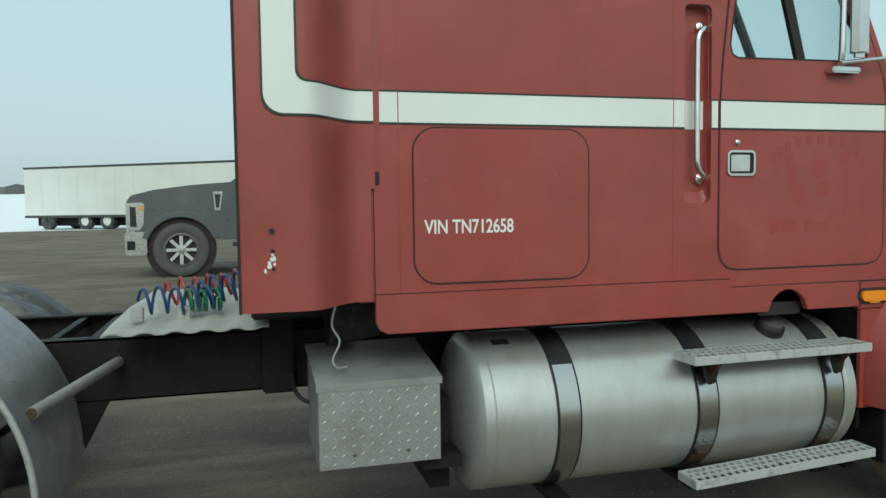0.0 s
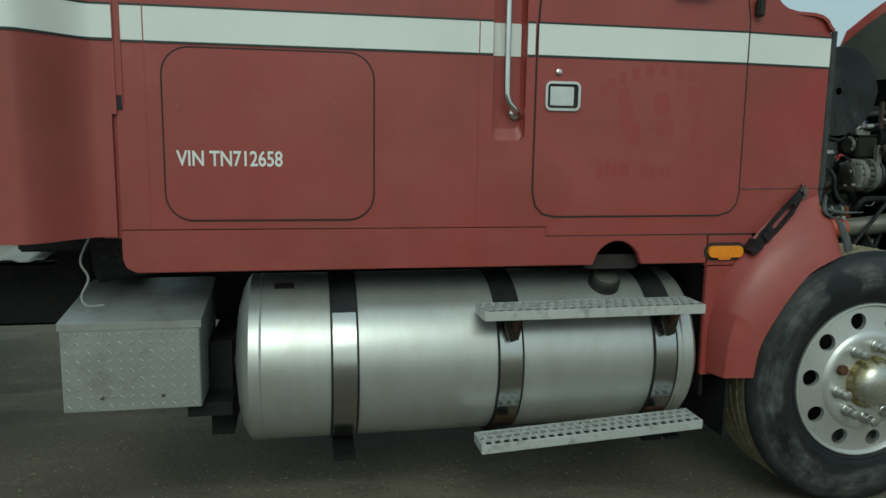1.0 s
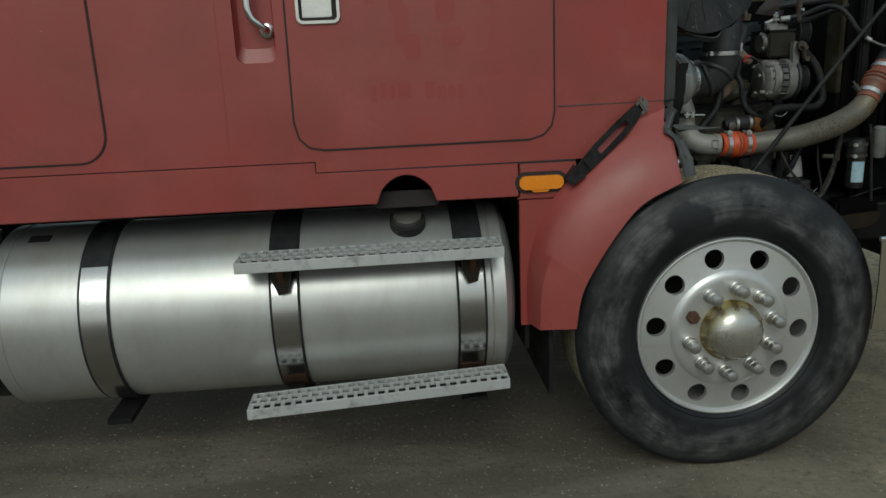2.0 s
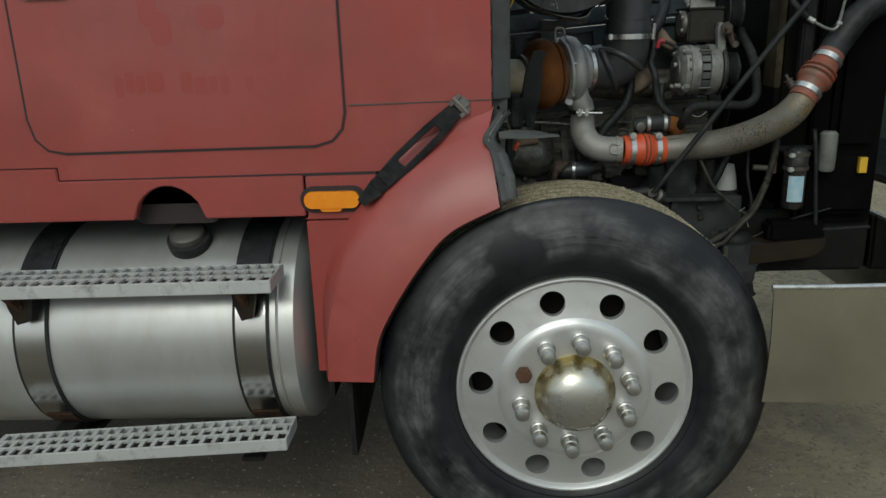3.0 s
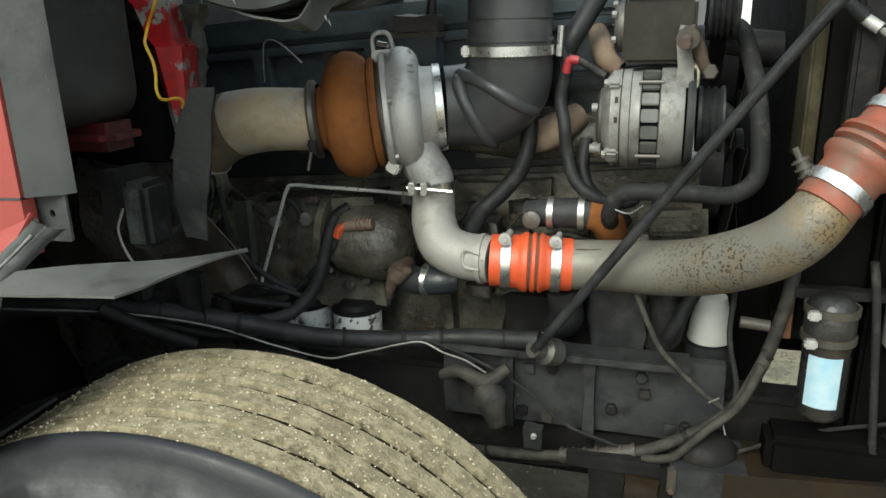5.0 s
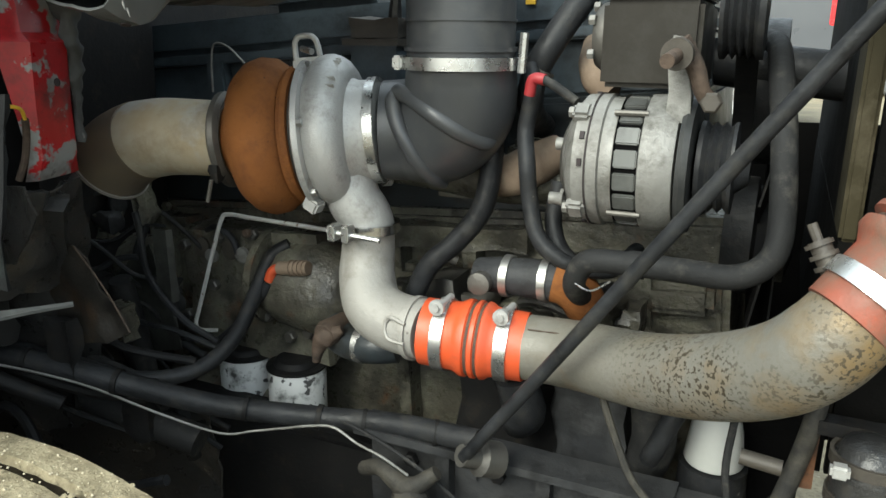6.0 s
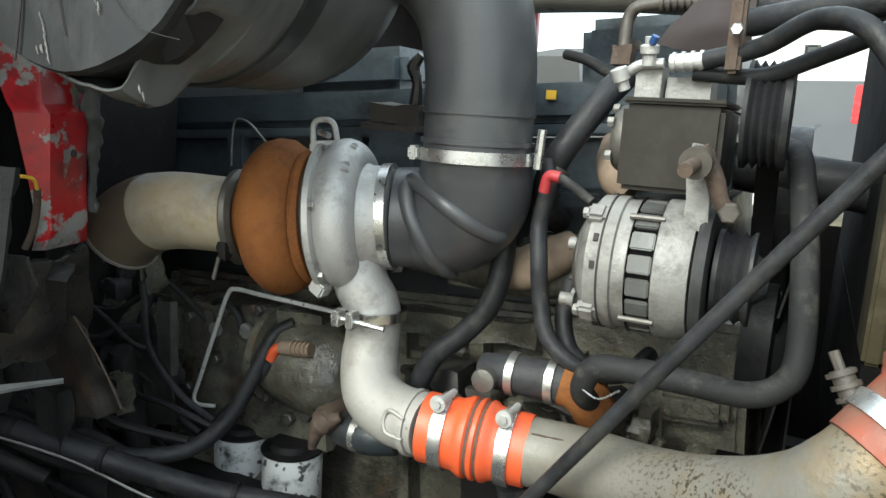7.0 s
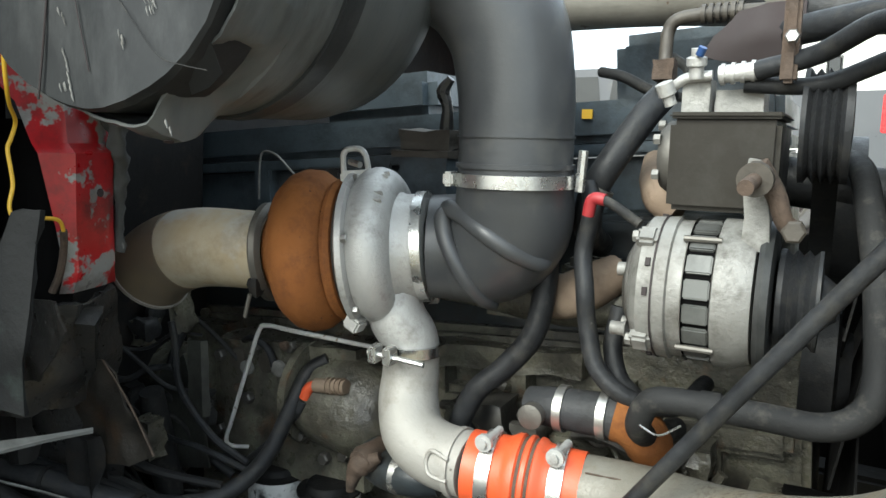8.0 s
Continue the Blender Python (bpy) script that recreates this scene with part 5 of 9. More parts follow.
    if muddy:
        # clods dried on the ribs
        bm = bmesh.new()
        for k in range(2600):
            an, u = random.uniform(0.15, 3.0), random.uniform(-0.095, 0.122)
            w, d, h = random.uniform(0.0015, 0.0055), random.uniform(0.0015, 0.004), random.uniform(0.0004, 0.0016)
            mm = m @ Matrix.Rotation(an, 4, "X") @ Matrix.Translation((u, 0, R - 0.0003)) @ Matrix.Rotation(random.uniform(0, 3.1), 4, "Z")
            vs = [bm.verts.new(mm @ Vector((w * random.uniform(0.6, 1.2) * math.cos(q), d * random.uniform(0.6, 1.2) * math.sin(q), 0))) for q in (0, 1.05, 2.1, 3.14, 4.2, 5.25)]
            top = bm.verts.new(mm @ Vector((random.uniform(-0.3, 0.3) * w, 0, h)))
            for i0 in range(6):
                bm.faces.new((vs[i0], vs[(i0 + 1) % 6], top))
        tagged(part("dried_mud", bm, TREAD, ty, "crumbs of dried mud"), kind="stuff")
    bm = bmesh.new()
    if muddy:
        for k in range(2000):
            an, u, s = random.uniform(0.15, 3.0), random.uniform(-0.1, 0.12), random.choice((0.0006, 0.0008, 0.001, 0.0013, 0.0018))
            c0 = m @ Vector((u, (R + 0.001) * math.cos(an), (R + 0.001) * math.sin(an)))
            vs = [bm.verts.new(c0 + Vector((s * random.uniform(0.6, 1.4) * dx, s * dy, s * random.uniform(0.6, 1.2) * dz))) for dx, dy, dz in ((1, 0, 0), (-1, 0, 0), (0, 1, 0), (0, -1, 0), (0, 0, 1), (0, 0, -1))]
            for i0 in (0, 1):
                for i1 in (2, 3):
                    for i2 in (4, 5):
                        bm.faces.new((vs[i0], vs[i1], vs[i2]))
        tagged(part("grit", bm, GRIT, ty, "small pale stones stuck in the mud"), kind="stuff")
    return ty


def make_wheel():
    hub = new("wheel")
    hub.location = (0, 0, 0.503)
    hub.parent = truck
    hub.matrix_parent_inverse = Matrix.Translation(-truck.location)
    tagged(hub, "front wheel with ten-hole alloy disc and dusty tyre")
    make_tyre(hub, True)
    m = Matrix.Translation((0, 0, 0.503)) @ Matrix.Rotation(radians(-90), 4, "Z")  # lathe's +x is world -y: outward
    # rim with its lip, and the disc between the holes
    rim = part("rim", lathe([(0.10, 0.303), (0.116, 0.3085), (0.124, 0.306), (0.125, 0.301), (0.12, 0.296), (0.113, 0.2915), (0.10, 0.288), (0.0, 0.27), (-0.12, 0.27)], m, 96), WHEEL, hub, "polished alloy rim", smooth=50)
    bm = bmesh.new()
    profile = [(0.112, 0.2915), (0.1155, 0.265), (0.119, 0.24), (0.123, 0.214), (0.126, 0.2), (0.133, 0.192), (0.137, 0.184), (0.138, 0.17), (0.138, 0.10), (0.138, 0.0)]
    hole_r, hole_c, n = 0.0325, 0.243, 10
    # rings of the disc with real holes: a fan of faces round every hole
    k_in, k_out = 0.2, 0.2865
    seg = 12

    def depth(r):
        for (x1, r1), (x0, r0) in zip(profile, profile[1:]):
            if r0 <= r <= r1:
                return x0 + (x1 - x0) * (r - r0) / (r1 - r0)
        return profile[0][0]

    def at(r, ang, dx=0.0):
        return m @ Vector((depth(r) + dx, r * math.cos(ang), r * math.sin(ang)))

    for h in range(n):
        ca = radians(67.5 + 36 * h)
        cy, cz = hole_c * math.cos(ca), hole_c * math.sin(ca)
        half = math.pi / n
        border, circle, back = [], [], []
        steps = 32
        for s in range(steps):
            t = 2 * math.pi * s / steps
            ur, ua = math.cos(t), math.sin(t)
            circle_r = hole_c + hole_r * ur
            circle_a = ca + hole_r * ua / hole_c
            circle.append(bm.verts.new(at(circle_r, circle_a)))
            back.append(bm.verts.new(at(circle_r, circle_a, -0.018)))
            q = 1 / max(abs(ur), abs(ua))
            br = (k_out + k_in) / 2 + (k_out - k_in) / 2 * ur * q
            ba = ca + half * ua * q
            border.append(bm.verts.new(at(br, ba)))
        for s in range(steps):
            s2 = (s + 1) % steps
            bm.faces.new((border[s], border[s2], circle[s2], circle[s]))
            bm.faces.new((circle[s], circle[s2], back[s2], back[s]))
    bmesh.ops.remove_doubles(bm, verts=bm.verts, dist=0.0004)
    lathe([(depth(0.2865), 0.2865), (0.112, 0.2915)], m, 96, bm)
    lathe([(depth(0.2), 0.2), (0.133, 0.192), (0.137, 0.184), (0.138, 0.17), (0.138, 0.09), (0.138, 0.0)], m, 96, bm)
    part("disc", bm, WHEEL, hub, "alloy wheel disc with ten round holes", smooth=35)
    # a dark disc painted in as the shade behind the wheel's holes
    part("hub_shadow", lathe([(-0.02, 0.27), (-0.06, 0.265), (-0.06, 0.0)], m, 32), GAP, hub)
    for k in range(10):
        an = radians(85.5 + 36 * k)
        c0 = Vector((0.138, 0.143 * math.cos(an), 0.143 * math.sin(an)))
        rusty = k == 2
        if rusty:
            part("lug_nut", lathe([(0, 0.021), (0.02, 0.021), (0.024, 0.017), (0.024, 0.0)], m @ Matrix.Translation(c0), 6), RUSTIRON, hub, "rusty bare lug nut")
        else:
            part("lug_nut", lathe([(0, 0.0235), (0.007, 0.0235), (0.0095, 0.02), (0.033, 0.0195), (0.0345, 0.0165), (0.039, 0.0165), (0.0405, 0.0195), (0.058, 0.019), (0.0635, 0.0155), (0.0655, 0.008), (0.066, 0.0)], m @ Matrix.Translation(c0), 22), NUT, hub, smooth=30)
    cap = part("hub_cap", lathe([(0.137, 0.104), (0.146, 0.104), (0.15, 0.1), (0.165, 0.097), (0.185, 0.088), (0.202, 0.07), (0.212, 0.045), (0.216, 0.02), (0.217, 0.0)], m, 48), CAP, hub, "stained domed oil cap", smooth=50)
    for k in range(6):
        an = radians(60 * k + 20)
        part("bolt", hexbolt(m @ Vector((0.146, 0.098 * math.cos(an), 0.098 * math.sin(an))), (0, -1, 0), 0.007, 0.008), CAP, cap)
    return hub


front = make_wheel()
front.location, front.scale = (0.0055, 0.053, 0.479), (1.022, 1.022, 1.022)
far_wheel = copy_thing(front, pose(0.0055, 2 * MID - 0.053, 0.479, 0, 0, 180))
far_wheel.scale = (1.022, 1.022, 1.022)
for ax in (-4.62, -5.95):
    for y, turn in ((0.02, 0), (0.36, 0), (2 * MID - 0.02, 180), (2 * MID - 0.36, 180)):
        w = new("wheel")
        w.location, w.parent = (ax, y, 0.479), truck
        w.matrix_parent_inverse = Matrix.Translation(-truck.location)
        tagged(w, "rear drive wheel with black tyre")
        R = 0.519
        m = Matrix.Translation((ax, y, 0.479)) @ Matrix.Rotation(radians(90 if not turn else -90), 4, "Z")
        ty = part("tyre", lathe([(-0.1, 0.29), (-0.13, 0.36), (-0.134, 0.42), (-0.115, 0.485), (-0.1, R), (0.1, R), (0.115, 0.485), (0.134, 0.42), (0.13, 0.36), (0.1, 0.29)], m, 64, closed=True), TYRE, w)
        bm = bmesh.new()
        for j in range(56):
            an = 2 * math.pi * j / 56
            box(bm, (-0.1, -0.012, 0.498), (0.1, 0.012, 0.516), m @ Matrix.Rotation(an, 4, "X"))
        part("tread", bm, TYRE, ty)
        part("rim", lathe([(-0.1, 0.295), (-0.09, 0.28), (0.0, 0.25), (0.02, 0.12), (0.02, 0)], m, 48), WHEEL, w)
part("axle", boxes(((-4.68, 0.3, 0.44), (-4.56, 1.84, 0.56)), ((-6.01, 0.3, 0.44), (-5.89, 1.84, 0.56))), FRAME, truck, bevel=0.02)

# quarter fender before the drive wheels
ang = [radians(100 + 90 * k / 12) for k in range(13)]
qx, qz = -4.525, 0.52


def qf(y, r):
    return [(qx - r * math.cos(a), y, qz + r * math.sin(a)) for a in ang]


quarter = part("quarter_fender", loft([qf(-0.13, 0.672), qf(-0.13, 0.68), qf(-0.1, 0.684), qf(0.2, 0.686), qf(0.5, 0.686)], 0.006), GALV, truck, "grey metal quarter fender before the drive wheels")
part("bead", tube(qf(-0.132, 0.678), 0.011, 2, 10), CAST, quarter, "bright rolled edge")
bracket = part("fender_tube", tube([(-3.875, -0.02, 0.775), (-3.72, 0.62, 0.80)], 0.021, 1, 16), ELBOW, truck, "bare tube bracket")
part("tube_mouth", lathe([(0, 0.018), (0.002, 0.018), (0.002, 0)], axis((-3.8755, -0.0215, 0.775), (-0.24, -0.97, 0)), 16), RUSTNUT, bracket)

part("gusset", prism([(-3.9, 0.64), (-3.76, 0.64), (-3.853, 0.46)], 0.6, 0.64), FRAME, truck, "black gusset under the frame rail")
part("pipe_stub", lathe([(0, 0), (0, 0.05), (0.12, 0.05), (0.12, 0)], axis((-2.53, 0.34, 0.535), (1, 0, 0)), 20), GALV, truck, "grey pipe between box and tank")

# the hood, tilted forward over the bumper, its hollow side to the engine
hood_plan = [(1.38, 0.0), (1.62, -0.01), (1.85, 0.1), (2.0, 0.4), (2.06, MID), (2.0, 1.74), (1.85, 2.04), (1.62, 2.15), (1.38, 2.14)]
hood_line = [tuple(p)[:2] for p in smoothline([(a, b, 0) for a, b in hood_plan], 5)]
hood = part("hood", loft([[(x + dx, y, z) for x, y in hood_line] for z, dx in ((0.82, -0.05), (1.1, -0.02), (1.6, 0.05), (2.1, 0.12))] + [[(x + 0.16, y, 2.2 + 0.75 * (x - 1.38)) for x, y in hood_line]], 0.012), RED, truck, "red hood tilted forward, dark inside", smooth=60)
part("hood_liner", loft([[(1.4 + (x - 1.4) * 0.97 + dx, MID + (y - MID) * 0.975, z) for x, y in hood_line] for z, dx in ((0.83, -0.06), (1.1, -0.035), (1.6, 0.035), (2.1, 0.105))] + [[(1.4 + (x - 1.4) * 0.97 + 0.135, MID + (y - MID) * 0.975, 2.12 + 0.72 * (x - 1.38)) for x, y in hood_line]], 0.006), HOODIN, hood, "dull grey underside")
part("grille_panel", boxes(((1.33, 0.1, 0.80), (1.95, 2.04, 0.83))), FRAME, hood)

# front bumper, axle, steering gear
bump_line = [(0.49, -0.106), (0.7, -0.113), (0.9, -0.1), (1.03, -0.045), (1.1, 0.08), (1.12, 0.4), (1.13, MID), (1.12, 1.74), (1.1, 2.06), (1.03, 2.2), (0.9, 2.26), (0.7, 2.275), (0.49, 2.268)]
bumper = part("bumper", loft([[(x + s, y, z) for x, y in [tuple(p)[:2] for p in smoothline([(a, b, 0) for a, b in bump_line], 5)]] for z, s in ((0.765, 0.0), (0.755, 0.004), (0.62, 0.008), (0.54, 0.006), (0.45, 0.0))], 0.006), BUMPER, truck, "polished chrome front bumper", smooth=70)
part("top_edge", tube([(x, y + 0.004, 0.766) for x, y in bump_line], 0.0075, 6, 10), CLAMP, bumper, "bright rolled top edge")
# support and backing panel coloured near black as the bay's shade
part("radiator_support", boxes(((0.875, 0.565, 0.78), (1.08, 0.61, 1.0)), ((0.92, 0.56, 1.0), (1.06, 0.61, 1.75))), SHADEBLACK, truck, "black radiator support", bevel=0.02)
part("support_panel", boxes(((0.84, 0.614, 0.745), (1.1, 0.63, 1.76)), ((0.76, 0.616, 0.93), (0.84, 0.628, 1.76))), SHADEBLACK, truck)
part("axle", tube([(0.0, 0.2, 0.46), (0.0, 0.45, 0.40), (0.0, MID, 0.36), (0.0, 1.7, 0.40), (0.0, 1.94, 0.46)], 0.06, 5, 8), FRAME, truck, "black front axle beam")
bm = bmesh.new()
for k in range(4):
    tube([(-0.75 + 0.06 * k, 0.56, 0.56 - 0.02 * k), (0.0, 0.56, 0.47 + 0.016 * k), (0.72 - 0.06 * k, 0.56, 0.6 - 0.02 * k)], 0.012, 6, 6, bm)
part("leaf_spring", bm, FRAME, truck)
gear = part("steering_gear", lumpy(prism([(0.574, 0.7), (0.694, 0.708), (0.694, 0.65), (0.682, 0.61), (0.672, 0.57), (0.612, 0.565), (0.598, 0.6), (0.584, 0.64)], 0.49, 0.6), 0.008, 18, 3), DIRTPLATE, truck, "greasy grey steering gear", smooth=60)
part("gear_foot", lumpy(prism([(0.606, 0.572), (0.676, 0.574), (0.682, 0.545), (0.694, 0.535), (0.688, 0.526), (0.6, 0.526)], 0.482, 0.6), 0.006, 20, 3), FRAME, gear, "black oily lower end", smooth=60)
part("gear_lug", boxes(((0.572, 0.482, 0.655), (0.586, 0.5, 0.702))), TAUPE, gear, "pale bolted lug", bevel=0.003)
part("lug_bolt", hexbolt((0.579, 0.482, 0.664), (0, -1, 0), 0.006, 0.006), RUSTNUT, gear)
part("gear_cap", lumpy(lathe([(0, 0.05), (0.012, 0.05), (0.03, 0.036), (0.036, 0)], axis((0.634, 0.55, 0.705), (0, 0, 1)), 20), 0.003, 30, 0), FRAME, gear, smooth=60)
mount = part("gear_mount", lumpy(boxes(((0.44, 0.52, 0.525), (0.59, 0.62, 0.678))), 0.01, 16, 5), FRAME, truck, "black oily gear mount", smooth=60)
part("mount_rim", lumpy(boxes(((0.4, 0.512, 0.664), (0.56, 0.53, 0.69))), 0.004, 24, 3), FRAME, mount, smooth=60)
part("rust_patch", lumpy(boxes(((0.505, 0.51, 0.615), (0.56, 0.524, 0.66))), 0.006, 30, 4), BEAM, mount, smooth=60)
part("front_beam", boxes(((0.72, 0.5, 0.705), (0.905, 0.58, 0.775))), SHADEBLACK, truck, bevel=0.012)
part("cross_tube", prism([(0.66, 0.705), (0.9, 0.722), (0.903, 0.705), (0.895, 0.685), (0.875, 0.667), (0.845, 0.657), (0.66, 0.638)], 0.488, 0.6), BEAM, truck, "rust-brown frame cross tube", bevel=0.006)

# ---- the engine in its bay ----
engine = thing("diesel_engine", (0.0, 1.05, 0.6), "greasy diesel engine with turbocharger in the open bay", "engine")
# block and head, leaning a little to the rear
LEAN_M = Matrix.Translation((0.05, 0, 1.4)) @ Matrix.Rotation(radians(-4), 4, "Y") @ Matrix.Translation((-0.05, 0, -1.4))


def leaned(bm):
    bmesh.ops.transform(bm, matrix=LEAN_M, verts=bm.verts)
    return bm


part("block", leaned(boxes(((-0.55, 0.84, 0.62), (0.6, 1.32, 1.12)), ((-0.53, 0.80, 0.98), (0.58, 1.34, 1.03)))), GREASE, engine, "oily dark green engine block", bevel=0.012)
part("oil_pan", leaned(boxes(((-0.5, 0.9, 0.45), (0.5, 1.25, 0.63)))), FRAME, engine, bevel=0.03)
part("cylinder_head", leaned(boxes(((-0.54, 0.86, 1.12), (0.56, 1.32, 1.3)), ((-0.54, 0.84, 1.27), (0.56, 1.34, 1.3)))), ENGDARK, engine, "sooty blue-grey cylinder head", bevel=0.008)
cover = part("valve_cover", leaned(boxes(((-0.6, 0.885, 1.3), (0.56, 1.3, 1.384)))), ENGINE, engine, "blue-grey valve cover", bevel=0.006)
part("cover_ledge", leaned(boxes(((-0.61, 0.865, 1.386), (0.57, 1.32, 1.405)))), ENGINE, cover, bevel=0.004)
part("cover_top", leaned(boxes(((-0.6, 0.89, 1.407), (0.56, 1.3, 1.47)))), ENGINE, cover, bevel=0.012)
for x in (-0.35, -0.08, 0.2):
    part("cover_rib", leaned(boxes(((x - 0.012, 0.862, 1.31), (x + 0.03, 0.9, 1.39)))), ENGINE, engine, bevel=0.004)
part("rocker_box", leaned(boxes(((-0.26, 0.93, 1.47), (-0.0, 1.2, 1.55)))), ENGINE, engine, bevel=0.02)
part("rocker_box", leaned(boxes(((0.3, 1.0, 1.44), (0.55, 1.25, 1.58)))), ENGINE, engine, bevel=0.02)
part("warning_label", boxes(((0.278, 0.884, 1.46), (0.294, 0.888, 1.474))), YELLOW, engine)
# exhaust manifold
part("exhaust_manifold", tube([(-0.5, 0.8, 1.2), (-0.2, 0.79, 1.21), (0.1, 0.78, 1.22), (0.3, 0.79, 1.2), (0.46, 0.8, 1.22)], [0.03, 0.036, 0.04, 0.038, 0.03], 5, 12), GREASE, engine, "sooty exhaust manifold")
for x in (-0.4, -0.2, 0.0, 0.2, 0.33, 0.43):
    part("manifold_flange", boxes(((x - 0.045, 0.79, 1.16), (x + 0.045, 0.85, 1.26))), GREASE, engine, bevel=0.012)
part("manifold_runner", tube([(0.255, 0.8, 1.19), (0.28, 0.77, 1.2), (0.315, 0.75, 1.215), (0.35, 0.755, 1.235), (0.375, 0.78, 1.25)], [0.012, 0.024, 0.032, 0.031, 0.026], 6, 14), TANIRON, engine, "pale rusty manifold end")
part("manifold_runner", tube([(0.40, 0.85, 1.4), (0.412, 0.8, 1.375), (0.425, 0.77, 1.352), (0.45, 0.76, 1.335)], [0.018, 0.022, 0.02, 0.016], 6, 14), TANIRON, engine)

# turbocharger: rust-brown turbine, silver compressor
AX = (1, 0.0, 0.0)
TAX = Vector((0.945, 0.31, 0.08)).normalized()  # the turbo's shaft, turned in towards the block
TM = axis((0.02, 0.63, 1.269), TAX)


def on_shaft(u, v, w):
    return TM @ Vector((u, v, w))


turbo = part("turbocharger", lathe([(-0.098, 0.0), (-0.098, 0.056), (-0.086, 0.062), (-0.08, 0.08), (-0.073, 0.097), (-0.058, 0.110), (-0.04, 0.115), (-0.022, 0.112), (-0.006, 0.1), (0.002, 0.086), (0.004, 0.06), (0.03, 0.05), (0.03, 0)],
                                  TM, 56), RUST, engine, "turbocharger with a rust-brown turbine housing", smooth=60)
part("turbine_scroll", tube([on_shaft(-0.035, 0.02, -0.05), (0.02, 0.68, 1.235), (0.025, 0.73, 1.225), (0.03, 0.79, 1.22)], [0.05, 0.05, 0.046, 0.044], 4, 14), RUST, turbo)
part("turbine_flange", lathe([(-0.002, 0.085), (0.0, 0.097), (0.006, 0.1), (0.013, 0.097), (0.015, 0.07)], TM, 48), RUST, turbo)
part("centre_housing", lathe([(0.01, 0.07), (0.013, 0.09), (0.02, 0.092), (0.024, 0.07)], TM, 40), DARKMETAL, turbo)
part("exhaust_clamp", lathe([(-0.114, 0.056), (-0.114, 0.066), (-0.11, 0.071), (-0.102, 0.071), (-0.096, 0.064)], TM, 40), DARKMETAL, turbo, "dark band clamp")
part("clamp_bolt", tube([(-0.062, 0.53, 1.212), (-0.07, 0.528, 1.18)], 0.003, 1, 8), DARKMETAL, turbo, "threaded clamp bolt")
part("clamp_block", lumpy(boxes(((-0.069, 0.535, 1.208), (-0.055, 0.552, 1.232))), 0.005, 60, 2), FRAME, turbo)
# a cast volute that swells towards its outlet
part("compressor_housing", lathe([(0.018, 0.04), (0.02, 0.1), (0.024, 0.108), (0.032, 0.108), (0.035, 0.098), (0.078, 0.08), (0.09, 0.077), (0.096, 0.0735), (0.112, 0.0725), (0.126, 0.0715), (0.128, 0.05)], TM, 64), CAST, turbo, "cast aluminium compressor housing", smooth=40)
part("volute", tube([on_shaft(0.056 + 0.004 * k / 30, (0.078 + 0.003 * k / 30) * math.sin(radians(100 + 12 * k)), (0.078 + 0.003 * k / 30) * math.cos(radians(100 + 12 * k))) for k in range(31)], [0.026 + 0.009 * k / 30 for k in range(31)], 1, 20), CAST, turbo, smooth=80)
part("compressor_outlet", tube([(0.095, 0.635, 1.22), (0.108, 0.638, 1.18), (0.122, 0.645, 1.155), (0.126, 0.648, 1.13)], [0.04, 0.04, 0.039, 0.039], 5, 24), CAST, turbo)
for an in (15, 75, 135, 195, 255, 315):
    part("flange_bolt", hexbolt(TM @ Matrix.Rotation(radians(an), 4, "X") @ Vector((0.032, 0, 0.103)), TAX, 0.006, 0.008), NUT, turbo)
for an in (12, 18, 40, 47):
    part("cast_mark", box(bmesh.new(), (0.07, -0.0015, 0.096), (0.082, 0.0015, 0.1085), TM @ Matrix.Rotation(radians(an), 4, "X")), CAST, turbo, bevel=0.001)
part("lifting_eye", tube([on_shaft(*q) for q in ((0.014, -0.01, 0.1), (0.014, -0.01, 0.126), (0.017, -0.01, 0.135), (0.023, -0.01, 0.139), (0.036, -0.01, 0.139), (0.043, -0.01, 0.135), (0.047, -0.01, 0.126), (0.05, -0.01, 0.1))], 0.0042, 4, 8), CAST, turbo, "cast lifting eye")
part("eye_base", box(bmesh.new(), (0.01, -0.02, 0.09), (0.054, 0.002, 0.11), TM), CAST, turbo, bevel=0.004)
part("eye_screw", tube([on_shaft(0.024, -0.01, 0.122), on_shaft(0.042, -0.024, 0.117)], 0.0045, 1, 8), CLAMP, turbo)
part("inlet_clamp", lathe([(0.114, 0.0715), (0.114, 0.0765), (0.127, 0.0765), (0.127, 0.0715)], TM, 56, closed=True), CLAMP, turbo, "bright hose clamp")
part("clamp_screw", box(bmesh.new(), (0.112, -0.012, -0.088), (0.13, 0.012, -0.076), TM @ Matrix.Rotation(radians(20), 4, "X")), CLAMP, turbo, bevel=0.002)
part("outlet_tab", box(bmesh.new(), (-0.012, -0.012, -0.01), (0.012, 0.012, 0.01), Matrix.Translation((0.07, 0.59, 1.178)) @ Matrix.Rotation(0.5, 4, "Y")), CAST, turbo, bevel=0.003)
# heat-stained exhaust pipe to the rear
part("exhaust_pipe", tube([(-0.072, 0.597, 1.261), (-0.14, 0.585, 1.262), (-0.19, 0.58, 1.26), (-0.24, 0.581, 1.252)], [0.056, 0.057, 0.059, 0.061], 8, 32), HEAT, engine, "heat-stained tan exhaust pipe")
part("exhaust_pipe", tube([(-0.236, 0.581, 1.253), (-0.262, 0.581, 1.244), (-0.284, 0.58, 1.233), (-0.303, 0.579, 1.22), (-0.319, 0.58, 1.207)], [0.062, 0.0628, 0.0634, 0.064, 0.0645], 8, 32), BURNT, engine, "scorched grey exhaust elbow")
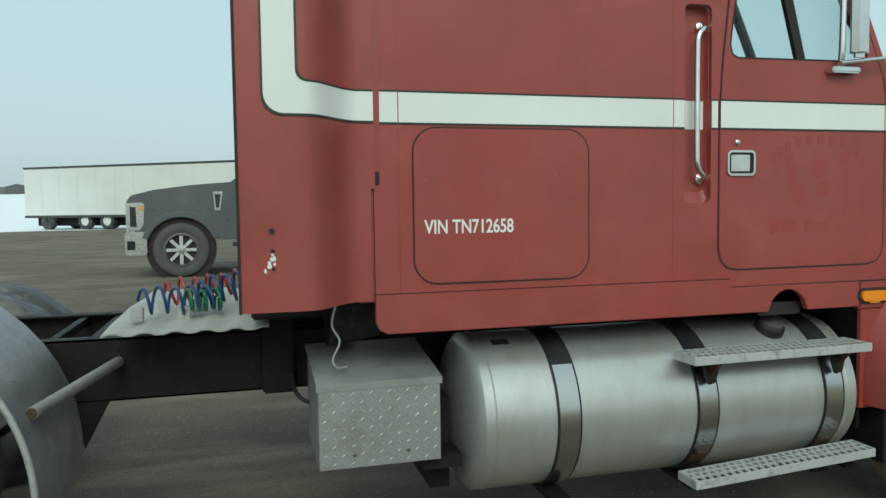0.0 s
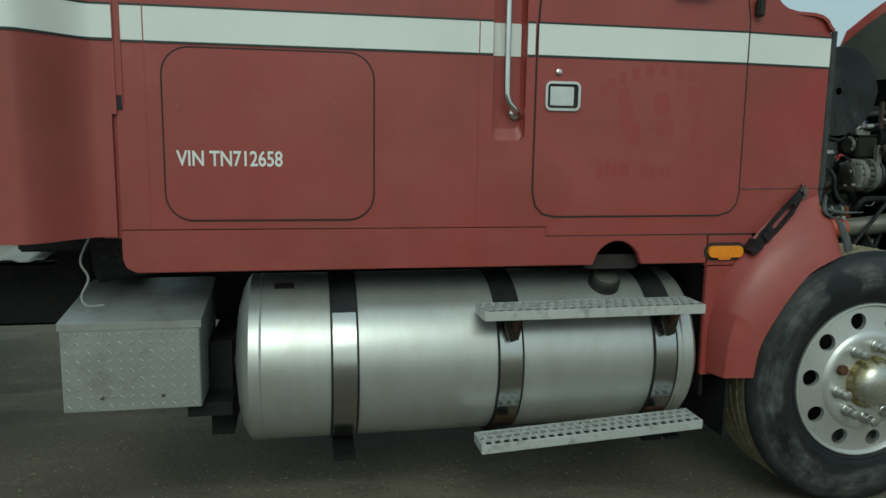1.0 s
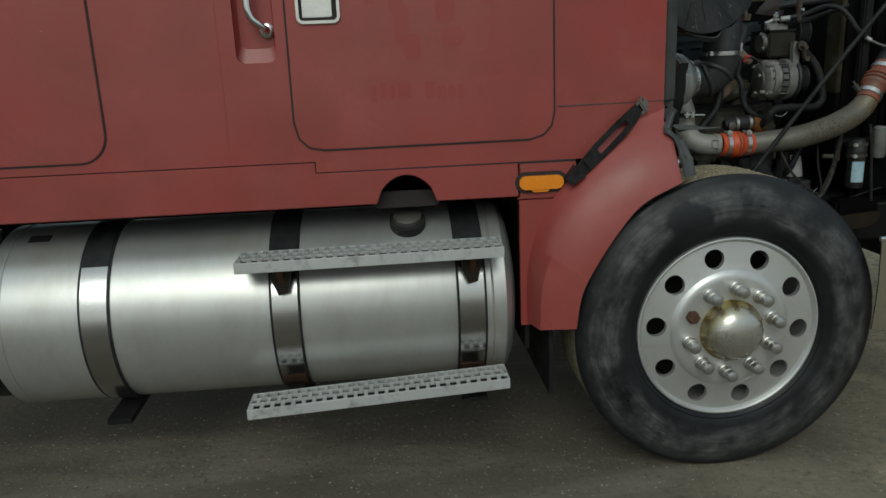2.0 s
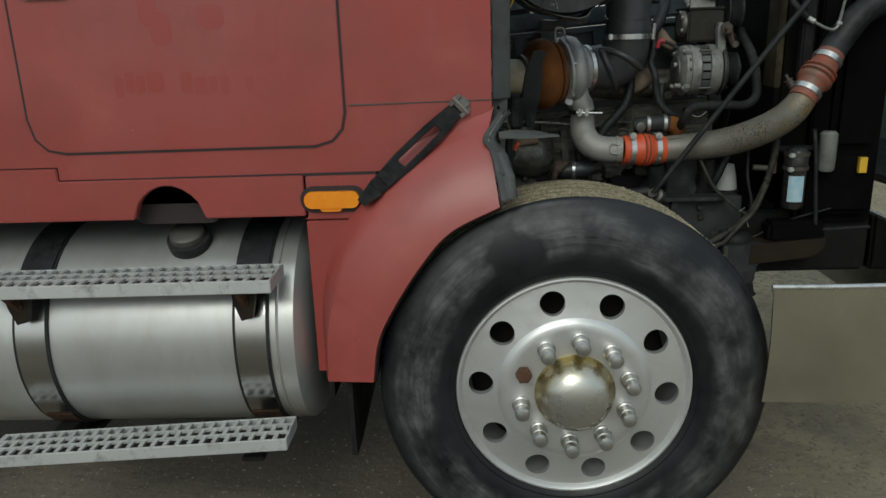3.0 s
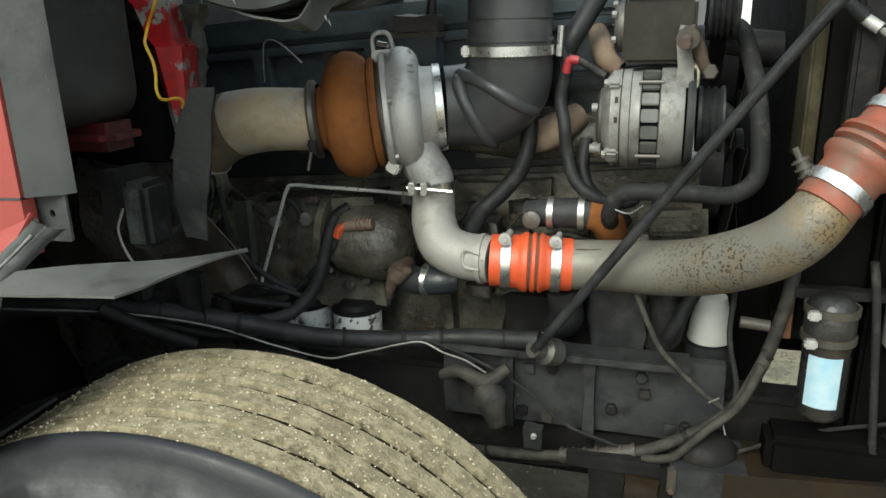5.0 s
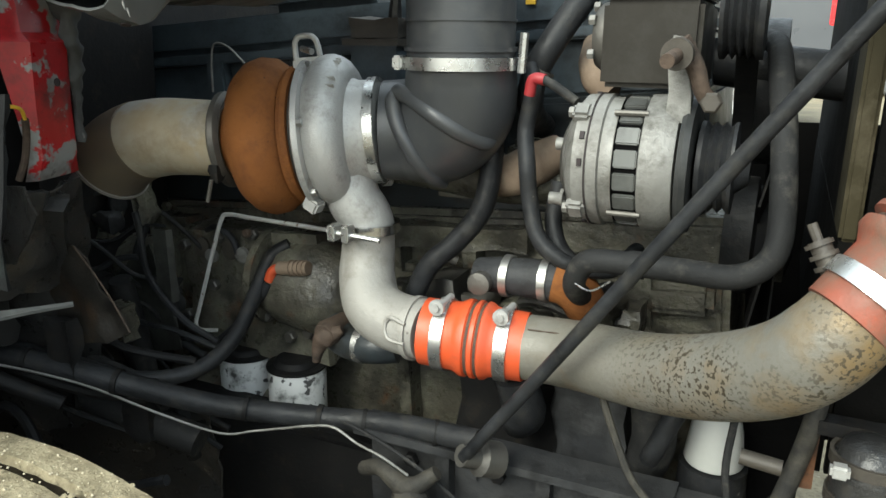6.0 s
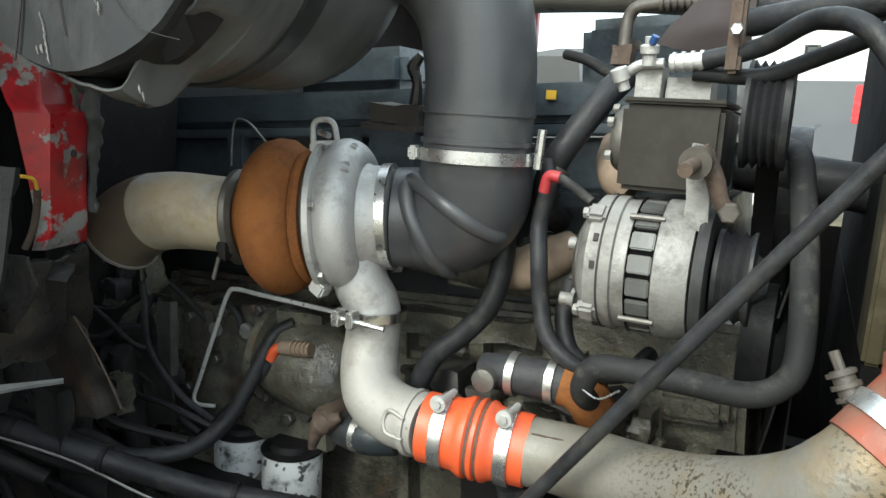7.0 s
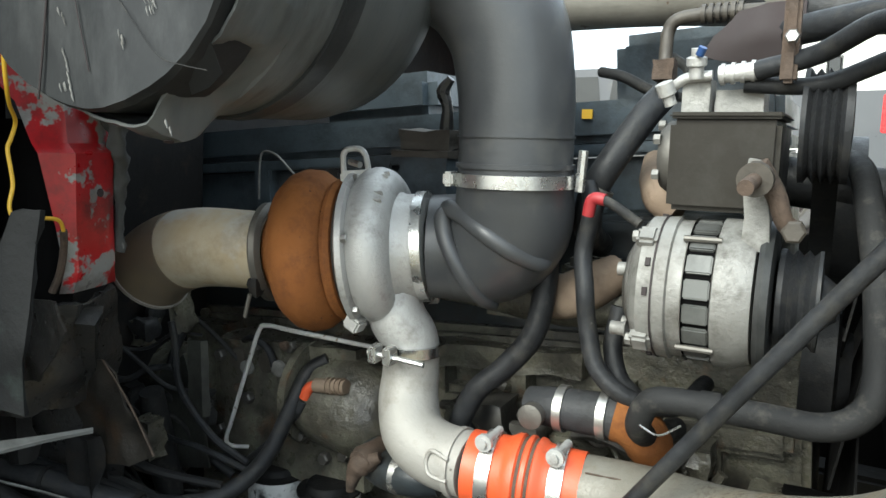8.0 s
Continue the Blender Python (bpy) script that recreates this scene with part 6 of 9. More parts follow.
part("pipe_rim", band((-0.317, 0.58, 1.2087), (-0.78, 0, -0.63), 0.0645, 0.005, 0.0025, 32), ELBOW, engine)
part("pipe_mouth", lathe([(0, 0.058), (0.001, 0.058), (0.001, 0)], axis((-0.3195, 0.58, 1.2066), (-0.78, 0, -0.63)), 28), GAP, engine)

# black rubber inlet elbow and the riser to the air cleaner
elbow = part("intake_elbow", tube([(0.143, 0.671, 1.279), (0.18, 0.684, 1.28), (0.225, 0.686, 1.286), (0.258, 0.674, 1.32), (0.267, 0.66, 1.37), (0.268, 0.656, 1.385)], [0.071, 0.073, 0.079, 0.079, 0.074, 0.073], 7, 36), HOSE, engine, "ribbed black rubber intake elbow")
for pts in ([(0.178, 0.645, 1.34), (0.186, 0.634, 1.337), (0.214, 0.614, 1.332), (0.256, 0.6, 1.312), (0.285, 0.611, 1.292), (0.309, 0.642, 1.275), (0.317, 0.658, 1.275)],
            [(0.18, 0.636, 1.338), (0.183, 0.623, 1.325), (0.194, 0.614, 1.298), (0.21, 0.614, 1.268), (0.223, 0.625, 1.242), (0.233, 0.65, 1.219), (0.24, 0.67, 1.207)]):
    # moulded ridges over the bend
    part("ridge", tube(pts, [0.006] + [0.0115] * 5 + [0.006], 5, 14), HOSE, elbow, smooth=80)
riser = part("intake_pipe", tube([(0.268, 0.656, 1.38), (0.268, 0.656, 1.44), (0.265, 0.655, 1.50), (0.252, 0.65, 1.565), (0.215, 0.635, 1.62), (0.16, 0.61, 1.65), (0.1, 0.59, 1.66)], [0.072, 0.072, 0.073, 0.075, 0.077, 0.078, 0.078], 6, 36), HOSE, engine, "black moulded intake pipe")
part("pipe_clamp", band((0.268, 0.656, 1.376), (0, 0, 1), 0.0735, 0.016, 0.003, 48), CLAMP, riser, "bright hose clamp")
part("clamp_screw", boxes(((0.196, 0.595, 1.368), (0.21, 0.622, 1.386))), CLAMP, riser, bevel=0.003)
part("pipe_bead", band((0.268, 0.656, 1.394), (0, 0, 1), 0.072, 0.006, 0.003, 48), HOSE, riser)
part("pipe_bead", band((0.268, 0.656, 1.43), (0, 0, 1), 0.072, 0.003, 0.002, 48), HOSE, riser)
part("loose_clamp", tube([(0.352, 0.66, 1.365), (0.355, 0.66, 1.415)], 0.006, 1, 8), CLAMP, engine, "bright hose-clamp screw")

# air cleaner canister across the bay
can = part("air_cleaner", lathe([(0.30, 0.0), (0.30, 0.15), (0.315, 0.175), (0.34, 0.182), (0.345, 0.19), (0.36, 0.19), (0.365, 0.183), (0.46, 0.185), (0.55, 0.184), (0.59, 0.176), (0.63, 0.15), (0.655, 0.11), (0.66, 0.0)], axis((0.017, 0, 1.63), (0, 1, 0)), 64), CANBODY, engine, "black air cleaner canister", smooth=40)
def lid_y(a, r):
    """The lid's folded sheet: shallow facets between radial creases, dished towards the middle."""
    creases = (-180, -130, -92, -60, -27, -1, 33, 70, 112, 150, 180)
    for p, q in zip(creases, creases[1:]):
        if p <= a <= q:
            u = (a - p) / (q - p)
            return 0.246 - 0.0045 * (r / 0.18) * (1 - abs(2 * u - 1) ** 1.4) * (1 if creases.index(p) % 2 else -0.7)
    return 0.246


LID_A = [-180, -155, -130, -111, -92, -76, -60, -50, -40, -31, -27.4, -26.6, -20, -13, -5, -1.3, -0.7, 6, 16, 26, 32.6, 33.4, 42, 52, 62, 70, 91, 112, 131, 150, 165, 180]
part("lid", loft([[(0.017 + r * math.sin(radians(a)), lid_y(a, r), 1.63 - r * math.cos(radians(a))) for a in LID_A] for r in (0.015, 0.05, 0.09, 0.13, 0.165, 0.183)] + [[(0.017 + 0.186 * math.sin(radians(a)), y, 1.63 - 0.186 * math.cos(radians(a))) for a in LID_A] for y in (0.253, 0.312)], 0.002), CANISTER, can, "scuffed grey folded canister lid", smooth=12)
part("lid_seam", tube([(-0.036, 0.2435, 1.55), (-0.046, 0.243, 1.501), (-0.057, 0.243, 1.456)], 0.0012, 3, 6), GAP, can)
part("lid_seam", tube([(0.0, 0.2445, 1.56), (0.008, 0.244, 1.525), (0.019, 0.2435, 1.48)], 0.0007, 3, 6), GAP, can)
part("lid_fold", tube([(0.06, 0.243, 1.545), (0.085, 0.2425, 1.517), (0.114, 0.241, 1.49), (0.14, 0.244, 1.482), (0.16, 0.25, 1.478)], 0.0005, 4, 6), DUSTRUB, can, "thin fold edge")
def collar(a, y):
    """The dented collar's radius: one deep fold, smaller creases beside it."""
    u = max(1 - ((y - 0.3) / 0.05) ** 2, 0.0)
    fold = 0.95 * math.exp(-((a - 14) / (12 if a < 14 else 6)) ** 2) - 0.5 * math.exp(-((a - 36) / 12) ** 2) - 0.25 * math.exp(-((a + 20) / 9) ** 2)
    crease = 0.3 - abs(noise.noise((a * 0.06, y * 22, 2.0))) - 0.5 * abs(noise.noise((a * 0.13, y * 40, 5.0)))
    return 0.188 + 0.028 * u * fold + 0.012 * u * crease


part("dented_shell", loft([[(0.017 + collar(a, y) * math.sin(radians(a)), y, 1.63 - collar(a, y) * math.cos(radians(a))) for a in [-80 + 2.5 * k for k in range(65)]] for y in [0.264 + 0.0057 * k for k in range(15)]], 0.003), CANBODY, can, "dented sheet-metal collar", smooth=28)
part("tab_hole", lathe([(0, 0.005), (0.001, 0.005), (0.001, 0)], axis((0.066, 0.29, 1.4185), (0.22, -0.25, -1)), 12), GAP, can)
part("scuffed_flap", loft([[(0.12, 0.262, 1.486), (0.135, 0.259, 1.494), (0.152, 0.262, 1.506)], [(0.105, 0.285, 1.462), (0.128, 0.283, 1.468), (0.142, 0.285, 1.48)]], 0.002), CANISTER, can)
random.seed(12)
for x, z, dx, dz, n in ((-0.022, 1.537, 0.012, -0.014, 3), (-0.02, 1.5, 0.012, -0.048, 7), (-0.028, 1.468, 0.012, 0.002, 3), (0.064, 1.512, 0.008, -0.014, 3), (0.094, 1.54, 0.016, -0.006, 4), (0.097, 1.53, 0.01, 0.002, 3), (0.118, 1.435, 0.008, -0.012, 2)):
    for k in range(n):
        # chips along a scrape in the paint
        x0, z0, w = x + dx * k / n + random.uniform(-0.0015, 0.0015), z + dz * k / n, random.uniform(0.0004, 0.0012)
        a0 = math.degrees(math.atan2(x0 - 0.017, 1.63 - z0))
        y0 = lid_y(a0, math.hypot(x0 - 0.017, 1.63 - z0))
        part("scratch", plate([(x0 - w, z0), (x0 - 0.3 * w, z0 + 0.003), (x0 + w, z0 - 0.001), (x0 + 0.6 * w + dx * 0.15, z0 - 0.0055)], (), y0 - 0.0026, 0.001), ALTER, can, "pale scratch through the paint")
part("strap_band", band((0.017, 0.42, 1.63), (0, 1, 0), 0.184, 0.03, 0.004, 64), PLASTIC, can)

# charge-air elbow, orange couplings, long pipe
celbow = part("charge_elbow", tube([(0.126, 0.648, 1.145), (0.125, 0.646, 1.10), (0.128, 0.636, 1.065), (0.15, 0.613, 1.032), (0.19, 0.60, 1.017), (0.25, 0.592, 1.015)], [0.038, 0.040, 0.042, 0.043, 0.043, 0.043], 7, 32), ELBOW, engine, "sandblasted aluminium elbow")
part("elbow_clamp", band((0.126, 0.648, 1.14), (0, 0, 1), 0.041, 0.014, 0.006, 32), STRAP, celbow)
part("elbow_clamp", tube([(0.095, 0.585, 1.142), (0.18, 0.585, 1.138)], 0.004, 1, 8), CLAMP, celbow, "bright clamp screw")
for x in (0.105, 0.128):
    part("clamp_nut", boxes(((x - 0.006, 0.575, 1.13), (x + 0.006, 0.597, 1.154))), CLAMP, celbow, bevel=0.002)
part("weld_bead", band((0.232, 0.593, 1.015), (1, -0.05, 0), 0.043, 0.008, 0.003, 32), ELBOW, celbow)
part("cast_mark", tube([(0.235, 0.552, 1.035), (0.21, 0.556, 1.04), (0.203, 0.555, 1.025), (0.21, 0.552, 1.01), (0.235, 0.549, 1.008)], 0.003, 5, 6), ELBOW, celbow)


def coupling(p, q, r, material, clamps, name_label, hump=0.009, screws=True):
    """A silicone hose with humps between two points, and its bright clamps."""
    p, q = Vector(p), Vector(q)
    ln, m = (q - p).length, axis(p, q - p)
    prof = [(0, r - 0.004), (0.001, r + 0.002), (0.33 * ln, r + 0.003), (0.37 * ln, r + 0.6 * hump), (0.41 * ln, r + hump), (0.455 * ln, r + hump), (0.485 * ln, r + 0.003), (0.515 * ln, r + hump), (0.55 * ln, r + hump), (0.575 * ln, r + 0.003),
            (0.605 * ln, r + hump), (0.64 * ln, r + 0.9 * hump), (0.67 * ln, r + 0.5 * hump), (0.71 * ln, r + 0.003), (ln - 0.001, r + 0.002), (ln, r - 0.004)]
    ob = part("coupling", lathe(prof, m, 40), material, engine, name_label, smooth=50)
    for u in clamps:
        part("clamp", band(p + (q - p) * u, q - p, r + 0.003, 0.017, 0.003, 40), CLAMP, ob, "bright steel clamp")
        if not screws:
            continue
        side = (m @ Vector((u * ln, -0.3 * r, r + 0.008)))
        part("clamp_screw", tube([side + Vector((0, -0.028, -0.002)), side + Vector((0, 0.026, -0.002))], 0.0055, 1, 10), CAST, ob)
        part("screw_washer", tube([side + Vector((0, -0.024, -0.002)), side + Vector((0, -0.018, -0.002))], 0.011, 1, 16), CAST, ob)
    for u in (0.485, 0.575):
        part("hump_wire", band(p + (q - p) * u, q - p, r + 0.003, 0.004, 0.003, 40), RUSTNUT, ob)
    return ob


coupling((0.246, 0.592, 1.014), (0.39, 0.612, 1.008), 0.045, SILICONE, (0.2, 0.8), "bright orange silicone coupling")
part("charge_pipe", tube([(0.38, 0.612, 1.008), (0.46, 0.598, 1.016), (0.56, 0.545, 1.036), (0.635, 0.487, 1.07), (0.692, 0.438, 1.112), (0.726, 0.41, 1.155), (0.756, 0.41, 1.203)], [0.044, 0.0445, 0.0455, 0.0455, 0.0445, 0.0425, 0.038], 7, 36), CHARGE, engine, "corroded grey charge-air pipe with rust spots")
part("pipe_seam", lumpy(tube([(x, y - 0.6 * r, z + 0.82 * r) for x, y, z, r in ((0.4, 0.609, 1.01, 0.0445), (0.46, 0.598, 1.016, 0.0445), (0.56, 0.545, 1.036, 0.0455), (0.635, 0.487, 1.07, 0.0455), (0.68, 0.449, 1.102, 0.0445))], 0.0009, 7, 6), 0.0015, 60, 0), RUSTNUT, engine, "thin rusty weld seam")
coupling((0.737, 0.404, 1.178), (0.838, 0.46, 1.307), 0.0385, SILOLD, (0.17, 0.85), "grimy orange silicone coupling", 0.013, False)
part("charge_hose", tube([(0.828, 0.455, 1.294), (0.868, 0.475, 1.35), (0.93, 0.485, 1.425), (1.02, 0.49, 1.47)], 0.04, 6, 24), RUBBER, engine, "black charge-air hose")
# spring stud beside the right coupling
stud = part("spring_stud", tube([(0.708, 0.437, 1.238), (0.732, 0.425, 1.195)], 0.0095, 1, 12), TAUPE, engine, "dirty sprung clamp stud")
for k in range(5):
    u = k / 4
    part("spring_turn", band((0.709 + 0.02 * u, 0.4365 - 0.01 * u, 1.235 - 0.035 * u), (0.024, -0.012, -0.043), 0.008, 0.004, 0.0045, 16), TAUPE, stud)
part("stud_tip", tube([(0.701, 0.44, 1.252), (0.709, 0.436, 1.236)], 0.0045, 1, 8), TAUPE, stud)

# alternator
ALT_M = axis((0.432, 0.655, 1.262), AX) @ Matrix.Diagonal((0.88, 1, 1, 1))
alt = part("alternator", lathe([(0.0, 0.0), (0.0, 0.06), (0.008, 0.072), (0.016, 0.08), (0.05, 0.082), (0.052, 0.078), (0.068, 0.078), (0.07, 0.082)], ALT_M, 40), ALTER, engine, "grey cast alternator with cooling slots", smooth=35)
part("stator", lathe([(0.066, 0.076), (0.104, 0.076)], ALT_M, 40), SHADEBLACK, alt, "dark laminated core")
part("front_housing", lathe([(0.102, 0.078), (0.104, 0.083), (0.128, 0.083), (0.146, 0.076), (0.148, 0.03)], ALT_M, 40), ALTER, alt)
for k in range(18):
    an = radians(20 * k)
    part("core_fin", box(bmesh.new(), (0.071, -0.0105, 0.07), (0.101, 0.0105, 0.0795), ALT_M @ Matrix.Rotation(an, 4, "X")), BLADE, alt, bevel=0.0015)
for an in (40, 130, 220, 310):
    part("case_lug", box(bmesh.new(), (0.008, -0.012, 0.07), (0.034, 0.012, 0.0885), ALT_M @ Matrix.Rotation(radians(an), 4, "X")), ALTER, alt, bevel=0.004)
    part("through_bolt", lathe([(0.064, 0.0035), (0.108, 0.0035)], ALT_M @ Matrix.Rotation(radians(an), 4, "X") @ Matrix.Translation((0, 0, 0.083)), 8), DARKMETAL, alt)
    part("bolt_head", hexbolt(ALT_M @ Matrix.Rotation(radians(an), 4, "X") @ Vector((0.01, 0, 0.081)), (-1, 0, 0), 0.007, 0.007), ALTER, alt)
for k in range(16):
    an = radians(22.5 * k + 6)
    if k % 4:
        part("vent", box(bmesh.new(), (0.024, -0.0045, 0.0805), (0.03, 0.0045, 0.0832), ALT_M @ Matrix.Rotation(an + 0.2, 4, "X")), GAP, alt)
part("case_seam", band((0.462, 0.655, 1.262), AX, 0.0815, 0.002, 0.0012, 40), GAP, alt)
part("back_cap", lathe([(-0.012, 0.0), (-0.012, 0.04), (-0.006, 0.05), (0.001, 0.052)], ALT_M, 32), DARKMETAL, alt)
part("fan", lathe([(0.15, 0.0), (0.15, 0.08), (0.156, 0.083), (0.164, 0.08), (0.166, 0.04)], ALT_M, 40), PLASTIC, alt)
part("pulley", lathe([(0.17, 0.0), (0.17, 0.054)] + [(0.176 + 0.006 * k, 0.054 if k % 2 == 0 else 0.048) for k in range(7)] + [(0.216, 0.054), (0.218, 0.03), (0.235, 0.018), (0.235, 0)], ALT_M, 40), RUBBER, alt)
for dy, dz in ((-0.03, 0.02), (0.0, -0.05), (-0.05, -0.045)):
    part("terminal", lathe([(-0.018, 0.0), (-0.018, 0.008), (-0.004, 0.008), (0, 0.011)], axis((0.432, 0.655 + dy, 1.262 + dz), AX), 12), ALTER, alt)
part("mount_ear", prism([(0.544, 1.315), (0.572, 1.318), (0.57, 1.352), (0.562, 1.385), (0.558, 1.41), (0.546, 1.412), (0.542, 1.385), (0.546, 1.35)], 0.605, 0.63), ALTER, alt, bevel=0.006)
part("adjuster_arm", tube([(0.556, 0.578, 1.405), (0.574, 0.585, 1.38), (0.584, 0.59, 1.352), (0.595, 0.6, 1.34)], [0.013, 0.01, 0.009, 0.011], 4, 10), RUSTNUT, alt, "rusty adjuster arm")
part("arm_nut", hexbolt((0.594, 0.595, 1.342), (0, -1, 0), 0.012, 0.014), TAUPE, alt)
part("pivot_bolt", tube([(0.553, 0.525, 1.386), (0.562, 0.62, 1.40)], 0.0078, 1, 12), RUSTNUT, alt, "rusty pivot bolt")
part("pivot_washer", lathe([(0, 0.006), (0, 0.017), (0.01, 0.017), (0.01, 0.006)], axis((0.557, 0.56, 1.392), (0.08, 1, 0.12)), 24), TAUPE, alt)
part("pivot_washer", lathe([(0, 0.006), (0, 0.015), (0.012, 0.015), (0.012, 0.006)], axis((0.559, 0.575, 1.396), (0.08, 1, 0.12)), 6), TAUPE, alt)

# air-conditioning compressor over it
acc = part("ac_compressor", boxes(((0.458, 0.64, 1.352), (0.572, 0.80, 1.452))), ACBODY, engine, "oily brown air-conditioning compressor", bevel=0.006)
part("head_plate", boxes(((0.457, 0.638, 1.453), (0.574, 0.805, 1.46))), ACBODY, acc, bevel=0.003)
part("rear_cover", lathe([(0, 0), (0, 0.036), (0.008, 0.042), (0.016, 0.042)], axis((0.443, 0.69, 1.41), AX), 28), DARKMETAL, acc)
for dy, dz in ((-0.034, 0.02), (-0.034, -0.02), (-0.01, 0.036)):
    part("cover_bolt", hexbolt((0.446, 0.69 + dy, 1.41 + dz), (-1, 0, 0), 0.0065, 0.008), ALTER, acc)
part("manifold", lumpy(boxes(((0.466, 0.655, 1.46), (0.496, 0.70, 1.496)), ((0.5, 0.67, 1.46), (0.55, 0.73, 1.485))), 0.002, 40, 2), ALTER, acc, "dull service valve block")
part("valve", lathe([(0, 0.008), (0.012, 0.008), (0.014, 0.011), (0.022, 0.011), (0.024, 0.006), (0.032, 0.006), (0.032, 0)], axis((0.482, 0.645, 1.496), (0, -0.2, 1)), 14), CAST, acc)
part("valve", lathe([(0, 0.007), (0.01, 0.007), (0.012, 0.01), (0.026, 0.01), (0.028, 0.0)], axis((0.456, 0.65, 1.468), (-0.3, -0.3, 0.9)), 14), CAST, acc)
part("valve_link", tube([(0.456, 0.655, 1.488), (0.472, 0.65, 1.497), (0.498, 0.65, 1.499)], 0.006, 4, 10), CAST, acc)
part("valve_cap", tube([(0.486, 0.632, 1.519), (0.49, 0.629, 1.527)], 0.0045, 1, 12), BLUEHOSE, acc, "blue service cap")
part("crimp", tube([(0.505, 0.65, 1.5), (0.545, 0.648, 1.503)], 0.0095, 1, 14), CAST, acc)
for k in range(4):
    part("crimp_ring", band((0.509 + 0.01 * k, 0.65, 1.5 + 0.001 * k), AX, 0.0095, 0.004, 0.002, 16), CAST, acc)
part("ac_hose", tube([(0.543, 0.648, 1.503), (0.6, 0.63, 1.516), (0.65, 0.585, 1.538), (0.69, 0.55, 1.528), (0.72, 0.53, 1.492), (0.744, 0.516, 1.45), (0.78, 0.511, 1.416)], 0.0105, 6, 12), RUBBER, engine, "black air-conditioning hose")
part("ac_hose", tube([(0.53, 0.66, 1.49), (0.6, 0.66, 1.488), (0.66, 0.63, 1.508), (0.74, 0.57, 1.54)], 0.0092, 6, 12), RUBBER, engine)
part("bracket", boxes(((0.566, 0.625, 1.488), (0.582, 0.65, 1.62))), RUSTNUT, acc, bevel=0.004)
part("bracket_nut", hexbolt((0.576, 0.618, 1.532), (0, -1, 0), 0.007, 0.01), NUT, acc)
part("pulley", lathe([(0.0, 0.0), (0.0, 0.062)] + [(0.005 + 0.0045 * k, 0.062 if k % 2 == 0 else 0.055) for k in range(9)] + [(0.048, 0.062), (0.05, 0.0)], axis((0.588, 0.70, 1.447), AX), 40), RUBBER, acc, "black ribbed pulley")
part("belt", loft([[(x, 0.762, 1.447), (x, 1.01, 1.12)] for x in (0.6, 0.628)], 0.008), RUBBER, engine, "black fan belt")
part("pulley", lathe([(0, 0), (0, 0.09), (0.04, 0.09), (0.045, 0.06), (0.06, 0.05), (0.06, 0)], axis((0.605, 0.92, 1.12), AX), 40), RUBBER, engine)
part("pulley", lathe([(0, 0), (0, 0.11), (0.06, 0.11), (0.062, 0.05), (0.08, 0.05), (0.08, 0)], axis((0.60, 1.0, 1.33), AX), 40), RUBBER, engine)
part("upper_hose", tube([(0.5, 0.95, 1.385), (0.58, 0.93, 1.375), (0.68, 0.92, 1.365), (0.78, 0.93, 1.355)], 0.034, 6, 20), RUBBER, engine, "black coolant hose")

# coolant hoses
part("heater_hose", tube([(0.47, 0.74, 1.06), (0.452, 0.66, 1.075), (0.452, 0.6, 1.11), (0.468, 0.582, 1.145), (0.50, 0.58, 1.152), (0.58, 0.58, 1.152), (0.635, 0.585, 1.15), (0.667, 0.59, 1.166), (0.679, 0.6, 1.2), (0.672, 0.63, 1.29), (0.66, 0.7, 1.36), (0.65, 0.78, 1.4), (0.63, 0.88, 1.41)], 0.0145, 7, 20), DUSTRUB, engine, "dusty black coolant hose")
part("hose_clamp", band((0.53, 0.58, 1.152), AX, 0.0145, 0.02, 0.002, 24), DUSTRUB, engine)
part("clamp_tail", tube([(0.463, 0.56, 1.125), (0.485, 0.55, 1.122), (0.507, 0.55, 1.137)], 0.0012, 5, 6), CLAMP, engine)
part("heater_hose", tube([(0.42, 0.79, 1.49), (0.405, 0.75, 1.46), (0.375, 0.72, 1.405), (0.352, 0.715, 1.36), (0.34, 0.74, 1.31), (0.335, 0.82, 1.28)], 0.0185, 6, 18), RUBBER, engine, "black heater hose")
part("hose_clamp", band((0.354, 0.715, 1.365), (0.5, 0.1, 1), 0.022, 0.014, 0.002, 24), DARKMETAL, engine)
part("heater_hose", tube([(0.352, 0.70, 1.372), (0.362, 0.68, 1.34), (0.354, 0.68, 1.29), (0.364, 0.66, 1.25), (0.37, 0.66, 1.2), (0.388, 0.65, 1.15), (0.43, 0.65, 1.12), (0.48, 0.68, 1.11), (0.5, 0.76, 1.12)], 0.0115, 6, 12), RUBBER, engine, "black ribbed loom")
part("heater_hose", tube([(0.4, 0.70, 1.22), (0.395, 0.69, 1.17), (0.41, 0.68, 1.13), (0.44, 0.69, 1.1), (0.44, 0.75, 1.06)], 0.012, 6, 12), RUBBER, engine)
part("power_cable", tube([(0.365, 0.655, 1.345), (0.375, 0.65, 1.36), (0.40, 0.645, 1.352), (0.432, 0.64, 1.333)], 0.006, 6, 10), DUSTRUB, engine)
part("red_sleeve", tube([(0.366, 0.653, 1.338), (0.372, 0.65, 1.358), (0.388, 0.648, 1.358)], 0.0075, 5, 10), REDHOSE, engine)
part("drain_hose", tube([(0.29, 0.72, 1.32), (0.295, 0.71, 1.24), (0.285, 0.7, 1.17), (0.25, 0.69, 1.12), (0.21, 0.68, 1.08), (0.18, 0.69, 1.02), (0.17, 0.75, 0.99)], 0.016, 6, 14), RUBBER, engine)
